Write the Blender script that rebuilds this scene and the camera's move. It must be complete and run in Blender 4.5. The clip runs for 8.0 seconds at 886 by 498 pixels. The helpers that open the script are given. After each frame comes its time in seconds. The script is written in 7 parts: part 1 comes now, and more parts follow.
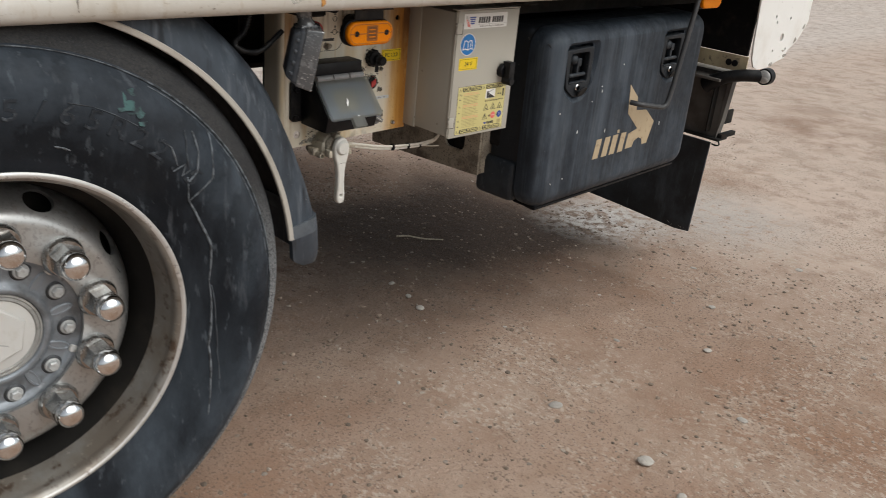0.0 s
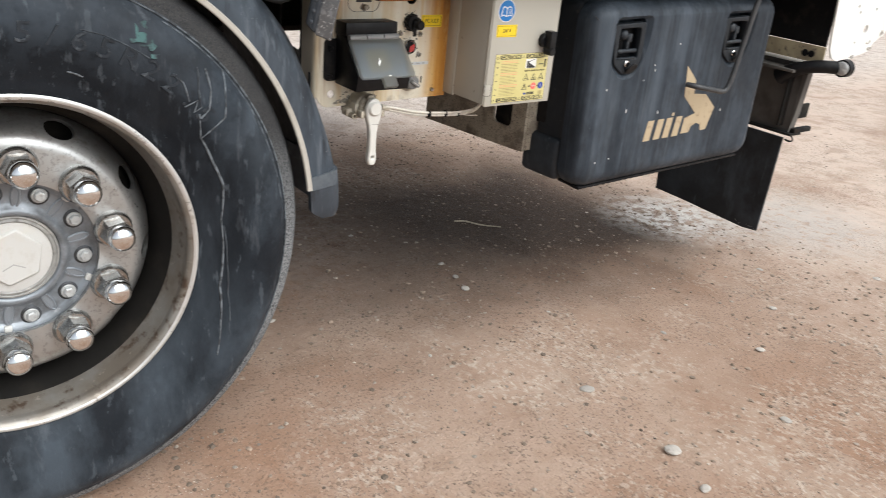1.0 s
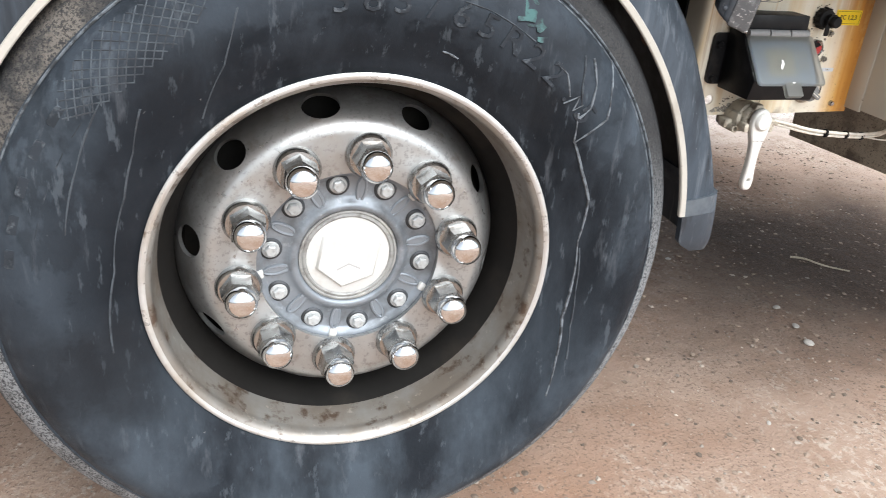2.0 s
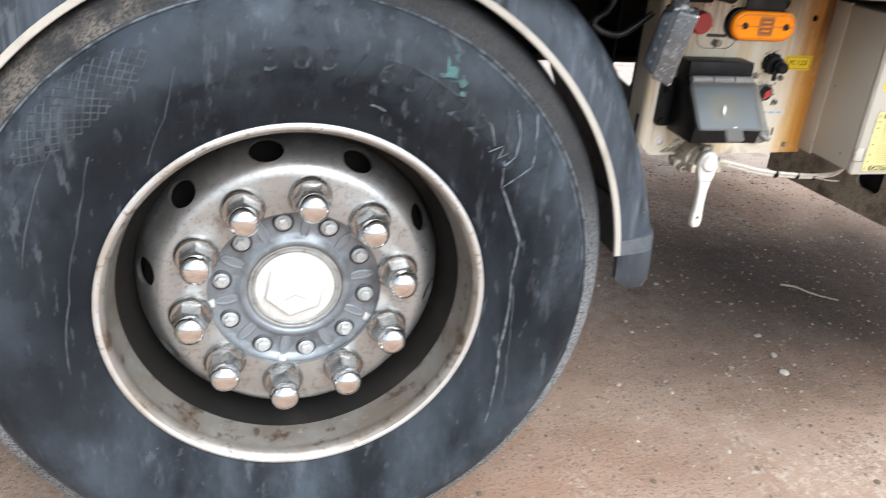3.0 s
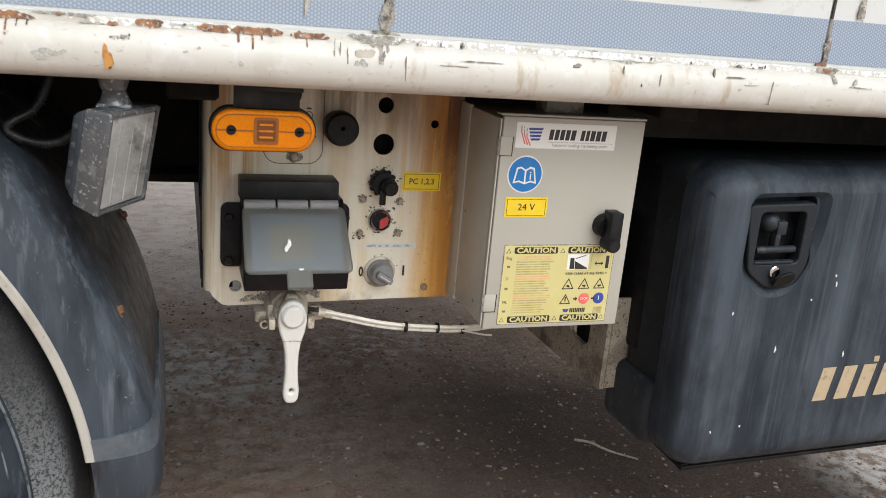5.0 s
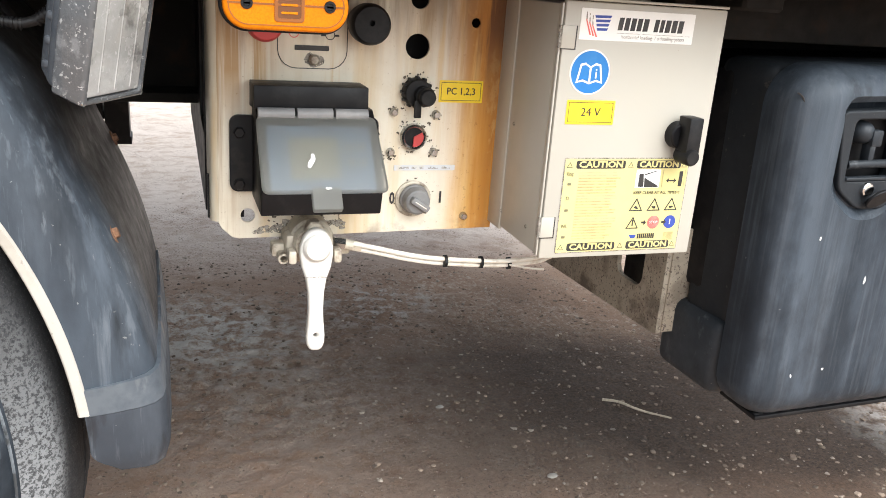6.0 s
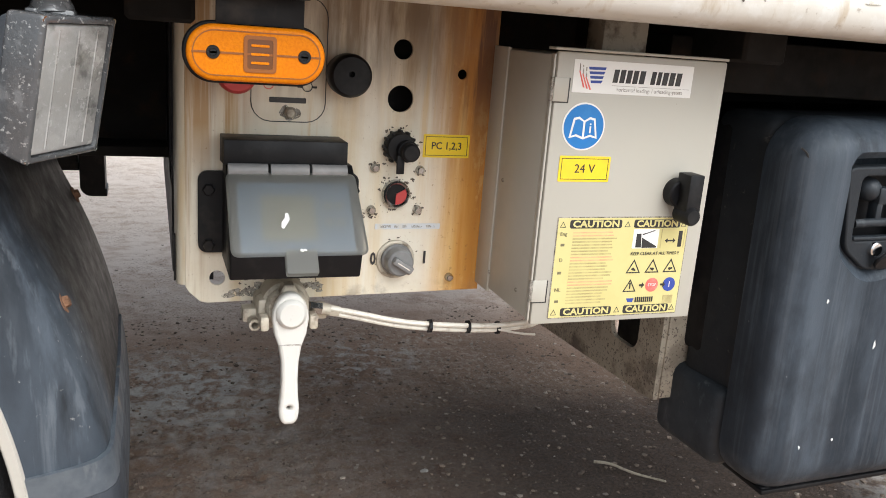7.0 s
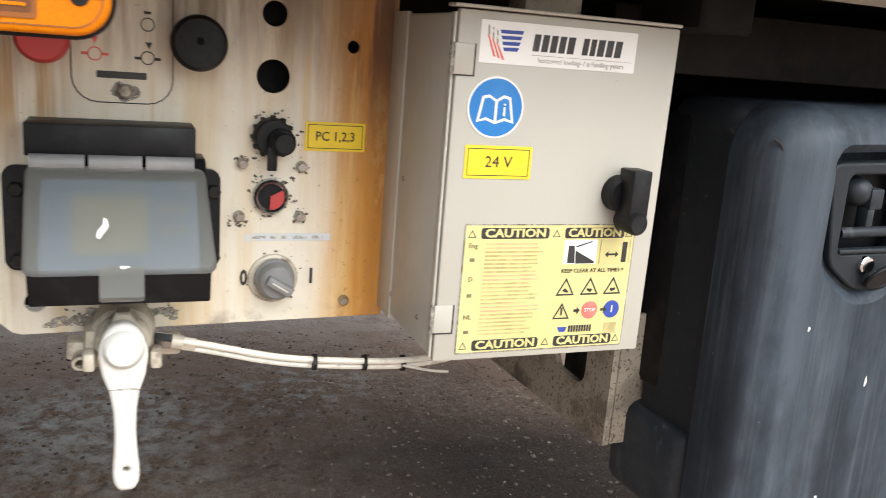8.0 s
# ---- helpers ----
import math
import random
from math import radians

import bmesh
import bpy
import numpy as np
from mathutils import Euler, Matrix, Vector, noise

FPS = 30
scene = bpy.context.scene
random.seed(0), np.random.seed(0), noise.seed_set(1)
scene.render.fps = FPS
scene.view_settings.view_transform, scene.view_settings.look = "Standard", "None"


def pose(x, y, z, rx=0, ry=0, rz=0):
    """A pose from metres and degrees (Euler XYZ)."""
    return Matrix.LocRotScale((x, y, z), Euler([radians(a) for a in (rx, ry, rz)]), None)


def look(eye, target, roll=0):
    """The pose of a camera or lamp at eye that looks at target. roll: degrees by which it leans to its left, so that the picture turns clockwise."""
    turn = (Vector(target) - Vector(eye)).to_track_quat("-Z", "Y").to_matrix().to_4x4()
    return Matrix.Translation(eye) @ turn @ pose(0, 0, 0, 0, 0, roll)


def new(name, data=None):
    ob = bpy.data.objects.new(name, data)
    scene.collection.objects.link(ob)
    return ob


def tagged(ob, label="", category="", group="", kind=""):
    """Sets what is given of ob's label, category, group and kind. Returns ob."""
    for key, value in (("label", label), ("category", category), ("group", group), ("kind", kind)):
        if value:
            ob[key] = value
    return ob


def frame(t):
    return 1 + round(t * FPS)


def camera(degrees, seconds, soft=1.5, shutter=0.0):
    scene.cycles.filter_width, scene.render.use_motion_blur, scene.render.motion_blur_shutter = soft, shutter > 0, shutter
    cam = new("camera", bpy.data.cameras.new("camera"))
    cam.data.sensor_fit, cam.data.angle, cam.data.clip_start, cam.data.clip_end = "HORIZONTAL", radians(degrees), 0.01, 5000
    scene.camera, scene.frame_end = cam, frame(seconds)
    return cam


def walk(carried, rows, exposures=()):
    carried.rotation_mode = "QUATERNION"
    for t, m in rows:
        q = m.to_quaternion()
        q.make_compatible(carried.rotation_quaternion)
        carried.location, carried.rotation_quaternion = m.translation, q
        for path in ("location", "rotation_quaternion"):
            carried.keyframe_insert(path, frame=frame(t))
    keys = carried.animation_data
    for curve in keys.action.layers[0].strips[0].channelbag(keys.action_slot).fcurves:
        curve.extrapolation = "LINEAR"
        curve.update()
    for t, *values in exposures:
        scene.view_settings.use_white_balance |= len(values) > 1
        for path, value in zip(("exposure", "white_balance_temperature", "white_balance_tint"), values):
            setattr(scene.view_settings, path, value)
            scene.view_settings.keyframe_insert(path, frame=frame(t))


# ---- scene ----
cam = camera(56.3, 8.0, soft=0.6, shutter=0.2)
PATH = [
    (0, (-0.346, 0.153, 1.302), (0.98, 1.411, 0.489), 5.4),
    (0.5, (-0.235, -0.086, 1.275), (1.001, 1.262, 0.464), 4.6),
    (1, (-0.233, 0.015, 1.211), (0.919, 1.438, 0.407), 5.6),
    (1.5, (-0.25, 0.271, 1.153), (0.647, 1.858, 0.329), 6.0),
    (1.7, (-0.253, 0.341, 1.127), (0.493, 1.995, 0.287), 5.7),
    (2.8, (-0.198, 0.32, 1.159), (0.314, 2.046, 0.289), 5.0),
    (3, (-0.119, 0.245, 1.216), (0.392, 1.981, 0.365), 5.1),
    (3.5, (0.161, 0.157, 1.332), (0.675, 1.916, 0.532), 5.3),
    (4, (0.38, 0.237, 1.321), (0.903, 2.046, 0.648), 5.1),
    (4.5, (0.561, 0.421, 1.251), (1.146, 2.24, 0.662), 5.4),
    (5, (0.631, 0.48, 1.172), (1.243, 2.296, 0.597), 5.0),
    (5.2, (0.639, 0.524, 1.129), (1.263, 2.337, 0.56), 4.6),
    (6.3, (0.607, 0.644, 1.049), (1.246, 2.425, 0.403), 4.1),
    (6.5, (0.613, 0.65, 1.054), (1.264, 2.427, 0.407), 4.2),
    (7, (0.636, 0.699, 1.048), (1.308, 2.511, 0.534), 4.4),
    (7.5, (0.665, 0.758, 1.03), (1.362, 2.569, 0.545), 4.3),
    (8, (0.789, 0.85, 1.003), (1.502, 2.658, 0.531), 4.6),
]
EXPOSURES = [(0, -0.36, 6340, 7), (0.7, 0.08, 6290, 7), (1.0, 0.30, 6200, 7), (1.2, 0.50, 6140, 7), (1.6, 0.82, 6050, 7), (3.0, 0.84, 5920, 7), (3.5, -0.10, 6050, 7), (4.5, 0.0, 6050, 7), (5.0, 0.13, 6150, 7), (6.4, 1.27, 6150, 7), (7.0, 0.57, 6100, 7), (7.5, 0.60, 6100, 7), (8, 0.78, 6150, 7)]
walk(cam, [(t, look(eye, target, roll)) for t, eye, target, roll in PATH], EXPOSURES)

# ---- sky and sun: bright overcast ----
SUN_UP, SUN_ROUND = 49.0, 162.0
world = bpy.data.worlds.new("overcast_sky")
scene.world = world
world.use_nodes = True
wn, wl = world.node_tree.nodes, world.node_tree.links
sky = wn.new("ShaderNodeTexSky")
sky.sky_type, sky.sun_disc = "NISHITA", False
sky.sun_elevation, sky.sun_rotation = radians(SUN_UP), radians(SUN_ROUND)
sky.dust_density, sky.air_density = 4.0, 1.0
pale = wn.new("ShaderNodeHueSaturation")
pale.inputs["Saturation"].default_value = 0.22
wl.new(sky.outputs[0], pale.inputs["Color"])
wl.new(pale.outputs[0], wn["Background"].inputs["Color"])
wn["Background"].inputs["Strength"].default_value = 0.148
sun = new("sun", bpy.data.lights.new("sun", "SUN"))
sun.data.energy, sun.data.angle, sun.data.color = 1.95, radians(70), (1.0, 0.97, 0.93)
a, e = radians(SUN_ROUND), radians(SUN_UP)
sun.matrix_world = look((0, 0, 30), Vector((0, 0, 30)) - Vector((math.sin(a) * math.cos(e), math.cos(a) * math.cos(e), math.sin(e))))


# ---- materials ----
ONE, UP = (1, 1, 1), (1, 1, 0.12)


def surface(name, base, rough=0.5, metal=0.0, layers=(), bumps=(), rough_var=0.12, spec=0.5, through_light=0.0, coat=0.0, vary=0.0, island=False, ragged=None):
    """A painted, cast or dirty surface. layers: (scale, stretch, colour, low, high, amount[, axis, from, to]) stains over the base;
    bumps: (scale, height in metres, stretch); ragged: (scale, low, high) of gaps eaten into a thin coat."""
    m = bpy.data.materials.new(name)
    m.use_nodes = True
    n, l = m.node_tree.nodes, m.node_tree.links
    b = n["Principled BSDF"]
    b.inputs["Metallic"].default_value = metal
    b.inputs["Specular IOR Level"].default_value = spec
    b.inputs["Transmission Weight"].default_value = through_light
    b.inputs["Coat Weight"].default_value = coat
    place = n.new("ShaderNodeTexCoord").outputs["Object"]
    split = n.new("ShaderNodeSeparateXYZ")
    l.new(place, split.inputs[0])

    def grain(scale, stretch, detail=6.0):
        mp, nz = n.new("ShaderNodeMapping"), n.new("ShaderNodeTexNoise")
        mp.inputs["Scale"].default_value = stretch
        mp.inputs["Location"].default_value = (scale * 0.013, len(name) * 0.7, 1.3)
        nz.inputs["Scale"].default_value, nz.inputs["Detail"].default_value, nz.inputs["Roughness"].default_value = scale, detail, 0.62
        l.new(place, mp.inputs[0])
        l.new(mp.outputs[0], nz.inputs["Vector"])
        return nz.outputs["Fac"]

    def ranged(value, low, high, a=0.0, z=1.0):
        r = n.new("ShaderNodeMapRange")
        l.new(value, r.inputs[0])
        for i, v in enumerate((low, high, a, z)):
            r.inputs[i + 1].default_value = v
        return r.outputs[0]

    def times(p, q):
        t = n.new("ShaderNodeMath")
        t.operation = "MULTIPLY"
        l.new(p, t.inputs[0])
        l.new(q, t.inputs[1])
        return t.outputs[0]

    def radius():
        """The distance from the line along y through the thing's base."""
        sq = n.new("ShaderNodeVectorMath")
        sq.operation = "MULTIPLY"
        sq.inputs[1].default_value = (1, 0, 1)
        ln = n.new("ShaderNodeVectorMath")
        ln.operation = "LENGTH"
        l.new(place, sq.inputs[0])
        l.new(sq.outputs[0], ln.inputs[0])
        return ln.outputs["Value"]

    rgb = n.new("ShaderNodeRGB")
    rgb.outputs[0].default_value = (*base, 1)
    colour = rgb.outputs[0]
    if vary:
        src = n.new("ShaderNodeNewGeometry").outputs["Random Per Island"] if island else n.new("ShaderNodeObjectInfo").outputs["Random"]
        hs = n.new("ShaderNodeHueSaturation")
        l.new(ranged(src, 0, 1, 1 - vary, 1 + vary), hs.inputs["Value"])
        l.new(colour, hs.inputs["Color"])
        colour = hs.outputs[0]
    for scale, stretch, tint, low, high, amount, *where in layers:
        f = ranged(grain(scale, stretch), low, high, 0.0, amount)
        for k in range(0, len(where), 3):
            if where[k] == "patch":
                f = times(f, ranged(grain(where[k + 1], ONE), where[k + 2], where[k + 2] + 0.09))
                continue
            axis = radius() if where[k] == "r" else split.outputs["xyz".index(where[k])]
            f = times(f, ranged(axis, where[k + 1], where[k + 2]))
        mix = n.new("ShaderNodeMix")
        mix.data_type = "RGBA"
        l.new(f, mix.inputs[0])
        l.new(colour, mix.inputs[6])
        mix.inputs[7].default_value = (*tint, 1)
        colour = mix.outputs[2]
    if ragged:
        l.new(ranged(grain(ragged[0], ONE), ragged[1], ragged[2]), b.inputs["Alpha"])
    l.new(colour, b.inputs["Base Color"])
    l.new(ranged(grain(38, (1, 1, 1)), 0.3, 0.7, max(0.03, rough - rough_var), min(1, rough + rough_var)), b.inputs["Roughness"])
    normal = None
    for scale, height, stretch in bumps:
        bp = n.new("ShaderNodeBump")
        bp.inputs["Strength"].default_value, bp.inputs["Distance"].default_value = 0.8, height
        l.new(grain(scale, stretch, 8.0), bp.inputs["Height"])
        if normal:
            l.new(normal, bp.inputs["Normal"])
        normal = bp.outputs[0]
    if normal:
        l.new(normal, b.inputs["Normal"])
    return m


DIRT, RUST, DEEP_RUST = (0.2, 0.15, 0.11), (0.42, 0.19, 0.06), (0.16, 0.07, 0.035)
CREAM = (0.66, 0.60, 0.48)
MAT = {
    "white_paint": surface("white_paint", (0.545, 0.516, 0.466), 0.40, layers=(
        (2.2, ONE, (0.52, 0.49, 0.43), 0.45, 0.7, 0.6), (9, UP, (0.40, 0.35, 0.28), 0.52, 0.72, 0.65), (38, (1, 1, 0.25), (0.36, 0.27, 0.17), 0.60, 0.70, 0.6), (26, ONE, (0.60, 0.585, 0.55), 0.58, 0.64, 0.6), (70, ONE, (0.28, 0.23, 0.18), 0.65, 0.71, 0.75), (140, (0.4, 1, 1), (0.34, 0.29, 0.23), 0.62, 0.68, 0.6)),
        bumps=((30, 0.0006, ONE),)),
    "panel_white": surface("panel_white", (0.60, 0.60, 0.585), 0.33, layers=(
        (1.6, ONE, (0.57, 0.56, 0.53), 0.45, 0.75, 0.6), (11, (1, 1, 0.06), (0.6, 0.57, 0.51), 0.60, 0.78, 0.45), (45, ONE, (0.4, 0.37, 0.33), 0.71, 0.77, 0.55)),
        bumps=((6, 0.0012, ONE),)),
    "cream_paint": surface("cream_paint", CREAM, 0.42, layers=(
        (5, (1, 1, 0.6), (0.56, 0.50, 0.38), 0.4, 0.7, 0.55), (26, (1, 1, 0.09), (0.55, 0.36, 0.14), 0.55, 0.72, 0.75),
        (55, (1, 1, 0.25), (0.2, 0.13, 0.08), 0.66, 0.74, 0.7)), bumps=((50, 0.0004, ONE),)),
    "rusty_cream": surface("rusty_cream", (0.735, 0.685, 0.575), 0.45, layers=(
        (38, ONE, (0.66, 0.585, 0.45), 0.50, 0.66, 0.4), (230, ONE, (0.36, 0.27, 0.17), 0.63, 0.69, 0.6),
        (5, (1, 1, 0.5), (0.70, 0.61, 0.45), 0.4, 0.7, 0.6),
        (13, (1.2, 1, 0.07), (0.60, 0.43, 0.19), 0.52, 0.66, 0.65),
        (15, (1.3, 1, 0.10), (0.28, 0.18, 0.09), 0.50, 0.66, 0.75, "z", 0.03, 0.15),
        (7, (1.6, 1, 0.08), (0.74, 0.47, 0.14), 0.30, 0.52, 0.95, "x", 0.118, 0.158),
        (12, (1.5, 1, 0.09), (0.60, 0.30, 0.055), 0.30, 0.55, 0.95, "x", 0.142, 0.178),
        (18, (1.5, 1, 0.12), (0.33, 0.125, 0.025), 0.36, 0.60, 0.9, "x", 0.168, 0.190),
        (30, (1.4, 1, 0.10), (0.19, 0.08, 0.025), 0.44, 0.56, 0.9, "x", 0.110, 0.160, "z", -0.04, 0.10),
        (48, (1.2, 1, 0.05), (0.60, 0.40, 0.16), 0.60, 0.68, 0.55, "z", -0.10, 0.05),
        (20, (1.5, 1, 0.06), (0.34, 0.21, 0.09), 0.50, 0.60, 0.8, "x", -0.130, -0.155),
        (90, (1, 1, 0.35), DIRT, 0.66, 0.74, 0.7),
        (30, (1.3, 1, 0.05), (0.42, 0.28, 0.13), 0.53, 0.63, 0.8, "x", -0.085, -0.12, "z", 0.0, 0.08),
        (9, (1, 1, 0.35), (0.50, 0.40, 0.26), 0.46, 0.62, 0.6, "x", -0.12, -0.165),
        (45, (1.2, 1, 0.10), (0.27, 0.18, 0.10), 0.48, 0.60, 0.8, "z", 0.06, 0.15),
        (75, (1, 1, 0.5), (0.66, 0.44, 0.17), 0.55, 0.62, 0.5, "x", 0.125, 0.160), (140, ONE, (0.24, 0.11, 0.04), 0.60, 0.66, 0.7, "x", 0.12, 0.16), (150, ONE, (0.34, 0.24, 0.14), 0.655, 0.70, 0.8),
        (20, (1, 1, 0.16), (0.20, 0.13, 0.07), 0.42, 0.60, 0.85, "z", 0.085, 0.17),
        (30, ONE, (0.15, 0.11, 0.08), 0.55, 0.66, 0.8, "z", -0.135, -0.165),
        (55, (1.3, 1, 0.03), (0.42, 0.24, 0.08), 0.48, 0.57, 0.85, "x", -0.09, -0.118, "z", -0.02, 0.05),
        (30, (1.4, 1, 0.10), (0.50, 0.21, 0.03), 0.36, 0.56, 0.85, "x", 0.112, 0.168),
        (34, (1.4, 1, 0.10), (0.12, 0.045, 0.016), 0.47, 0.57, 0.85, "x", 0.135, 0.172, "z", -0.02, 0.11)),
        bumps=((60, 0.0006, ONE),)),
    "box_grey": surface("box_grey", (0.425, 0.402, 0.348), 0.40, layers=(
        (3, ONE, (0.44, 0.41, 0.34), 0.4, 0.7, 0.6), (20, UP, (0.46, 0.41, 0.31), 0.58, 0.76, 0.5), (70, ONE, (0.2, 0.15, 0.1), 0.715, 0.76, 0.8)),
        bumps=((240, 0.00012, ONE),)),
    "speckled": surface("speckled", (0.34, 0.30, 0.235), 0.75, layers=(
        (7, ONE, (0.25, 0.20, 0.15), 0.45, 0.65, 0.7), (16, ONE, (0.075, 0.055, 0.042), 0.48, 0.60, 0.8, "z", 0.20, 0.02), (240, ONE, (0.07, 0.05, 0.04), 0.56, 0.62, 0.85)), bumps=((110, 0.001, ONE),)),
    "rubber": surface("rubber", (0.017, 0.018, 0.020), 0.55, layers=(
        (4, ONE, (0.050, 0.058, 0.070), 0.42, 0.66, 0.8), (10, (1, 1, 0.3), (0.095, 0.108, 0.125), 0.55, 0.76, 0.65),
        (3, ONE, (0.010, 0.010, 0.011), 0.5, 0.58, 0.8), (26, (1, 1, 0.2), (0.11, 0.12, 0.13), 0.62, 0.76, 0.5), (90, ONE, (0.25, 0.24, 0.23), 0.72, 0.77, 0.6)),
        bumps=((9, 0.002, ONE), (160, 0.0006, ONE)), spec=0.35),
    "sidewall": surface("sidewall", (0.0085, 0.0105, 0.0135), 0.6, layers=(
        (4, ONE, (0.020, 0.024, 0.030), 0.42, 0.66, 0.8), (10, (1, 1, 0.3), (0.034, 0.041, 0.050), 0.55, 0.76, 0.65),
        (5, ONE, (0.038, 0.047, 0.058), 0.40, 0.56, 0.85, "r", 0.375, 0.415), (9, (1, 1, 0.5), (0.080, 0.095, 0.112), 0.50, 0.70, 0.7, "r", 0.41, 0.46),
        (6, ONE, (0.012, 0.014, 0.018), 0.52, 0.62, 0.55, "r", 0.47, 0.44),
        (4.5, ONE, (0.042, 0.051, 0.063), 0.515, 0.545, 0.45, "r", 0.33, 0.40), (9, (1, 1, 0.6), (0.010, 0.012, 0.015), 0.58, 0.62, 0.45),
        (60, (1, 1, 0.25), (0.085, 0.098, 0.112), 0.60, 0.66, 0.5),
        (7, (1, 1, 0.4), (0.060, 0.074, 0.090), 0.40, 0.62, 0.75, "z", 0.0, -0.28),
        (3, ONE, (0.013, 0.014, 0.016), 0.50, 0.62, 0.6), (26, (1, 1, 0.2), (0.12, 0.13, 0.145), 0.60, 0.76, 0.55), (90, ONE, (0.27, 0.26, 0.25), 0.71, 0.76, 0.6)),
        bumps=((9, 0.002, ONE), (160, 0.0006, ONE)), spec=0.13),
    "worn_rubber": surface("worn_rubber", (0.022, 0.022, 0.023), 0.85, spec=0.25, layers=(
        (11, ONE, (0.040, 0.039, 0.038), 0.30, 0.56, 0.9, "r", 0.519, 0.508), (14, ONE, (0.15, 0.132, 0.112), 0.44, 0.60, 0.85, "x", -0.02, -0.22),
        # z layer: dust on the lower shoulder, lightened for the daylight below the mudguard
        (9, ONE, (0.25, 0.257, 0.263), 0.26, 0.44, 0.95, "z", 0.20, -0.06, "r", 0.523, 0.514), (190, ONE, (0.030, 0.031, 0.033), 0.54, 0.60, 0.8), (300, ONE, (0.020, 0.020, 0.022), 0.50, 0.57, 0.75), (450, ONE, (0.14, 0.14, 0.137), 0.57, 0.68, 0.32)), bumps=((60, 0.0035, ONE), (220, 0.001, ONE))),
    "chalk": surface("chalk", (0.135, 0.15, 0.165), 0.9, layers=((60, ONE, (0.035, 0.037, 0.04), 0.44, 0.58, 0.95),)),
    "hatching": surface("hatching", (0.055, 0.064, 0.074), 0.85, layers=((40, ONE, (0.022, 0.025, 0.03), 0.46, 0.6, 0.9),)),
    "lamp_clear": surface("lamp_clear", (0.34, 0.34, 0.33), 0.25, layers=((60, ONE, (0.6, 0.6, 0.58), 0.5, 0.62, 0.8),), coat=0.5),
    "sleeve_grey": surface("sleeve_grey", (0.009, 0.009, 0.010), 0.45, spec=0.3, layers=((50, ONE, (0.04, 0.038, 0.036), 0.5, 0.66, 0.6),)),
    "moulded": surface("moulded", (0.024, 0.029, 0.036), 0.6, spec=0.25, layers=((60, ONE, (0.13, 0.145, 0.16), 0.52, 0.66, 0.65), (14, ONE, (0.014, 0.017, 0.021), 0.50, 0.60, 0.8))),
    "green_chalk": surface("green_chalk", (0.055, 0.115, 0.112), 0.9, layers=((60, ONE, (0.025, 0.034, 0.038), 0.40, 0.56, 1.0),)),
    "guard_plastic": surface("guard_plastic", (0.019, 0.023, 0.029), 0.5, spec=0.22, layers=(
        (4, (1, 1, 0.4), (0.062, 0.076, 0.094), 0.40, 0.60, 0.9), (24, (1, 1, 0.07), (0.085, 0.101, 0.122), 0.52, 0.66, 0.7), (75, (1, 1, 0.04), (0.15, 0.166, 0.185), 0.56, 0.67, 0.4), (15, (1, 1, 0.12), (0.010, 0.011, 0.013), 0.54, 0.62, 0.75),
        (130, (1, 1, 0.05), (0.20, 0.215, 0.23), 0.64, 0.71, 0.3), (12, (1, 1, 0.15), (0.105, 0.12, 0.14), 0.46, 0.62, 0.6, "z", 0.42, 0.15), (60, ONE, (0.30, 0.29, 0.27), 0.70, 0.74, 0.7), (170, ONE, (0.42, 0.41, 0.39), 0.70, 0.73, 0.8),
        # inner depth of the guard darkened: shade under the trailer painted in
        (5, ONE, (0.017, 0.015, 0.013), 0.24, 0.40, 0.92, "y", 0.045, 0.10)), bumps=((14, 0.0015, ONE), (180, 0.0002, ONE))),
    "cap_plastic": surface("cap_plastic", (0.027, 0.034, 0.044), 0.5, layers=((9, (1, 1, 0.4), (0.055, 0.066, 0.082), 0.45, 0.62, 0.8), (26, (1, 1, 0.3), (0.012, 0.014, 0.018), 0.58, 0.66, 0.8), (18, (1, 1, 0.2), (0.075, 0.088, 0.106), 0.45, 0.7, 0.7), (70, (1, 1, 0.06), (0.17, 0.185, 0.20), 0.60, 0.68, 0.5), (120, ONE, (0.28, 0.28, 0.27), 0.70, 0.74, 0.7)), bumps=((200, 0.0002, ONE),)),
    "cap_pale": surface("cap_pale", (0.046, 0.056, 0.070), 0.55, layers=((16, ONE, (0.105, 0.118, 0.132), 0.44, 0.62, 0.75), (40, (1, 1, 0.3), (0.17, 0.175, 0.18), 0.58, 0.68, 0.5), (22, ONE, (0.26, 0.17, 0.09), 0.64, 0.70, 0.5))),
    "box_plastic": surface("box_plastic", (0.019, 0.025, 0.033), 0.5, spec=0.2, layers=(
        (4, (1, 1, 0.35), (0.047, 0.060, 0.079), 0.42, 0.66, 0.8), (11, (1, 1, 0.3), (0.075, 0.092, 0.115), 0.48, 0.70, 0.6), (9, (1, 1, 0.05), (0.105, 0.125, 0.15), 0.53, 0.66, 0.4), (40, (1, 1, 0.07), (0.15, 0.17, 0.195), 0.58, 0.76, 0.3), (30, (1, 1, 0.10), (0.020, 0.024, 0.030), 0.60, 0.70, 0.5), (120, (1, 1, 0.03), (0.17, 0.185, 0.205), 0.52, 0.74, 0.22), (9, (1, 1, 0.5), (0.017, 0.020, 0.025), 0.54, 0.66, 0.6),
        (130, ONE, (0.4, 0.4, 0.4), 0.735, 0.77, 0.7)), bumps=((420, 0.00025, ONE),)),
    # lid plastic taken near-black; the shell's shade is put into this colour
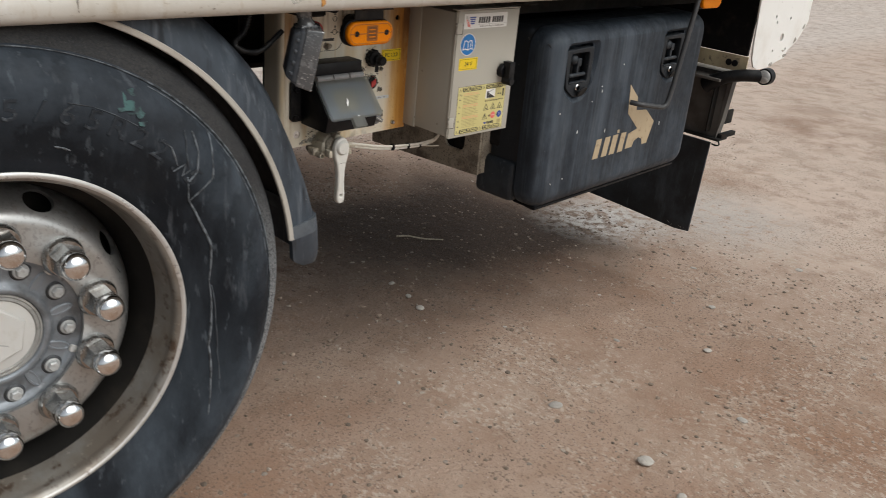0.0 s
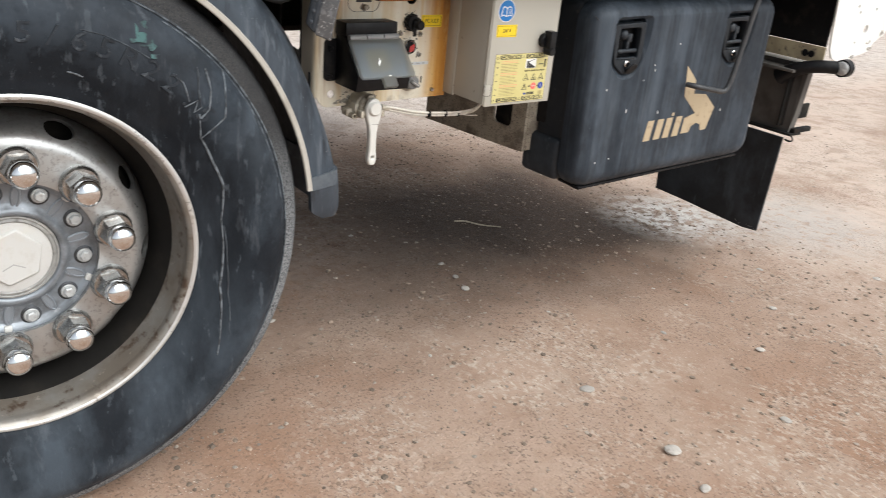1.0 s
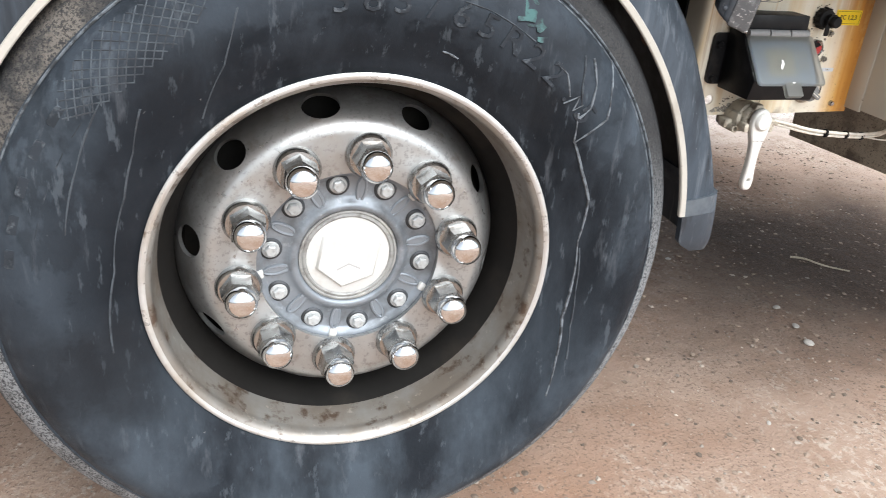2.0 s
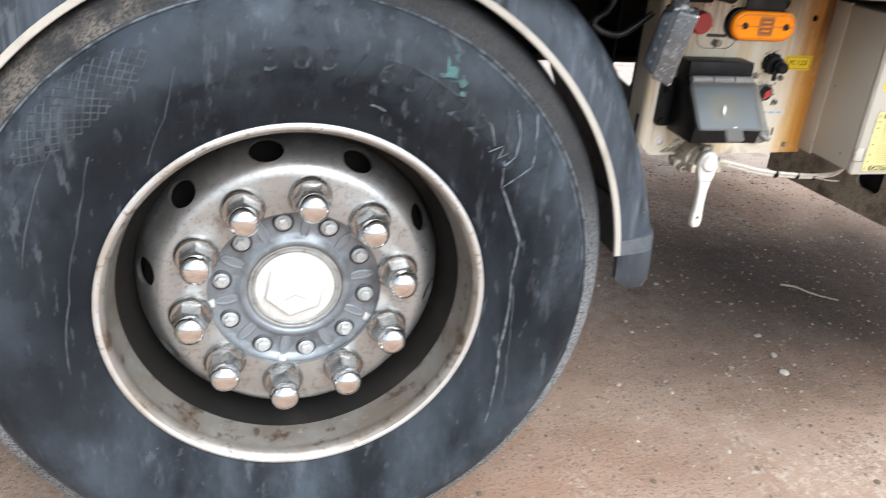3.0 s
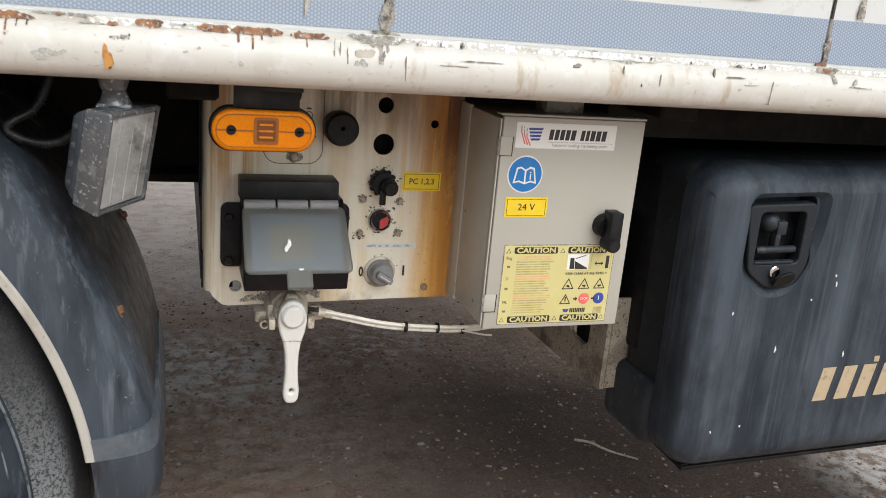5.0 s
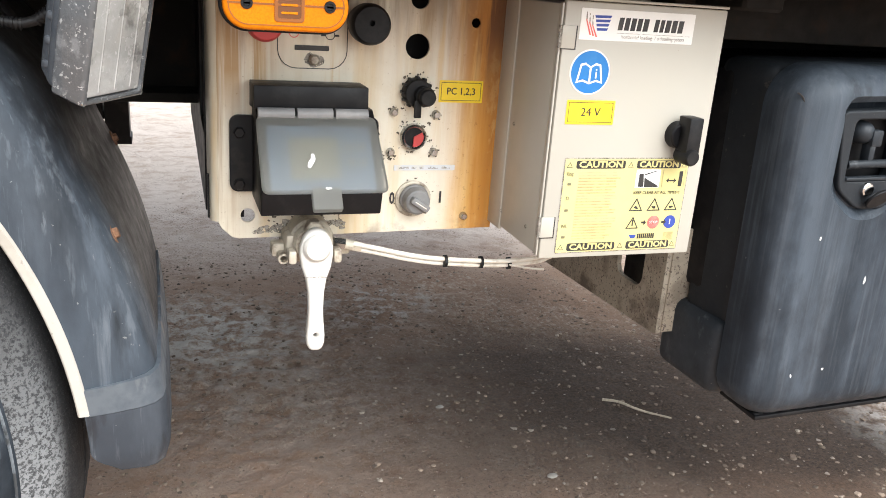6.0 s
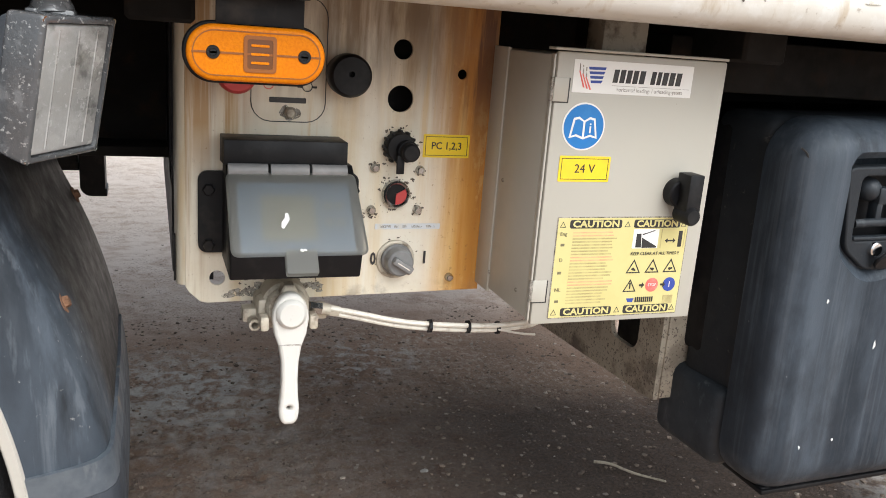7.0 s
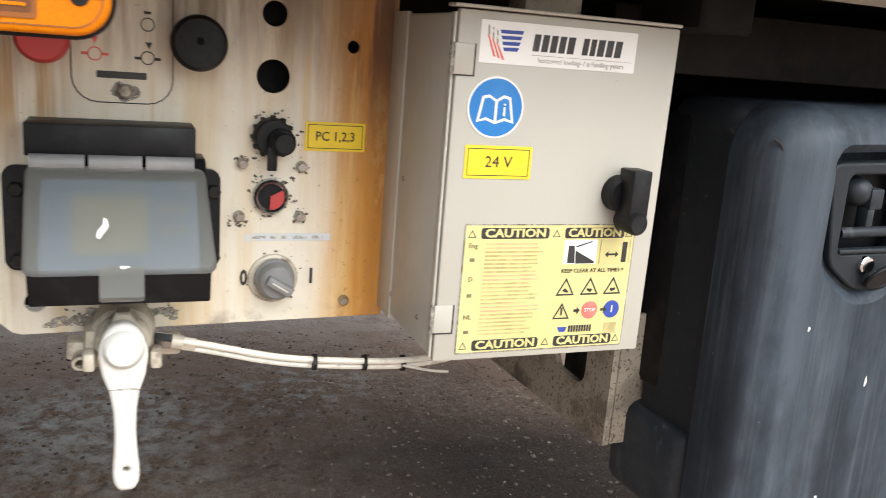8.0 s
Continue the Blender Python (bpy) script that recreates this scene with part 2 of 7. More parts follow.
    "box_shell": surface("box_shell", (0.014, 0.017, 0.021), 0.55, spec=0.3, layers=((8, ONE, (0.018, 0.021, 0.025), 0.48, 0.68, 0.8), (70, ONE, (0.12, 0.105, 0.09), 0.64, 0.72, 0.6)), bumps=((300, 0.0003, ONE),)),
    "foot_plastic": surface("foot_plastic", (0.018, 0.022, 0.027), 0.5, spec=0.3, layers=((9, ONE, (0.036, 0.042, 0.050), 0.46, 0.66, 0.8), (60, (1, 1, 0.4), (0.10, 0.105, 0.11), 0.58, 0.70, 0.5), (110, ONE, (0.30, 0.27, 0.24), 0.68, 0.73, 0.7)), bumps=((160, 0.0004, ONE),)),
    "old_rust": surface("old_rust", (0.13, 0.065, 0.035), 0.85, layers=((90, ONE, (0.25, 0.13, 0.07), 0.5, 0.65, 0.8),), bumps=((200, 0.0008, ONE),)),
    "black_plastic": surface("black_plastic", (0.006, 0.006, 0.007), 0.48, spec=0.22, layers=((30, ONE, (0.026, 0.025, 0.024), 0.5, 0.7, 0.6),)),
    "black_metal": surface("black_metal", (0.008, 0.008, 0.009), 0.5, spec=0.25, layers=((18, ONE, (0.045, 0.038, 0.031), 0.52, 0.7, 0.7),), bumps=((60, 0.0004, ONE),)),
    "dark_steel": surface("dark_steel", (0.013, 0.012, 0.011), 0.85, spec=0.2, layers=(
        (7, ONE, (0.032, 0.027, 0.023), 0.48, 0.7, 0.7), (25, ONE, (0.035, 0.02, 0.012), 0.55, 0.7, 0.6)), bumps=((40, 0.001, ONE),)),
    "dusty_steel": surface("dusty_steel", (0.11, 0.10, 0.09), 0.8, layers=((9, ONE, (0.06, 0.05, 0.045), 0.45, 0.65, 0.8),), bumps=((50, 0.0008, ONE),)),
    "rod_steel": surface("rod_steel", (0.035, 0.036, 0.038), 0.5, layers=((20, ONE, (0.08, 0.075, 0.07), 0.5, 0.7, 0.6),), bumps=((60, 0.0004, ONE),)),
    "old_yellow": surface("old_yellow", (0.42, 0.35, 0.22), 0.6, layers=((9, ONE, (0.2, 0.15, 0.1), 0.45, 0.7, 0.8), (40, ONE, (0.08, 0.06, 0.05), 0.58, 0.68, 0.8))),
    # radial layer: grime on the outer cone, darkened further for its shade
    "rim_silver": surface("rim_silver", (0.45, 0.455, 0.45), 0.38, 0.75, layers=((7, ONE, (0.13, 0.12, 0.11), 0.30, 0.56, 0.8, "r", 0.208, 0.236), 
        (6, ONE, (0.30, 0.28, 0.26), 0.42, 0.68, 0.7), (24, ONE, (0.17, 0.13, 0.10), 0.58, 0.72, 0.7), (90, ONE, (0.12, 0.08, 0.05), 0.66, 0.74, 0.7), (150, ONE, (0.22, 0.215, 0.21), 0.54, 0.62, 0.5)), bumps=((50, 0.0003, ONE), (160, 0.0003, ONE))),
    "rim_flange": surface("rim_flange", (0.56, 0.55, 0.53), 0.34, 0.45, layers=(
        (9, ONE, (0.42, 0.38, 0.33), 0.47, 0.66, 0.85), (34, ONE, (0.13, 0.09, 0.06), 0.60, 0.70, 0.85)), bumps=((70, 0.0004, ONE),)),
    "rim_dark": surface("rim_dark", (0.012, 0.011, 0.010), 0.8, 0.0, spec=0.1, layers=((9, ONE, (0.035, 0.029, 0.023), 0.5, 0.7, 0.6),), bumps=((50, 0.0005, ONE),)),
    "rim_well": surface("rim_well", (0.30, 0.285, 0.26), 0.42, 0.5, layers=(
        (8, ONE, (0.21, 0.175, 0.14), 0.42, 0.62, 0.85), (30, ONE, (0.09, 0.055, 0.035), 0.55, 0.66, 0.9), (70, ONE, (0.5, 0.45, 0.38), 0.62, 0.7, 0.5)), bumps=((70, 0.0005, ONE),)),
    "stain_beige": surface("stain_beige", (0.40, 0.36, 0.28), 0.6, layers=((40, ONE, (0.55, 0.52, 0.45), 0.42, 0.6, 0.9),)),
    "chrome": surface("chrome", (0.80, 0.81, 0.82), 0.10, 1.0, layers=((40, ONE, (0.5, 0.46, 0.4), 0.55, 0.7, 0.5),), rough_var=0.05),
    "nut_steel": surface("nut_steel", (0.42, 0.42, 0.41), 0.22, 0.95, layers=((50, ONE, (0.14, 0.11, 0.09), 0.5, 0.68, 0.7),)),
    "bolt_pale": surface("bolt_pale", (0.46, 0.465, 0.46), 0.45, 0.3, layers=((60, ONE, (0.2, 0.19, 0.17), 0.52, 0.68, 0.7),)),
    "hub_cast": surface("hub_cast", (0.225, 0.245, 0.268), 0.38, 0.35, layers=(
        (14, ONE, (0.10, 0.105, 0.11), 0.45, 0.62, 0.85), (50, ONE, (0.40, 0.41, 0.41), 0.6, 0.7, 0.5)), bumps=((90, 0.0005, ONE),)),
    "hub_dark": surface("hub_dark", (0.06, 0.064, 0.07), 0.5, 0.3, layers=((40, ONE, (0.03, 0.028, 0.026), 0.42, 0.6, 0.8),), bumps=((90, 0.0006, ONE),)),
    "lug_pale": surface("lug_pale", (0.60, 0.59, 0.56), 0.5, layers=((50, ONE, (0.35, 0.31, 0.27), 0.5, 0.7, 0.7),)),
    "ring_grey": surface("ring_grey", (0.27, 0.265, 0.25), 0.45, layers=((40, ONE, (0.12, 0.11, 0.10), 0.48, 0.62, 0.8), (20, ONE, (0.42, 0.40, 0.36), 0.55, 0.66, 0.6))),
    "cap_grey": surface("cap_grey", (0.36, 0.355, 0.34), 0.4),
    "cap_white": surface("cap_white", (0.55, 0.54, 0.515), 0.4, layers=((60, ONE, (0.48, 0.455, 0.41), 0.52, 0.64, 0.5), (25, ONE, (0.55, 0.52, 0.46), 0.56, 0.72, 0.5),)),
    "lever_white": surface("lever_white", (0.64, 0.62, 0.575), 0.36, layers=((22, ONE, (0.55, 0.5, 0.42), 0.54, 0.72, 0.5), (90, ONE, (0.2, 0.15, 0.1), 0.70, 0.75, 0.8))),
    "trim_white": surface("trim_white", (0.46, 0.43, 0.38), 0.45, layers=((16, ONE, (0.33, 0.295, 0.25), 0.50, 0.7, 0.7), (90, ONE, (0.14, 0.11, 0.09), 0.64, 0.72, 0.7))),
    "valve_metal": surface("valve_metal", (0.52, 0.47, 0.38), 0.55, 0.2, layers=((40, ONE, (0.14, 0.10, 0.07), 0.48, 0.64, 0.85),), bumps=((120, 0.0006, ONE),)),
    "amber": surface("amber", (0.64, 0.195, 0.002), 0.35, spec=0.12, layers=((420, ONE, (0.50, 0.125, 0.002), 0.46, 0.58, 0.45), (30, ONE, (0.62, 0.16, 0.003), 0.5, 0.7, 0.5),), bumps=((300, 0.0004, ONE),), rough_var=0.06),
    "amber_window": surface("amber_window", (0.13, 0.042, 0.006), 0.35),
    "amber_dark": surface("amber_dark", (0.24, 0.075, 0.008), 0.35),
    "red_plastic": surface("red_plastic", (0.50, 0.045, 0.045), 0.4, layers=((30, ONE, (0.3, 0.06, 0.05), 0.5, 0.7, 0.6),)),
    "lamp_glass": surface("lamp_glass", (0.085, 0.089, 0.094), 0.20, layers=((10, ONE, (0.055, 0.057, 0.06), 0.46, 0.64, 0.7), (60, ONE, (0.19, 0.195, 0.20), 0.56, 0.66, 0.6), (240, ONE, (0.45, 0.45, 0.44), 0.60, 0.66, 0.7), (130, ONE, (0.42, 0.42, 0.41), 0.65, 0.69, 0.6)), bumps=((40, 0.002, ONE), (150, 0.0008, ONE)), coat=0.6),
    "lamp_lens": surface("lamp_lens", (0.27, 0.27, 0.26), 0.22, layers=((14, (1, 0.4, 1), (0.40, 0.40, 0.39), 0.46, 0.62, 0.85), (30, ONE, (0.07, 0.07, 0.068), 0.55, 0.66, 0.7), (55, (1, 0.3, 1), (0.40, 0.40, 0.39), 0.58, 0.67, 0.7), (160, ONE, (0.45, 0.45, 0.44), 0.62, 0.68, 0.7)), bumps=((60, 0.001, ONE),), coat=0.5),
    "plate_white": surface("plate_white", (0.80, 0.79, 0.76), 0.4, layers=((8, ONE, (0.68, 0.65, 0.60), 0.5, 0.7, 0.6), (60, ONE, (0.3, 0.27, 0.23), 0.66, 0.72, 0.8)), bumps=((30, 0.0006, ONE),)),
    "lamp_body": surface("lamp_body", (0.024, 0.030, 0.039), 0.5, layers=((130, ONE, (0.20, 0.205, 0.21), 0.63, 0.71, 0.6), (12, ONE, (0.075, 0.082, 0.092), 0.5, 0.66, 0.6)), bumps=((70, 0.0015, ONE),)),
    "grey_hinge": surface("grey_hinge", (0.20, 0.20, 0.20), 0.5, layers=((30, ONE, (0.3, 0.29, 0.28), 0.45, 0.7, 0.6),)),
    "clear_lid": surface("clear_lid", (0.42, 0.415, 0.385), 0.33, spec=0.4, through_light=0.85, layers=((7, ONE, (0.47, 0.465, 0.435), 0.35, 0.7, 0.6),), rough_var=0.04),
    "screen_blue": surface("screen_blue", (0.15, 0.25, 0.42), 0.5, layers=((40, ONE, (0.15, 0.18, 0.22), 0.5, 0.7, 0.5),)),
    "screen_green": surface("screen_green", (0.34, 0.34, 0.27), 0.5, layers=((40, ONE, (0.28, 0.3, 0.27), 0.5, 0.7, 0.5),)),
    "sticker_white": surface("sticker_white", (0.78, 0.77, 0.74), 0.4, layers=((12, ONE, (0.66, 0.63, 0.57), 0.5, 0.72, 0.6),)),
    "sticker_yellow": surface("sticker_yellow", (0.84, 0.60, 0.02), 0.38, layers=((20, ONE, (0.7, 0.47, 0.03), 0.52, 0.7, 0.5),)),
    "sticker_pale": surface("sticker_pale", (0.60, 0.53, 0.23), 0.4, layers=((14, ONE, (0.53, 0.45, 0.18), 0.5, 0.7, 0.5),)),
    "ink_black": surface("ink_black", (0.025, 0.023, 0.022), 0.5, layers=((90, ONE, (0.12, 0.1, 0.07), 0.6, 0.7, 0.5),)),
    "ink_grey": surface("ink_grey", (0.16, 0.14, 0.08), 0.5, layers=((90, ONE, (0.3, 0.26, 0.13), 0.5, 0.65, 0.6),)),
    "ink_olive": surface("ink_olive", (0.36, 0.30, 0.13), 0.5, layers=((90, ONE, (0.54, 0.46, 0.20), 0.4, 0.6, 0.8),)),
    "ink_pink": surface("ink_pink", (0.66, 0.33, 0.18), 0.5, layers=((90, ONE, (0.66, 0.47, 0.23), 0.4, 0.6, 0.7),)),
    "ink_red": surface("ink_red", (0.72, 0.13, 0.11), 0.5, layers=((60, ONE, (0.8, 0.35, 0.28), 0.5, 0.7, 0.5),)),
    "ink_blue": surface("ink_blue", (0.03, 0.06, 0.30), 0.45),
    "sign_blue": surface("sign_blue", (0.015, 0.17, 0.48), 0.4, layers=((30, ONE, (0.06, 0.25, 0.54), 0.5, 0.7, 0.5),)),
    "ink_tan": surface("ink_tan", (0.43, 0.335, 0.215), 0.6, layers=((60, ONE, (0.25, 0.18, 0.11), 0.56, 0.68, 0.8),)),
    "faded_strip": surface("faded_strip", (0.60, 0.62, 0.64), 0.5, layers=((60, (1, 1, 0.4), (0.66, 0.6, 0.47), 0.5, 0.65, 0.7),)),
    "rust_patch": surface("rust_patch", (0.30, 0.145, 0.07), 0.85, layers=((70, ONE, (0.12, 0.065, 0.04), 0.44, 0.58, 0.9), (45, ONE, (0.44, 0.31, 0.21), 0.56, 0.66, 0.7), (160, ONE, (0.42, 0.19, 0.075), 0.58, 0.66, 0.6)), bumps=((120, 0.001, ONE),), ragged=(210, 0.38, 0.46)),
    "rust_orange": surface("rust_orange", (0.50, 0.235, 0.055), 0.7, layers=((150, ONE, (0.22, 0.10, 0.04), 0.50, 0.62, 0.8),), bumps=((120, 0.0006, ONE),)),
    "flaked_white": surface("flaked_white", (0.78, 0.765, 0.72), 0.5, layers=((120, ONE, (0.50, 0.46, 0.38), 0.54, 0.64, 0.8),), bumps=((150, 0.0012, ONE),), ragged=(140, 0.44, 0.48)),
    "dull_grey": surface("dull_grey", (0.40, 0.39, 0.355), 0.7, layers=((120, ONE, (0.50, 0.48, 0.43), 0.45, 0.60, 0.8),), ragged=(170, 0.44, 0.56)),
    "bare_grey": surface("bare_grey", (0.36, 0.33, 0.285), 0.7, layers=((120, ONE, (0.17, 0.145, 0.115), 0.42, 0.60, 0.9), (40, ONE, (0.5, 0.46, 0.38), 0.55, 0.66, 0.8)), bumps=((120, 0.0008, ONE),), ragged=(230, 0.40, 0.52)),
    "stone": surface("stone", (0.37, 0.31, 0.255), 0.9, layers=((60, ONE, (0.22, 0.18, 0.15), 0.45, 0.65, 0.7),), bumps=((120, 0.001, ONE),), vary=0.4, island=True),
    "grit": surface("grit", (0.15, 0.12, 0.09), 0.9, layers=((150, ONE, (0.06, 0.045, 0.035), 0.42, 0.58, 0.9),)),
    "clod": surface("clod", (0.105, 0.078, 0.06), 0.95, layers=((60, ONE, (0.06, 0.042, 0.032), 0.45, 0.65, 0.7),), vary=0.5, island=True),
    "lump": surface("lump", (0.17, 0.125, 0.096), 0.95, layers=((60, ONE, (0.10, 0.07, 0.05), 0.45, 0.65, 0.7),), vary=0.3, island=True),
    "brown_stone": surface("brown_stone", (0.25, 0.19, 0.145), 0.95, layers=((60, ONE, (0.13, 0.095, 0.07), 0.45, 0.65, 0.7),), vary=0.55, island=True),
    "pale_stone": surface("pale_stone", (0.42, 0.385, 0.345), 0.9, layers=((60, ONE, (0.27, 0.24, 0.2), 0.45, 0.65, 0.7),), bumps=((120, 0.001, ONE),), vary=0.2),
    "twig": surface("twig", (0.50, 0.43, 0.33), 0.8, layers=((90, ONE, (0.25, 0.2, 0.15), 0.5, 0.7, 0.7),)),
    "tube_white": surface("tube_white", (0.66, 0.62, 0.54), 0.45, layers=((60, ONE, (0.4, 0.33, 0.25), 0.52, 0.68, 0.7),)),
}


def honeycomb_tape():
    """Grey-blue reflective tape: small round cells on a triangular lattice."""
    m = surface("reflective_tape", (0.205, 0.25, 0.32), 0.38, layers=((3, ONE, (0.28, 0.31, 0.36), 0.4, 0.7, 0.7),))
    n, l = m.node_tree.nodes, m.node_tree.links
    b = n["Principled BSDF"]
    old = b.inputs["Base Color"].links[0].from_socket
    place = n.new("ShaderNodeTexCoord").outputs["Object"]
    total = None
    for deg in (0, 60, 120):
        dot, wave = n.new("ShaderNodeVectorMath"), n.new("ShaderNodeMath")
        dot.operation, wave.operation = "DOT_PRODUCT", "COSINE"
        k = 2 * math.pi / 0.0037
        dot.inputs[1].default_value = (k * math.cos(radians(deg)), 0, k * math.sin(radians(deg)))
        l.new(place, dot.inputs[0])
        l.new(dot.outputs["Value"], wave.inputs[0])
        if total is None:
            total = wave.outputs[0]
        else:
            add = n.new("ShaderNodeMath")
            l.new(total, add.inputs[0])
            l.new(wave.outputs[0], add.inputs[1])
            total = add.outputs[0]
    r = n.new("ShaderNodeMapRange")
    l.new(total, r.inputs[0])
    for i, v in enumerate((-0.9, 0.9, 0.0, 0.85)):
        r.inputs[i + 1].default_value = v
    mix = n.new("ShaderNodeMix")
    mix.data_type = "RGBA"
    l.new(r.outputs[0], mix.inputs[0])
    l.new(old, mix.inputs[6])
    mix.inputs[7].default_value = (0.37, 0.425, 0.505, 1)
    l.new(mix.outputs[2], b.inputs["Base Color"])
    return m


MAT["tape"] = honeycomb_tape()


def dirt_ground():
    """Packed brown dirt with fine grit, pale stretches, a few limy spots and a mud strip darkened for the trailer's
    shade.
    """
    m = surface("packed_dirt", (0.328, 0.214, 0.149), 0.92, rough_var=0.07, layers=(
        (0.55, ONE, (0.40, 0.285, 0.215), 0.42, 0.62, 0.8),
        (1.5, ONE, (0.29, 0.162, 0.098), 0.46, 0.62, 0.75), (3.4, (1, 0.5, 1), (0.43, 0.32, 0.245), 0.50, 0.64, 0.6),
        # paler past the trailer's rear end and its far side
        (1.1, ONE, (0.62, 0.495, 0.41), 0.30, 0.50, 0.85, "x", 2.1, 3.4),
        (0.9, ONE, (0.64, 0.56, 0.50), 0.22, 0.42, 0.9, "y", 3.4, 4.1),
        (9, ONE, (0.285, 0.182, 0.122), 0.48, 0.62, 0.45),
        (26, (1, 0.6, 1), (0.50, 0.41, 0.33), 0.51, 0.58, 0.32, "patch", 1.9, 0.49),
        (70, (1, 0.7, 1), (0.54, 0.455, 0.375), 0.53, 0.59, 0.55, "patch", 1.9, 0.46),
        (120, ONE, (0.16, 0.108, 0.078), 0.55, 0.61, 0.75, "patch", 2.3, 0.42),
        (45, (0.5, 1, 1), (0.15, 0.10, 0.07), 0.655, 0.70, 0.5, "patch", 2.6, 0.47),
        (170, ONE, (0.66, 0.59, 0.51), 0.635, 0.68, 0.85, "patch", 3.1, 0.46)),
        bumps=((5, 0.004, ONE), (60, 0.006, ONE), (170, 0.0035, ONE)))
    n, l = m.node_tree.nodes, m.node_tree.links
    b = n["Principled BSDF"]
    colour = b.inputs["Base Color"].links[0].from_socket
    place = n.new("ShaderNodeTexCoord").outputs["Object"]
    # brown mud strip along the wheel tracks, with the trailer's shade painted in
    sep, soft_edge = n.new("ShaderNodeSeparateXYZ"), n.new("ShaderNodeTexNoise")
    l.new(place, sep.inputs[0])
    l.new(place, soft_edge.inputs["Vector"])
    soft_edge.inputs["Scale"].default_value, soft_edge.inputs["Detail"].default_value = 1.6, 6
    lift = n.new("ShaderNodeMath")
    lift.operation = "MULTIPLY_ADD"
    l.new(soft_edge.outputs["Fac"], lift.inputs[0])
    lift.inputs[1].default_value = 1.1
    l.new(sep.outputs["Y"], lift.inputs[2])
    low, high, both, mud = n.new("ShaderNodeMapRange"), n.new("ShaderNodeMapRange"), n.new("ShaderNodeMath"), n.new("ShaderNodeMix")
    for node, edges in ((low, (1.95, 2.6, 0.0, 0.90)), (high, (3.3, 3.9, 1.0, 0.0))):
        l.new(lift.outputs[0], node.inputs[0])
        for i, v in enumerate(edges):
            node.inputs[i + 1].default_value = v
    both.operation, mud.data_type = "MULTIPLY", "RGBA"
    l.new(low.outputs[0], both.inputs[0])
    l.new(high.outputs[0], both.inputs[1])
    grow, end, east, mud_shade = n.new("ShaderNodeMapRange"), n.new("ShaderNodeMapRange"), n.new("ShaderNodeMath"), n.new("ShaderNodeMath")
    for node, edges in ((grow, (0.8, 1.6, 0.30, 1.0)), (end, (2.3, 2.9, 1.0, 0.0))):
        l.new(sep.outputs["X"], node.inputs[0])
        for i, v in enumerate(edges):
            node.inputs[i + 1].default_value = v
    east.operation = mud_shade.operation = "MULTIPLY"
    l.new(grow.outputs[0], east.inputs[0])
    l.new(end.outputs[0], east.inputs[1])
    l.new(east.outputs[0], mud_shade.inputs[0])
    l.new(both.outputs[0], mud_shade.inputs[1])
    l.new(mud_shade.outputs[0], mud.inputs[0])
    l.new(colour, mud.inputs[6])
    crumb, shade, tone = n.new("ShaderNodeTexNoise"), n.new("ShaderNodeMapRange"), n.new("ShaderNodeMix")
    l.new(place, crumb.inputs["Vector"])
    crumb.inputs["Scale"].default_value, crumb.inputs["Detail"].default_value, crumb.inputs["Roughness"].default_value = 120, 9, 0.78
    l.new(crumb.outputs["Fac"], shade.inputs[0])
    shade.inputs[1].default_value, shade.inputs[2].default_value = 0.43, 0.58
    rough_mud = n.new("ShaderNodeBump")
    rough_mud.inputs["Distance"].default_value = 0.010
    l.new(mud_shade.outputs[0], rough_mud.inputs["Strength"])
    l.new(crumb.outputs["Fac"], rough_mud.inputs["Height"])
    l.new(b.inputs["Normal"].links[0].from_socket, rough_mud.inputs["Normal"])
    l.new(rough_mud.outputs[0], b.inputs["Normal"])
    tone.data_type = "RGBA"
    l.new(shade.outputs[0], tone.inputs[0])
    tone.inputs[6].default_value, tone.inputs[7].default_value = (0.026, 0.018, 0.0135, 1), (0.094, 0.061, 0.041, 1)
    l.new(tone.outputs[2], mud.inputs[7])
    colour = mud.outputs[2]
    for (x, y), size, tint, cut, most in (((2.62, 2.02), 0.36, (0.66, 0.64, 0.61), 0.42, 0.75), ((0.70, 3.03), 0.42, (0.62, 0.59, 0.55), 0.43, 0.9), ((1.28, 3.20), 0.30, (0.60, 0.58, 0.55), 0.48, 0.7),
                                    ((3.1, 1.75), 0.55, (0.52, 0.49, 0.455), 0.36, 0.6), ((0.85, 2.45), 0.7, (0.31, 0.255, 0.215), 0.38, 0.38), ((0.75, 2.75), 0.6, (0.55, 0.53, 0.51), 0.50, 0.30)):
        away, nz = n.new("ShaderNodeVectorMath"), n.new("ShaderNodeTexNoise")
        away.operation = "DISTANCE"
        away.inputs[1].default_value = (x, y, 0)
        l.new(place, away.inputs[0])
        nz.inputs["Scale"].default_value, nz.inputs["Detail"].default_value, nz.inputs["Roughness"].default_value = 20, 9, 0.68
        l.new(place, nz.inputs["Vector"])
        r1, r2, mul, mix = n.new("ShaderNodeMapRange"), n.new("ShaderNodeMapRange"), n.new("ShaderNodeMath"), n.new("ShaderNodeMix")
        l.new(away.outputs["Value"], r1.inputs[0])
        l.new(nz.outputs["Fac"], r2.inputs[0])
        for i, v in enumerate((size * 0.3, size, 1.0, 0.0)):
            r1.inputs[i + 1].default_value = v
        for i, v in enumerate((cut, cut + 0.14, 0.0, most)):
            r2.inputs[i + 1].default_value = v
        mul.operation, mix.data_type = "MULTIPLY", "RGBA"
        l.new(r1.outputs[0], mul.inputs[0])
        l.new(r2.outputs[0], mul.inputs[1])
        l.new(mul.outputs[0], mix.inputs[0])
        l.new(colour, mix.inputs[6])
        mix.inputs[7].default_value = (*tint, 1)
        colour = mix.outputs[2]
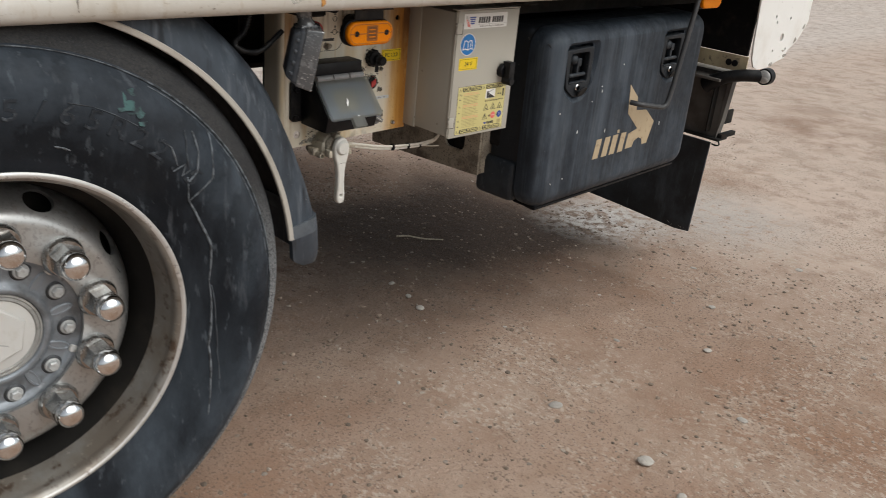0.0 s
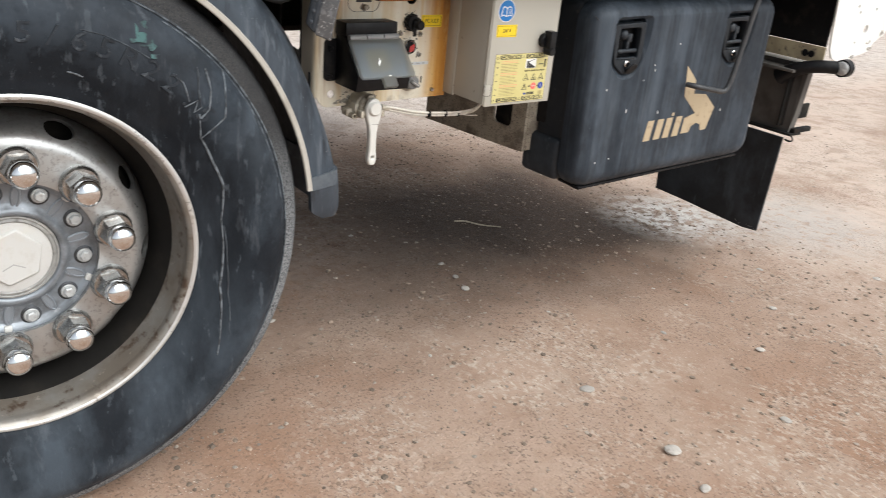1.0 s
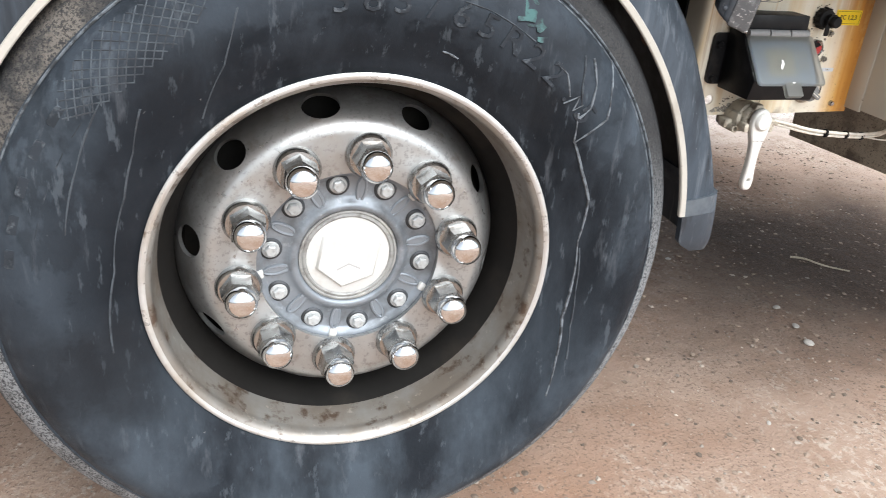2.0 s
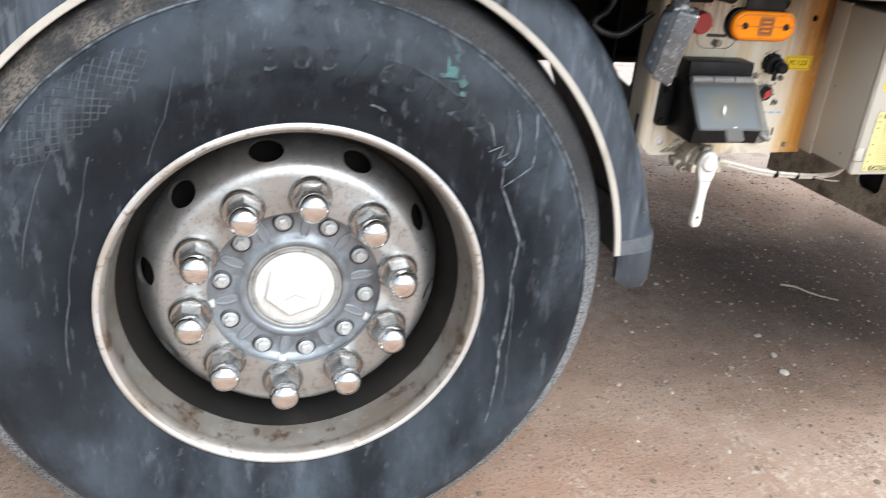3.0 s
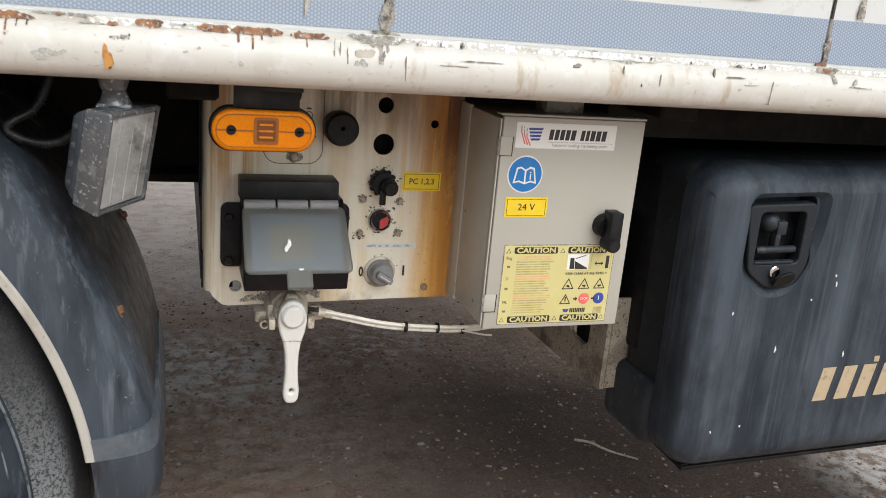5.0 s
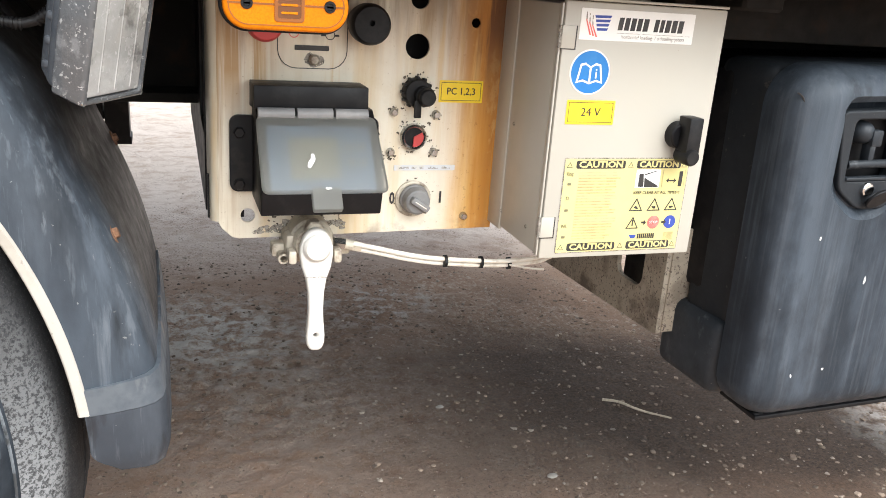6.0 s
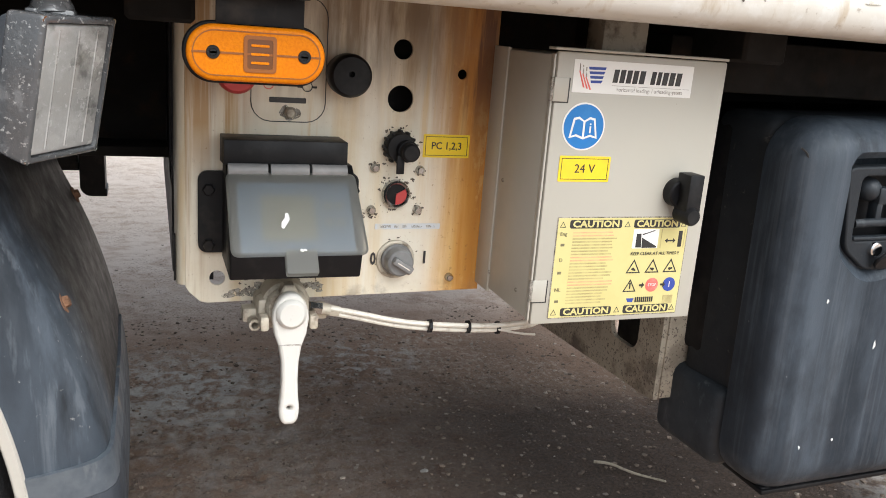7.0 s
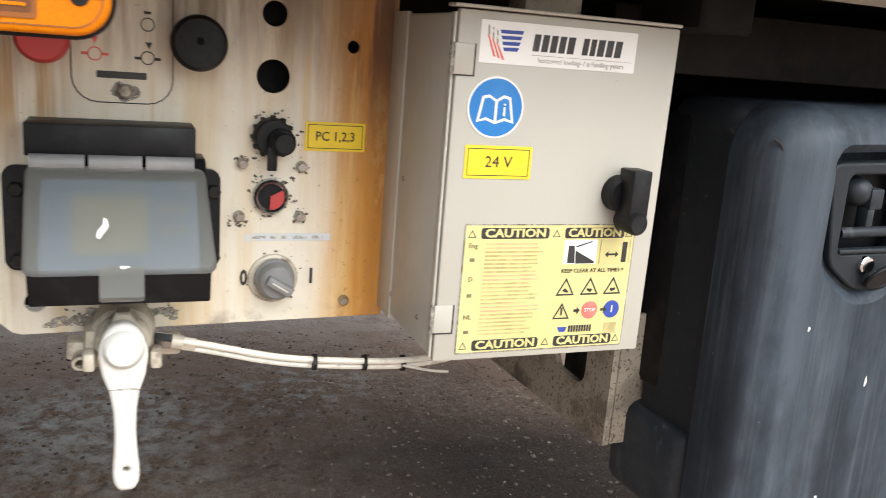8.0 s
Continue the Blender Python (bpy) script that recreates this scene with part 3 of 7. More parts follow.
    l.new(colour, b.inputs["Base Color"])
    return m


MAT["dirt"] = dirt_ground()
MAT["clear_lid"].node_tree.nodes["Principled BSDF"].inputs["IOR"].default_value = 1.2


# ---- building helpers ----
def thing(name, at, label, category, group="", kind=""):
    ob = new(name)
    ob.location = at
    ob.empty_display_size = 0.05
    return tagged(ob, label, category, group, kind)


def base_of(ob):
    while ob.parent:
        ob = ob.parent
    return Vector(ob.location)


def to_mesh(src, name, smooth):
    if isinstance(src, bmesh.types.BMesh):
        bmesh.ops.remove_doubles(src, verts=src.verts, dist=1e-6)
        bmesh.ops.recalc_face_normals(src, faces=src.faces)
        me = bpy.data.meshes.new(name)
        src.to_mesh(me)
        src.free()
    else:
        me = src
    for p in me.polygons:
        p.use_smooth = True
    me.set_sharp_from_angle(angle=radians(smooth))
    return me


def part(name, src, material, parent, label="", at=None, smooth=38):
    """One mesh, given in world metres, as a part of a thing (or of a part). at: the mesh is centred on 0 and stands there."""
    me = to_mesh(src, name, smooth)
    base = base_of(parent)
    if at is None:
        me.transform(Matrix.Translation(-base))
    me.materials.clear()
    me.materials.append(MAT[material])
    ob = new(name, me)
    ob.parent = parent
    if at is not None:
        ob.location = Vector(at) - base
    return tagged(ob, label)


def again(ob, at, turn=None):
    """The same part once more on the same mesh."""
    c = new(ob.name.split(".")[0], ob.data)
    c.parent = ob.parent
    c.location = Vector(at) - base_of(ob)
    if turn:
        c.rotation_euler = turn
    if "label" in ob:
        c["label"] = ob["label"]
    return c


def box(x0, x1, y0, y1, z0, z1, bevel=0.0, seg=2, bm=None):
    own = bmesh.new()
    bmesh.ops.create_cube(own, size=1, matrix=Matrix.Translation(((x0 + x1) / 2, (y0 + y1) / 2, (z0 + z1) / 2)) @ Matrix.Diagonal((x1 - x0, y1 - y0, z1 - z0, 1)))
    if bevel:
        bmesh.ops.bevel(own, geom=own.edges[:], offset=bevel, segments=seg, profile=0.5, affect="EDGES")
    return join(bm, own)


def join(bm, own):
    if bm is None:
        return own
    me = bpy.data.meshes.new("t")
    own.to_mesh(me)
    own.free()
    bm.from_mesh(me)
    bpy.data.meshes.remove(me)
    return bm


def lathe(profile, cx=0.0, cz=0.0, segs=64, a0=0.0, a1=360.0, closed=False, shape=None, bm=None):
    """Turns a profile of (radius, y) about the line along y through (cx, cz)."""
    own = bmesh.new()
    full = abs(a1 - a0) >= 359.9
    rows = []
    for i in range(segs if full else segs + 1):
        w = a0 + (a1 - a0) * i / segs
        c, s = math.cos(radians(w)), math.sin(radians(w))
        rows.append([own.verts.new((cx + r * c, y, cz + r * s)) for r, y in ([shape(w, r, y) for r, y in profile] if shape else profile)])
    k = len(profile)
    for i in range(len(rows) - (0 if full else 1)):
        p, q = rows[i], rows[(i + 1) % len(rows)]
        for j in range(k if closed else k - 1):
            own.faces.new((p[j], p[(j + 1) % k], q[(j + 1) % k], q[j]))
    if closed and not full:
        own.faces.new(rows[0])
        own.faces.new(rows[-1][::-1])
    return join(bm, own)


def pin(x, z, y0, y1, r, segs=20, edge=0.0008, bm=None):
    """A round pin along y, its front at y0."""
    return lathe([(0, y0), (r - edge, y0), (r, y0 + edge), (r, y1), (0, y1)], x, z, segs, bm=bm)


def tube(points, r, segs=8, smooth=1, bm=None):
    pts = [Vector(p) for p in points]
    for _ in range(smooth):
        fine = [pts[0]]
        for p, q in zip(pts, pts[1:]):
            fine += [p * 0.75 + q * 0.25, p * 0.25 + q * 0.75]
        pts = fine + [pts[-1]]
    own = bmesh.new()
    rings = []
    side = None
    for i, p in enumerate(pts):
        d = (pts[min(i + 1, len(pts) - 1)] - pts[max(i - 1, 0)]).normalized()
        side = (side - d * side.dot(d)) if side else d.orthogonal()
        side.normalize()
        up = d.cross(side)
        rr_ = r(i / (len(pts) - 1)) if callable(r) else r
        rings.append([own.verts.new(p + (side * math.cos(t) + up * math.sin(t)) * rr_) for t in [2 * math.pi * k / segs for k in range(segs)]])
    for p, q in zip(rings, rings[1:]):
        for k in range(segs):
            own.faces.new((p[k], p[(k + 1) % segs], q[(k + 1) % segs], q[k]))
    own.faces.new(rings[0])
    own.faces.new(rings[-1][::-1])
    return join(bm, own)


def curve_mesh(cu):
    ob = bpy.data.objects.new("t", cu)
    scene.collection.objects.link(ob)
    me = bpy.data.meshes.new_from_object(ob.evaluated_get(bpy.context.evaluated_depsgraph_get()))
    bpy.data.objects.remove(ob)
    bpy.data.curves.remove(cu)
    return me


def facing(origin, ux, vy):
    ux, vy = Vector(ux).normalized(), Vector(vy).normalized()
    m = Matrix.Identity(4)
    for i, v in enumerate((ux, vy, ux.cross(vy))):
        m[0][i], m[1][i], m[2][i] = v
    return Matrix.Translation(origin) @ m


def flat(loops, y=0.0, thick=0.001, bevel=0.0, frame_=None):
    """A flat plate cut to closed outlines of (x, z); inner outlines are holes. Its front lies at y, or on the frame given."""
    cu = bpy.data.curves.new("t", "CURVE")
    cu.dimensions, cu.fill_mode = "2D", "BOTH"
    cu.extrude, cu.bevel_depth, cu.bevel_resolution, cu.offset = max(thick / 2 - bevel, 0), bevel, 2, -bevel
    for loop in loops:
        sp = cu.splines.new("POLY")
        sp.points.add(len(loop) - 1)
        for p, (x, z) in zip(sp.points, loop):
            p.co = (x, z, 0, 1)
        sp.use_cyclic_u = True
    me = curve_mesh(cu)
    me.transform((frame_ or facing((0, y, 0), (1, 0, 0), (0, 0, 1))) @ Matrix.Translation((0, 0, -thick / 2)))
    return me


def words(text, x, z, y, size, wide=1.0, frame_=None, thick=0.0003, slant=0.0, bold=0.0):
    cu = bpy.data.curves.new("t", "FONT")
    cu.body, cu.size, cu.extrude, cu.shear, cu.offset = text, size, thick / 2, slant, bold
    cu.align_x, cu.align_y, cu.resolution_u = "CENTER", "CENTER", 2
    me = curve_mesh(cu)
    me.transform((frame_ or facing((x, y, z), (1, 0, 0), (0, 0, 1))) @ Matrix.Diagonal((wide, 1, 1, 1)))
    return me


def rr(x0, x1, z0, z1, r, n=5):
    pts = []
    for cx, cz, w in ((x1 - r, z1 - r, 0), (x0 + r, z1 - r, 90), (x0 + r, z0 + r, 180), (x1 - r, z0 + r, 270)):
        pts += [(cx + r * math.cos(radians(w + 90 * k / n)), cz + r * math.sin(radians(w + 90 * k / n))) for k in range(n + 1)]
    return pts


def rounded(poly, r, n=4):
    """A closed outline with its corners rounded off over the length r."""
    out = []
    for a_, p, b_ in zip([poly[-1]] + poly[:-1], poly, poly[1:] + poly[:1]):
        a_, p, b_ = Vector(a_), Vector(p), Vector(b_)
        s, e_ = p + (a_ - p).normalized() * r, p + (b_ - p).normalized() * r
        out += [tuple(s.lerp(p, k / n).lerp(p.lerp(e_, k / n), k / n)) for k in range(n + 1)]
    return out


def ring(cx, cz, r, n=24, squash=1.0):
    return [(cx + r * math.cos(2 * math.pi * k / n), cz + squash * r * math.sin(2 * math.pi * k / n)) for k in range(n)]


def blotch(cx, cz, w, h, seed, n=18, rough=0.45):
    """An uneven closed outline."""
    rnd = random.Random(seed)
    ph = [rnd.uniform(0, 6.3) for _ in range(4)]
    out = []
    for k in range(n):
        t = 2 * math.pi * k / n
        f = 1 + rough * (0.5 * math.sin(2 * t + ph[0]) + 0.4 * math.sin(3 * t + ph[1]) + 0.3 * math.sin(5 * t + ph[2])) + rnd.uniform(-0.12, 0.12)
        out.append((cx + w / 2 * f * math.cos(t), cz + h / 2 * f * math.sin(t)))
    return out


def cut(src, cutter):
    """src without cutter, both as bmeshes."""
    obs = []
    for bm in (src, cutter):
        bmesh.ops.remove_doubles(bm, verts=bm.verts, dist=1e-6)
        bmesh.ops.recalc_face_normals(bm, faces=bm.faces)
        me = bpy.data.meshes.new("t")
        bm.to_mesh(me)
        bm.free()
        ob = bpy.data.objects.new("t", me)
        scene.collection.objects.link(ob)
        obs.append(ob)
    md = obs[0].modifiers.new("b", "BOOLEAN")
    md.operation, md.solver, md.object = "DIFFERENCE", "EXACT", obs[1]
    me = bpy.data.meshes.new_from_object(obs[0].evaluated_get(bpy.context.evaluated_depsgraph_get()))
    for ob in obs:
        bpy.data.objects.remove(ob)
    return me


def prism(points_yz, x0, x1, bevel=0.0):
    """A solid with the outline (y, z), from x0 to x1."""
    bm = bmesh.new()
    f = bm.faces.new([bm.verts.new((x0, y, z)) for y, z in points_yz])
    out = bmesh.ops.extrude_face_region(bm, geom=[f])
    bmesh.ops.translate(bm, vec=(x1 - x0, 0, 0), verts=[v for v in out["geom"] if isinstance(v, bmesh.types.BMVert)])
    if bevel:
        bmesh.ops.bevel(bm, geom=bm.edges[:], offset=bevel, segments=2, profile=0.5, affect="EDGES")
    return bm


def from_faces(verts, faces, name):
    me = bpy.data.meshes.new(name)
    me.from_pydata(verts, [], faces)
    return me


# ---- ground ----
def ground_height(x, y):
    """The yard falls a little under the trailer and is level farther off."""
    fx, fy = max(-6, min(6, x)), max(-4, min(7, y))
    return 0.060 - 0.0284 * fy - 0.003 * fx + 0.024 * math.exp(-((x / 0.55) ** 2 + ((y - 1.54) / 0.45) ** 2))


def unevenness(x, y):
    return 0.007 * noise.noise((x * 1.7, y * 1.7, 0)) + 0.004 * noise.noise((x * 5, y * 5, 3)) + 0.002 * noise.noise((x * 13, y * 13, 7))


def spaced(lo, hi, step, far):
    """Even steps from lo to hi, then growing ones out to far."""
    mid = list(np.arange(lo, hi + step / 2, step))
    down, d = [], step
    while (down[-1] if down else lo) > -far:
        d *= 1.25
        down.append((down[-1] if down else lo) - d)
    up, d = [], step
    while (up[-1] if up else hi) < far:
        d *= 1.25
        up.append((up[-1] if up else hi) + d)
    return down[::-1] + mid + up


def build_ground():
    xs, ys = spaced(-1.0, 4.4, 0.0135, 900), spaced(-0.4, 4.2, 0.0135, 900)
    verts = []
    for y in ys:
        for x in xs:
            z = ground_height(x, y)
            near = max(0.0, 1 - max(abs(x - 1.8), abs(y - 2.4)) / 9)
            if near > 0:
                z += near * unevenness(x, y)
                if 0 < x < 3.2 and 1.5 < y < 4.2:
                    rough = 1 + 1.3 * max(0.0, 1 - ((x - 0.75) / 0.7) ** 2 - ((y - 2.8) / 0.7) ** 2)
                    z += rough * min(1.0, (y - 1.5) * 1.6) * (0.0045 * noise.noise((x * 33, y * 33, 5)) + 0.002 * noise.noise((x * 17, y * 22, 9)))
            verts.append((x, y, z))
    w = len(xs)
    faces = [(j * w + i, j * w + i + 1, (j + 1) * w + i + 1, (j + 1) * w + i) for j in range(len(ys) - 1) for i in range(w - 1)]
    me = from_faces(verts, faces, "ground")
    for p in me.polygons:
        p.use_smooth = True
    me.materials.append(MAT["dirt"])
    tagged(new("ground", me), "packed brown dirt yard with grit and pale limy spots", "ground", kind="structure")


build_ground()


# ---- trailer body ----
BODY_BASE = (0.8, 1.4, 1.07)
trailer = thing("cargo_trailer", BODY_BASE, "white cargo trailer with scuffed panels above a chipped rail", "trailer")
SEAMS = [-11.0, -2.9, -1.6, -0.985, -0.38, 0.224, 0.852, 1.446, 2.05, 2.45]


def rail_profile():
    """Outline (y, z) of the hollow side rail with its rounded lower edge and the small ledge on top."""
    pts = [(1.398, 1.128), (1.392, 1.1295), (1.386, 1.127), (1.3855, 1.121), (1.377, 1.119), (1.3705, 1.113)]
    pts += [(1.3665, 1.105), (1.365, 1.094), (1.3665, 1.083), (1.371, 1.0745), (1.379, 1.069), (1.39, 1.0675)]
    return pts + [(1.43, 1.0675), (1.43, 1.075), (1.398, 1.076)]


def rounded_corner(x0, x1, z0, z1, r=0.03):
    """An upright outline with its lower corner towards the front rounded."""
    return [(x0, z1), (x0, z0 + r)] + [(x0 + r - r * math.cos(radians(w)), z0 + r - r * math.sin(radians(w))) for w in range(15, 91, 15)] + [(x1, z0), (x1, z0 + 0.02), (x1 - 0.004, z0 + 0.022), (x1 - 0.006, z1)]


part("side_rail", prism(rail_profile(), -11.0, 2.45), "white_paint", trailer, "chipped cream-white rounded steel rail", smooth=50)
for x0, x1 in zip(SEAMS, SEAMS[1:]):
    side = part("side_panel", box(x0 + 0.0015, x1 - 0.0015, 1.4, 1.43, 1.10, 3.9, 0.002, 1), "panel_white", trailer)
    part("reflective_tape", flat([rr(x0 + 0.004, x1 - 0.004, 1.1335, 1.1895, 0.002)], 1.3992, 0.0014), "tape", side, "grey-blue honeycomb reflective tape")
part("floor_underside", box(-11.0, 2.42, 1.44, 3.86, 1.095, 1.14), "dark_steel", trailer, "dirty dark steel floor underside")
part("roof", box(-11.0, 2.45, 1.4, 3.89, 3.9, 3.95), "panel_white", trailer)
part("far_side_wall", box(-11.0, 2.45, 3.87, 3.9, 1.07, 3.9), "panel_white", trailer)
part("rear_door", box(2.42, 2.45, 1.43, 3.87, 1.12, 3.9), "panel_white", trailer)
part("front_wall", box(-11.0, -10.97, 1.43, 3.87, 1.12, 3.9), "panel_white", trailer)
for y in (1.85, 3.30):
    part("chassis_beam", box(-9, 2.44, y + 0.06, y + 0.075, 0.87, 1.094), "dark_steel", trailer)
    part("beam_flange", box(-9, 2.44, y, y + 0.14, 0.855, 0.869, 0.003), "dark_steel", trailer)
for x in (-1.6, -1.0, -0.4, 0.35, 0.62, 1.28, 1.9):
    part("crossmember", box(x, x + 0.06, 1.50, 3.80, 1.035, 1.094, 0.004, 1), "dark_steel", trailer)
part("suspension_bracket", flat([rounded_corner(0.459, 0.530, 0.513, 0.86)], 3.20, 0.10, 0.003), "black_metal", trailer, "black suspension bracket below the far beam")
part("suspension_bracket", flat([rounded_corner(0.36, 0.458, 0.585, 0.86)], 3.21, 0.09, 0.003), "black_metal", trailer)
part("axle", tube([(0, 1.66, 0.565), (0, 3.65, 0.565)], 0.07, 16, 0), "dark_steel", trailer)
part("outrigger", box(1.25, 2.40, 1.60, 1.66, 0.995, 1.062, 0.004), "dark_steel", trailer, "dusty grey steel beam")
part("seal_strip", flat([[(1.4445, 1.19), (1.4475, 1.19), (1.449, 1.6), (1.4455, 1.6)]], 1.3985, 0.0015), "ink_black", trailer, "black cracked sealant in the panel joint")
# wear on the rail: rust and flaking paint along the ledge, drips, chips and scratches
RAIL_EDGE = [(1.3915, 1.1302), (1.3856, 1.1279), (1.3849, 1.1212), (1.3766, 1.1192), (1.3700, 1.1132), (1.3660, 1.1050), (1.3645, 1.0940), (1.3660, 1.0828)]


def on_rail(d, lift=0.0):
    """The place (y, z) at the distance d down over the rail's ledge and shoulder."""
    for (ya, za), (yb, zb) in zip(RAIL_EDGE, RAIL_EDGE[1:]):
        run = math.hypot(yb - ya, zb - za)
        if d <= run:
            break
        d -= run
    f = min(1.0, d / run)
    return ya + (yb - ya) * f - lift, za + (zb - za) * f + lift * 0.5


def coat(verts, faces, columns, rows, lift):
    """A thin sheet over the rail from columns (x, upper edge, lower edge)."""
    b0 = len(verts)
    for x, high, low in columns:
        for j in range(rows):
            verts.append((x, *on_rail(high + (low - high) * j / (rows - 1), lift)))
    for i in range(len(columns) - 1):
        a = b0 + i * rows
        faces += [(a + j, a + rows + j, a + rows + j + 1, a + j + 1) for j in range(rows - 1)]


def ledge_wear(x0, x1, d0, d1, seed, drips=(), lift=0.0):
    """A ragged coat that hugs the ledge from d0 to d1, with drips (x, length, width) running down from it."""
    rnd, step = random.Random(seed), 0.0011
    verts, faces, k = [], [], max(4, int((x1 - x0) / step))
    columns = []
    for i in range(k + 1):
        x = x0 + (x1 - x0) * i / k
        ends = min(1.0, 5 * i / k, 5 * (k - i) / k) ** 0.6
        wide, fine = noise.noise((x * 45, seed, 0)), noise.noise((x * 190, seed, 4))
        mid, half = (d0 + d1) / 2 + 0.25 * (d1 - d0) * wide, (d1 - d0) / 2 * max(0.12, ends * (0.8 + 0.7 * wide + 0.5 * fine))
        columns.append((x, max(0.0, mid - half * (0.8 + 0.3 * fine)), mid + half * (1 + 0.35 * noise.noise((x * 330, seed, 9))) + rnd.uniform(0, 0.0004)))
    coat(verts, faces, columns, 6, lift)
    for x, long, wide in drips:
        lean = rnd.uniform(-0.04, 0.04)
        for part_x in range(7):
            f0, f1 = part_x / 7, (part_x + 1) / 7
            a, b = d1 - 0.003 + long * f0, d1 - 0.003 + long * f1
            w = wide * (0.5 - 0.22 * abs(f0 - 0.75) + 0.3 * (f0 < 0.15)) * rnd.uniform(0.75, 1.1)
            cx = x + lean * long * f0
            coat(verts, faces, [(cx - w, a, b), (cx, a, b + 0.0006), (cx + w, a, b)], 3, lift + 0.0002)
    return from_faces(verts, faces, "ledge_wear")


RUSTY, SCRAPED, FLAKED = "rust and lost paint running down from the rail ledge", "paint scraped off along the rail ledge", "white paint flaking along the rail ledge"
for i, (x0, x1, d0, d1, m, drips) in enumerate((
        (0.235, 0.285, 0.005, 0.012, "rust_patch", ()), (0.30, 0.405, 0.006, 0.013, "rust_patch", ((0.372, 0.012, 0.002),)), (0.395, 0.503, 0.004, 0.017, "rust_patch", ((0.455, 0.014, 0.0022), (0.479, 0.024, 0.0022), (0.488, 0.014, 0.002), (0.497, 0.012, 0.0018))),
        (0.517, 0.530, 0.001, 0.009, "rust_patch", ()), (0.567, 0.578, 0.009, 0.016, "rust_patch", ()), (0.593, 0.620, 0.002, 0.014, "rust_patch", ((0.607, 0.008, 0.002),)), (0.652, 0.687, 0.004, 0.015, "rust_patch", ()),
        (0.686, 0.739, 0.003, 0.016, "rust_patch", ((0.693, 0.017, 0.0026), (0.7075, 0.024, 0.0026), (0.7165, 0.012, 0.002), (0.726, 0.006, 0.002))), (0.746, 0.788, 0.006, 0.016, "rust_patch", ((0.752, 0.006, 0.002), (0.763, 0.018, 0.0016), (0.769, 0.006, 0.002))),
        (0.806, 0.872, 0.001, 0.018, "bare_grey", ((0.842, 0.030, 0.006), (0.850, 0.016, 0.004))), (0.498, 0.56, 0.001, 0.008, "bare_grey", ()), (0.540, 0.566, 0.011, 0.016, "bare_grey", ()),
        (1.066, 1.118, 0.013, 0.018, "bare_grey", ()), (1.122, 1.184, 0.014, 0.023, "bare_grey", ()), (1.094, 1.109, 0.002, 0.007, "rust_patch", ()), (1.425, 1.462, 0.001, 0.017, "bare_grey", ((1.446, 0.020, 0.008),)), (1.435, 1.450, 0.006, 0.014, "rust_patch", ()),
        (0.02, 0.15, 0.005, 0.013, "bare_grey", ()), (0.155, 0.215, 0.006, 0.019, "bare_grey", ((0.187, 0.014, 0.003),)), (-0.13, -0.03, 0.006, 0.013, "bare_grey", ()), (-0.33, -0.20, 0.005, 0.014, "rust_patch", ((-0.27, 0.014, 0.002),)),
        (0.53, 0.66, 0.003, 0.014, "flaked_white", ()), (0.62, 0.70, 0.002, 0.012, "flaked_white", ()), (0.86, 1.03, 0.003, 0.015, "flaked_white", ()), (1.0, 1.20, 0.004, 0.016, "flaked_white", ()), (1.18, 1.43, 0.004, 0.014, "flaked_white", ()), (1.45, 1.75, 0.004, 0.013, "flaked_white", ()))):
    part("ledge_wear", ledge_wear(x0, x1, d0, d1, 60 + i, drips, 0.0 if m == "flaked_white" else 0.0003 + 0.00002 * i), m, trailer, {"rust_patch": RUSTY, "bare_grey": SCRAPED}.get(m, FLAKED))
rnd = random.Random(77)
for i in range(34):
    x = rnd.choice((rnd.uniform(0.88, 0.95), rnd.uniform(0.86, 1.42), rnd.uniform(0.53, 0.66), rnd.uniform(1.30, 1.34)))
    d = rnd.uniform(0.006, 0.012)
    w = rnd.uniform(0.0008, 0.0024)
    part("nick", ledge_wear(x, x + w * 2, d, d + rnd.uniform(0.002, 0.006), 200 + i, (), 0.0012), "grit" if i % 3 else "bare_grey", trailer)
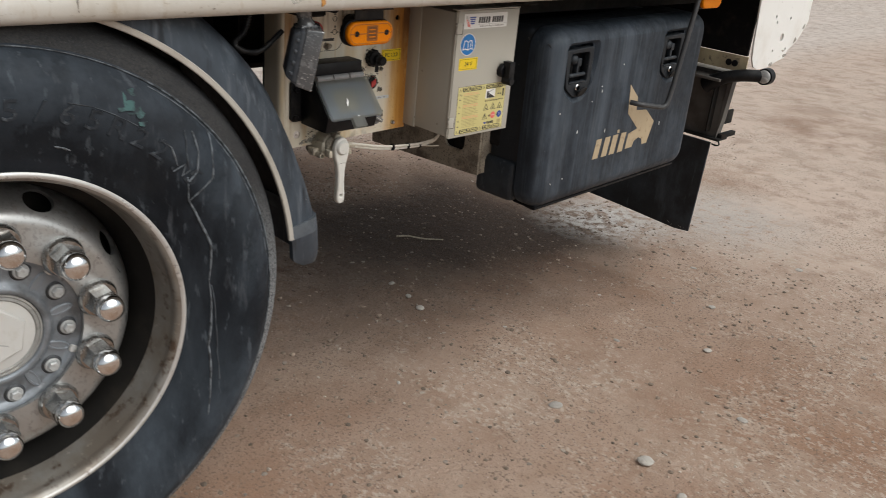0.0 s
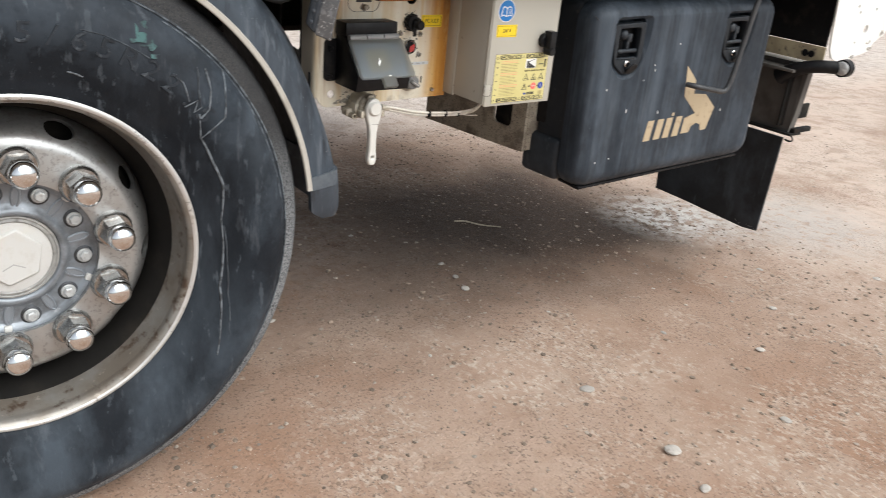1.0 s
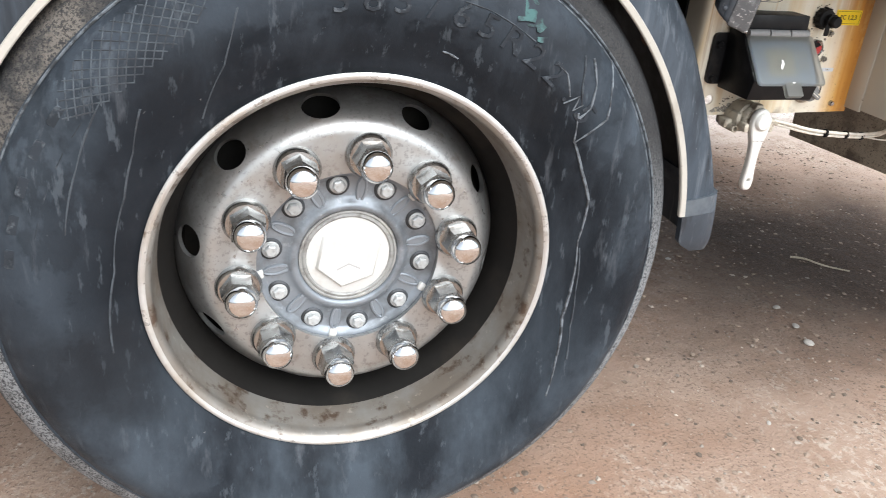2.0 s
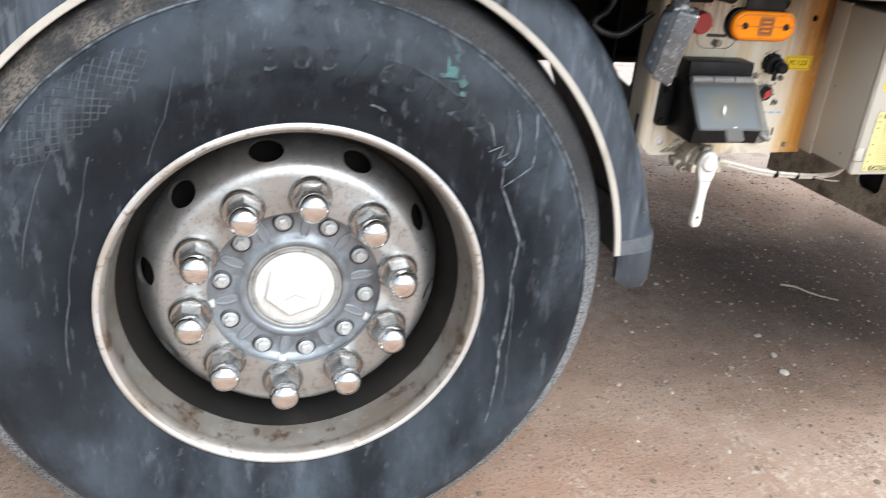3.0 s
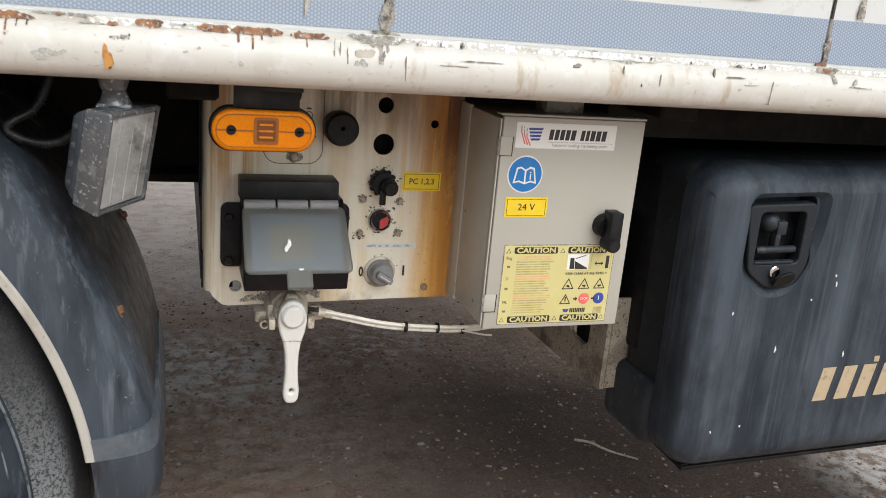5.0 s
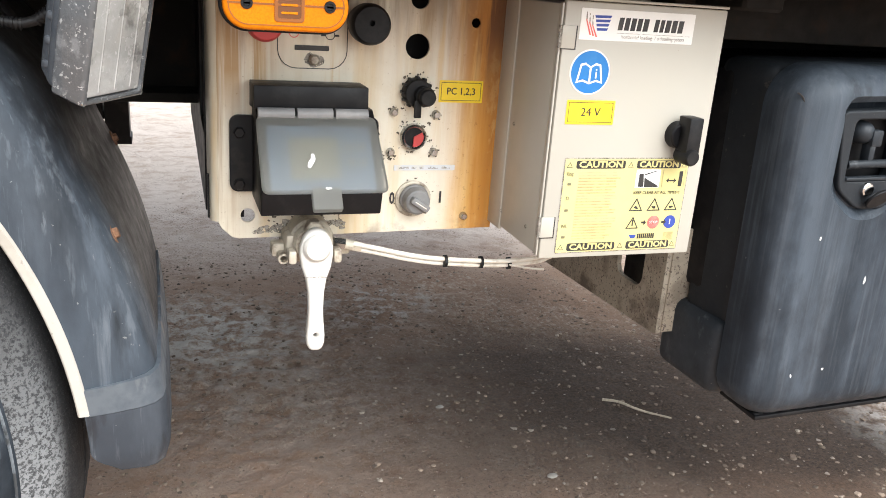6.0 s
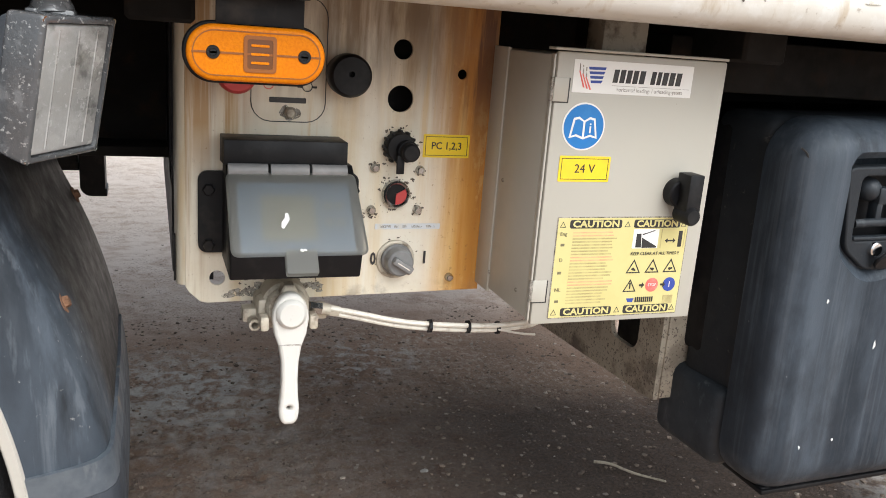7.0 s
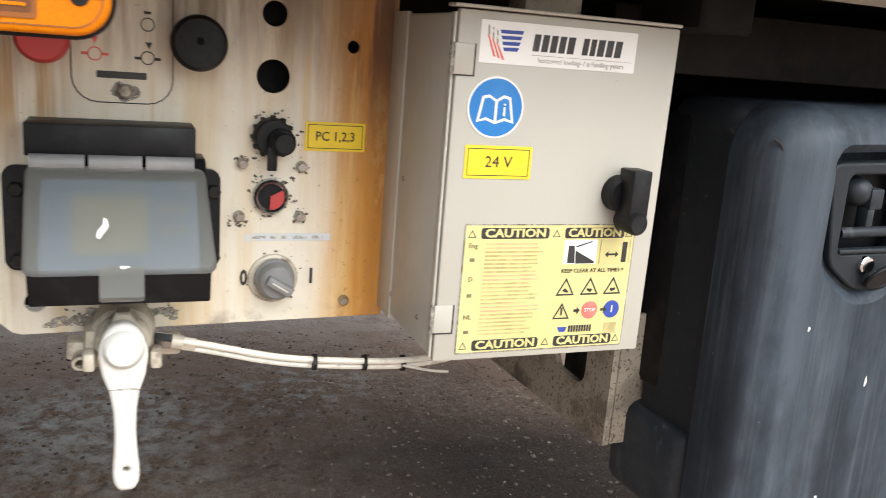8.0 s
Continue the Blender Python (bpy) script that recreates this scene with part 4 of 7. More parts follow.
for i, (x, z, w, h, m) in enumerate((
        (0.568, 1.091, 0.010, 0.024, "rust_orange"), (0.5695, 1.082, 0.004, 0.006, "grit"), (0.514, 1.092, 0.032, 0.011, "dull_grey"), (0.575, 1.110, 0.010, 0.004, "bare_grey"), (0.583, 1.1115, 0.008, 0.004, "bare_grey"), (0.588, 1.112, 0.002, 0.007, "bare_grey"),
        (0.653, 1.105, 0.006, 0.003, "bare_grey"), (0.641, 1.101, 0.005, 0.003, "bare_grey"), (0.695, 1.092, 0.006, 0.005, "bare_grey"), (0.824, 1.108, 0.017, 0.020, "stain_beige"), (0.820, 1.100, 0.014, 0.010, "dull_grey"),
        (0.791, 1.108, 0.0016, 0.030, "bare_grey"), (0.797, 1.110, 0.0014, 0.022, "bare_grey"), (0.805, 1.104, 0.0018, 0.022, "bare_grey"), (0.869, 1.098, 0.0016, 0.026, "bare_grey"), (0.845, 1.110, 0.002, 0.008, "bare_grey"),
        (0.215, 1.107, 0.012, 0.012, "bare_grey"), (0.255, 1.105, 0.018, 0.008, "bare_grey"), (0.14, 1.099, 0.003, 0.02, "bare_grey"), (0.355, 1.083, 0.006, 0.003, "bare_grey"),
        (0.955, 1.109, 0.05, 0.0014, "bare_grey"), (0.925, 1.103, 0.03, 0.0012, "bare_grey"), (1.075, 1.112, 0.010, 0.005, "bare_grey"), (1.135, 1.107, 0.0016, 0.020, "bare_grey"), (1.185, 1.100, 0.0022, 0.012, "bare_grey"), (1.16, 1.094, 0.002, 0.004, "grit"),
        (1.261, 1.113, 0.003, 0.014, "bare_grey"), (1.293, 1.110, 0.034, 0.0018, "bare_grey"), (1.315, 1.102, 0.022, 0.0012, "bare_grey"), (1.347, 1.094, 0.003, 0.028, "stain_beige"), (1.345, 1.080, 0.007, 0.003, "bare_grey"), (1.48, 1.107, 0.03, 0.002, "bare_grey"), (1.477, 1.113, 0.005, 0.010, "dull_grey"))):
    part("chip", flat([blotch(x, z, w * 0.9, h * 0.9, 50 + i, 16, 0.5)], 1.3646 + abs(z - 1.094) ** 1.6 * 2.2 - 0.00003 * i, 0.0022), m, trailer, "chipped paint")
# scuffs on the side panels
for i, (x, z, w, h, m) in enumerate((
        (0.851, 1.245, 0.020, 0.12, "stain_beige"), (0.853, 1.225, 0.012, 0.06, "bare_grey"), (0.853, 1.197, 0.02, 0.016, "bare_grey"), (0.854, 1.16, 0.016, 0.055, "bare_grey"), (0.853, 1.13, 0.03, 0.008, "bare_grey"),
        (0.224, 1.20, 0.022, 0.026, "bare_grey"), (0.228, 1.185, 0.018, 0.014, "rust_patch"), (0.223, 1.155, 0.008, 0.05, "bare_grey"),
        (0.665, 1.225, 0.012, 0.03, "rust_patch"), (0.69, 1.195, 0.01, 0.008, "bare_grey"), (0.755, 1.193, 0.02, 0.003, "bare_grey"),
        (0.985, 1.203, 0.004, 0.014, "bare_grey"), (0.995, 1.207, 0.004, 0.014, "bare_grey"), (1.033, 1.203, 0.0022, 0.015, "bare_grey"),
        (0.672, 1.255, 0.012, 0.05, "rust_patch"), (0.78, 1.255, 0.012, 0.006, "bare_grey"), (1.447, 1.15, 0.012, 0.034, "bare_grey"), (1.442, 1.131, 0.014, 0.01, "rust_patch"),
        (1.28, 1.205, 0.10, 0.0012, "bare_grey"), (1.49, 1.21, 0.008, 0.05, "bare_grey"), (0.30, 1.215, 0.003, 0.04, "bare_grey"), (0.765, 1.17, 0.006, 0.04, "stain_beige"))):
    part("scuff", flat([blotch(x, z, w, h, 90 + i, 18, 0.5)], 1.3976 - 0.00004 * i, 0.0016), m, trailer, "scraped and stained spot on the panel")


# ---- wheel ----
WHEEL_Z = 0.565


def spot(w, r, y):
    """A place on the wheel at w degrees and radius r."""
    return (r * math.cos(radians(w)), y, WHEEL_Z + r * math.sin(radians(w)))


def build_wheel():
    wheel = thing("truck_wheel", (0, 1.54, WHEEL_Z), "dusty black tyre on a dull steel rim with chrome nuts", "wheel")
    side = [(0.2835, 1.400), (0.285, 1.390), (0.292, 1.3845), (0.304, 1.3805), (0.309, 1.3775), (0.313, 1.3775), (0.33, 1.369), (0.36, 1.3585), (0.395, 1.352),
            (0.43, 1.3505), (0.45, 1.357), (0.465, 1.3685), (0.474, 1.3795), (0.4775, 1.3855), (0.4795, 1.3850), (0.4820, 1.3862), (0.483, 1.389)]
    shoulder = [(0.483, 1.389), (0.497, 1.3965), (0.509, 1.406), (0.5175, 1.417), (0.525, 1.430), (0.530, 1.446), (0.533, 1.462), (0.521, 1.464), (0.521, 1.474),
                (0.534, 1.476), (0.535, 1.524), (0.523, 1.526), (0.523, 1.536)]
    back = [(r, 3.08 - y) for r, y in shoulder[1:][::-1]] + [(r, 3.08 - y) for r, y in side[::-1]]
    tyre = part("tyre", lathe(side, 0, WHEEL_Z, 180), "sidewall", wheel, "black sidewall with dust and pale run marks", smooth=60)
    part("tread", lathe(shoulder + back, 0, WHEEL_Z, 180), "worn_rubber", tyre, "worn grey tread and shoulder", smooth=60)
    def side_y(r):
        for (ra, ya), (rb, yb) in zip(side, side[1:]):
            if ra <= r <= rb:
                return ya + (yb - ya) * (r - ra) / max(rb - ra, 1e-6)
        return 1.36

    # raised size marking round the upper sidewall
    for i, ch in enumerate("385/65R22.5"):
        w = 96.0 - i * 5.7
        p = Vector(spot(w, 0.396, 1.3523))
        turn = radians(w - 90)
        fr = facing(p, (math.cos(turn), 0, math.sin(turn)), (-math.sin(turn), -0.10, math.cos(turn)))
        part("size_mark", words(ch, 0, 0, 0, 0.046, 1.2, fr, 0.0022), "moulded", tyre)
    # worn maker's lettering: plain raised bars, and a hatched field
    for i, w in enumerate((146, 152, 158.5, 165, 171)):
        p = Vector(spot(w, 0.438, 1.3538))
        turn = radians(w - 90)
        fr = facing(p, (math.cos(turn), 0, math.sin(turn)), (-math.sin(turn), 0.2, math.cos(turn)))
        part("moulded_bar", flat([rr(-0.013, 0.013, -0.017, 0.017, 0.004)], 0, 0.0026, 0.0005, fr), "moulded", tyre)
    hatch = bmesh.new()
    for k in range(-14, 15):
        for lean in (-1, 1):
            run = []
            for t in range(25):
                r = 0.400 + 0.076 * t / 24
                w = 131 + k * 2.0 + lean * (r - 0.437) * 165
                inside = ((w - 131) / 15) ** 2 + ((r - 0.437 - 0.00006 * (w - 131) ** 2 * 0.4) / 0.033) ** 2 < 1
                if inside:
                    run.append(spot(w, r, side_y(r) + 0.0001))
                if (not inside or t == 24) and len(run) > 2:
                    tube(run, 0.0011, 4, 0, hatch)
                    run = []
                elif not inside:
                    run = []
    tagged(part("hatched_field", hatch, "hatching", tyre), "moulded cross-hatched field", kind="stuff")
    def mark(name, trail, width, m, label):
        """A dried run or scrape that follows the sidewall; trail of (degrees, radius)."""
        pts = []
        for (wa, ra), (wb, rb) in zip(trail, trail[1:]):
            for k in range(6):
                f = k / 6
                w, r = wa + (wb - wa) * f, ra + (rb - ra) * f
                pts.append(spot(w, r, side_y(r) - 0.0002))
        w, r = trail[-1]
        pts.append(spot(w, r, side_y(r) - 0.0002))
        part(name, tube(pts, lambda f: width * (0.7 + 0.9 * abs(math.sin(7 * f + len(trail)))), 5, 0), m, tyre, label)

    mark("scrape", [(34.3, 0.364), (35.1, 0.42)], 0.0012, "chalk", "pale scratch in the rubber")
    mark("dried_run", [(40, 0.39), (34.7, 0.366), (26.5, 0.36), (18.9, 0.36), (7.3, 0.341), (-5.5, 0.342), (-14.9, 0.344), (-26.2, 0.368), (-36, 0.395)], 0.0017, "chalk", "pale dried run down the sidewall")
    mark("dried_run", [(5.5, 0.344), (-7.1, 0.35), (-17, 0.362), (-25.2, 0.384)], 0.0012, "hatching", "pale dried run")
    mark("dried_run", [(42.2, 0.474), (40.6, 0.461), (39.3, 0.448), (35.1, 0.42)], 0.0013, "chalk", "pale dried run")
    mark("dried_run", [(46.3, 0.452), (42.7, 0.434), (39.2, 0.407), (38.9, 0.387)], 0.0014, "chalk", "pale dried run")
    mark("dried_run", [(48.1, 0.445), (44.7, 0.418), (41.2, 0.40)], 0.0014, "hatching", "pale dried run")
    mark("dried_run", [(51.4, 0.41), (48.4, 0.41), (44.3, 0.393)], 0.0010, "chalk", "pale dried run")
    mark("scrape", [(44, 0.381), (42.9, 0.405), (41.3, 0.385), (40.9, 0.402)], 0.0008, "chalk", "small pale scratches")
    mark("scrape", [(73.7, 0.414), (68.4, 0.416), (62.7, 0.414), (58, 0.412)], 0.0007, "hatching", "pale edge of the size marking")
    mark("dried_run", [(113.2, 0.415), (116.5, 0.385), (120, 0.36), (130.6, 0.318)], 0.0008, "hatching", "pale dried run")
    mark("dried_run", [(137, 0.381), (145, 0.355), (155.1, 0.337), (173.6, 0.328), (193.7, 0.346)], 0.0010, "hatching", "pale dried run")
    mark("dried_run", [(140, 0.42), (152.3, 0.402), (165, 0.39)], 0.0009, "hatching", "pale dried run")
    mark("dusty_ridge", [(w, 0.4800) for w in range(170, -41, -10)], 0.0011, "chalk", "dusty moulded ridge")
    mark("scrape", [(74, 0.345), (72.4, 0.345), (70, 0.343)], 0.0012, "chalk", "small pale nick")
    mark("dried_run", [(58, 0.474), (40, 0.474), (22, 0.470), (8, 0.466)], 0.0008, "chalk", "dusty ring by the shoulder")
    for i, (w, r, s) in enumerate(((62.6, 0.436, 0.030), (59.6, 0.431, 0.021), (62, 0.452, 0.016), (57.4, 0.421, 0.014))):
        p = Vector(spot(w, r, side_y(r) - 0.0002))
        part("paint_smear", flat([blotch(0, 0, s, s * 0.8, 300 + i, 20, 0.6)], 0, 0.0008, frame_=facing(p, (1, 0, 0), (0, 0.3, 1))), "green_chalk", tyre, "greenish chalk smear")

    lip = [(0.2835, 1.402), (0.287, 1.388), (0.2955, 1.3850), (0.2992, 1.3825), (0.2995, 1.3785), (0.2968, 1.3762), (0.2928, 1.3765), (0.2905, 1.3788)]
    well = [(0.2905, 1.3788), (0.2865, 1.3815), (0.2838, 1.387), (0.2826, 1.395), (0.2835, 1.400), (0.2828, 1.405), (0.2810, 1.418), (0.2785, 1.434), (0.2750, 1.448)]
    rim = part("rim", lathe(lip, 0, WHEEL_Z, 128), "rim_flange", wheel, "steel rim edge with rust and road grime", smooth=50)
    part("rim_well", lathe(well, 0, WHEEL_Z, 128), "rim_well", rim, "rust-browned inner edge", smooth=50)
    # near-black from here inward: the deep well's shade is in the colour
    part("rim_barrel", lathe([(0.2750, 1.448), (0.2690, 1.456), (0.2600, 1.470), (0.2520, 1.49), (0.250, 1.67), (0.262, 1.70), (0.2835, 1.70)], 0, WHEEL_Z, 128), "rim_dark", rim, smooth=50)
    face = [(0.2512, 1.512), (0.2465, 1.496), (0.239, 1.479), (0.229, 1.462), (0.2195, 1.4485), (0.2125, 1.4415), (0.204, 1.4375), (0.197, 1.4365), (0.139, 1.4365), (0.139, 1.444),
            (0.197, 1.4445), (0.208, 1.4475), (0.216, 1.455), (0.224, 1.467), (0.234, 1.485), (0.241, 1.500), (0.2465, 1.516)]
    holes = bmesh.new()
    for k in range(10):
        w = 100.7 + 36 * k
        d = Vector((math.cos(radians(w)) * 0.75, -0.66, math.sin(radians(w)) * 0.75)).normalized()
        c = Vector(spot(w, 0.2335, 1.470))
        bmesh.ops.create_cone(holes, cap_ends=True, segments=28, radius1=0.0235, radius2=0.0235, depth=0.07,
                              matrix=Matrix.Translation(c) @ d.to_track_quat("Z", "Y").to_matrix().to_4x4() @ Matrix.Diagonal((1.18, 1, 1, 1)))
    part("wheel_disc", cut(lathe(face, 0, WHEEL_Z, 120, closed=True), holes), "rim_silver", wheel, "grimy silver wheel disc with ten hand holes", smooth=45)
    part("brake_drum", lathe([(0.0, 1.53), (0.235, 1.53), (0.24, 1.535), (0.24, 1.70), (0, 1.70)], 0, WHEEL_Z, 48), "rim_dark", wheel)
    hub = part("hub", lathe([(0.1500, 1.4462), (0.1385, 1.4464), (0.1345, 1.4478), (0.1310, 1.4505), (0.1280, 1.4530), (0.1255, 1.4540), (0.0990, 1.4535), (0.0935, 1.4515), (0.0895, 1.4478), (0.0865, 1.4455),
                             (0.0830, 1.4445), (0.0795, 1.4452), (0.0770, 1.4475), (0.0758, 1.4520), (0.0, 1.4520)], 0, WHEEL_Z, 80), "hub_cast", wheel, "grey cast hub with ribs and small bolts", smooth=40)
    rib = bolt = boss = lug = None
    for k in range(10):
        w = 81.2 + 36 * k
        p = spot(w, 0.1090, 1.4525)
        if rib is None:
            # a rounded loop standing proud of the casting
            loop = [(0.015 * math.cos(radians(t)) * (1.25 if abs(math.cos(radians(t))) > 0.5 else 1.0), 0, 0.0062 * math.sin(radians(t))) for t in range(0, 361, 20)]
            rib = part("rib", tube(loop, 0.0026, 6, 0, box(-0.015, 0.015, -0.0012, 0.004, -0.0055, 0.0055, 0.001, 1)), "hub_cast", hub, at=p)
        else:
            rib = again(rib, p)
        rib.rotation_euler = (0, -radians(w), 0)
        p = spot(w + 18, 0.1176, 1.4525)
        if bolt is None:
            boss = part("bolt_seat", lathe([(0, -0.002), (0.0150, -0.002), (0.0172, 0.0), (0.0178, 0.006)], 0, 0, 24), "hub_dark", hub, "dark bolt seat", at=p, smooth=30)
            bm = lathe([(0, -0.0125), (0.0075, -0.0125), (0.0098, -0.0105), (0.0100, -0.004)], 0, 0, 6)
            lathe([(0.0, -0.0045), (0.0118, -0.0045), (0.0130, -0.0035), (0.0132, 0.001)], 0, 0, 20, bm=bm)
            bolt = part("hub_bolt", bm, "bolt_pale", hub, at=p, smooth=20)
        else:
            boss = again(boss, p)
            bolt = again(bolt, p)
        bolt.rotation_euler = (0, -radians(w * 3 + 11), 0)
    for k in range(5):
        w = 45.0 - 72 * k
        p = spot(w, 0.1345, 1.4480)
        if lug is None:
            lug = part("pale_lug", box(-0.0055, 0.0055, -0.004, 0.006, -0.0065, 0.0065, 0.0025, 2), "lug_pale", hub, "small pale plastic lug", at=p)
        else:
            lug = again(lug, p)
        lug.rotation_euler = (0, -radians(w), 0)
    cap = part("centre_cap", lathe([(0, 1.4512), (0.0700, 1.4505), (0.0738, 1.4520), (0.0752, 1.4560)], 0, WHEEL_Z, 64), "cap_white", wheel, "white plastic hub cap")
    part("cap_ring", lathe([(0.0640, 1.4500), (0.0665, 1.4478), (0.0690, 1.4485), (0.0705, 1.4500), (0.0725, 1.4478), (0.0752, 1.4485), (0.0765, 1.4535)], 0, WHEEL_Z, 64), "ring_grey", cap, "grooved grey ring round the cap", smooth=25)
    part("cap_hexagon", lathe([(0, 1.4445), (0.049, 1.4445), (0.0515, 1.4462), (0.053, 1.4512)], 0, WHEEL_Z, 6, 19, 379), "cap_white", cap)
    part("cap_mark", flat([[(-0.018, -0.019), (0.0, -0.010), (0.018, -0.019), (0.018, -0.0215), (0.0, -0.0125), (-0.018, -0.0215)]], 0, 0.0008,
                          frame_=facing((0, 1.4443, WHEEL_Z), (1, 0, 0), (0, 0, 1))), "cap_grey", cap, "grey moulded chevron")
    nut = None
    for k in range(10):
        p = spot(82.7 - 36 * k, 0.1678, 1.3660)
        if nut is None:
            nut = part("wheel_nut", lathe([(0.0, 0.0705), (0.0335, 0.0705), (0.0345, 0.0670), (0.0325, 0.0620), (0.0300, 0.0580), (0.024, 0.0570)], 0, 0, 32), "nut_steel", wheel, at=p)
            cover = part("nut_cap", lathe([(0.0283, 0.0605), (0.0268, 0.0300), (0.0235, 0.0245)], 0, 0, 6), "nut_steel", nut, at=p, smooth=20)
            dome = part("dome", lathe([(0.0222, 0.0265), (0.0232, 0.0215), (0.0230, 0.0160), (0.0205, 0.0095), (0.0146, 0.0045), (0.0070, 0.0024), (0, 0.002)], 0, 0, 28), "chrome", nut, "polished chrome dome", at=p, smooth=60)
            cover.location = dome.location = (0, 0, 0)
        else:
            nut = again(nut, p)
            for o, nm in ((cover, "nut_cap"), (dome, "dome")):
                c = new(nm, o.data)
                c.parent = nut
        nut.rotation_euler = (0, radians(17 * k + 8 * (k % 3)), 0)
    wheel.location += Vector((-0.009, 0, 0.0))


build_wheel()



# ---- mudguard ----
def build_mudguard():
    guard = thing("mudguard", (0, 1.42, WHEEL_Z), "dark grey plastic mudguard with a white edge strip over the wheel", "mudguard")

    def swell(w, r, y):
        f = max(0.0, min(1.0, (w - 27) / 9))
        f = f * f * (3 - 2 * f)
        out = max(0.0, min(1.0, (r - 0.556) / 0.03))
        g = max(0.0, min(1.0, (w - 8) / 12))
        back = max(0.0, min(1.0, (r - 0.556) / 0.054))
        return r + 0.016 * f * out, y + (0.022 * g + 0.028 * f) * back ** 1.6 * (1 if y < 1.45 else 0)

    skin = [(0.539, 1.4035), (0.560, 1.4035), (0.585, 1.4050), (0.598, 1.4095), (0.6055, 1.419), (0.6085, 1.436), (0.6095, 1.51), (0.6095, 1.65), (0.607, 1.80),
            (0.602, 1.80), (0.6045, 1.65), (0.6045, 1.51), (0.6035, 1.438), (0.6005, 1.4225), (0.5945, 1.4145), (0.583, 1.4100), (0.560, 1.4085), (0.539, 1.4085)]
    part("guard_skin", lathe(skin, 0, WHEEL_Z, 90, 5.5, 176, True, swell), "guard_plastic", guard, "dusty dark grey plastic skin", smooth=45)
    strip = [(0.5305, 1.4015), (0.532, 1.3995), (0.540, 1.3985), (0.5415, 1.4005), (0.5415, 1.407), (0.5395, 1.409), (0.532, 1.409)]
    part("edge_strip", lathe(strip, 0, WHEEL_Z, 120, 6.4, 176, True), "trim_white", guard, "dirty white edge strip", smooth=40)

    def round_end(w, r, y):
        f = max(0.0, min(1.0, (2.0 - w) / 2.6)) ** 2
        return r + f * (0.030 if r < 0.56 else -0.004 if r > 0.600 and y < 1.5 else 0), y + 0.004 * f * (1 if y < 1.5 else 0)

    end = [(r + 0.0035 if i < 9 else r - 0.0035, y - 0.004 if y < 1.45 else y - 0.02 if y > 1.7 else y) for i, (r, y) in enumerate(skin)]
    end[0], end[-1] = (0.5365, 1.400), (0.5365, 1.412)
    part("end_cap", lathe(end, 0, WHEEL_Z, 14, -0.6, 6.2, True, round_end), "cap_plastic", guard, "grey rubber end flap", smooth=45)
    part("cap_band", lathe(end, 0, WHEEL_Z, 5, 6.25, 9.2, True), "cap_pale", guard, "paler dusty overlap band", smooth=45)
    for i, (w, y) in enumerate(((21.6, 1.462), (24.5, 1.79), (30, 1.60))):
        p = Vector(spot(w, 0.607, y))
        d = Vector((math.cos(radians(w)), 0, math.sin(radians(w))))
        bm = bmesh.new()
        m = Matrix.Translation(p) @ d.to_track_quat("Z", "Y").to_matrix().to_4x4()
        bmesh.ops.create_cone(bm, cap_ends=True, segments=18, radius1=0.011, radius2=0.010, depth=0.003, matrix=m)
        bmesh.ops.create_cone(bm, cap_ends=True, segments=6, radius1=0.006, radius2=0.005, depth=0.006, matrix=m @ Matrix.Translation((0, 0, 0.003)))
        part("guard_bolt", bm, "old_rust", guard, "rusty bolt and washer", smooth=30)
    part("guard_stay", tube([(0.40, 1.62, 1.03), (0.46, 1.62, 0.985), (0.455, 1.62, 0.95)], 0.016, 10), "black_metal", guard)


build_mudguard()


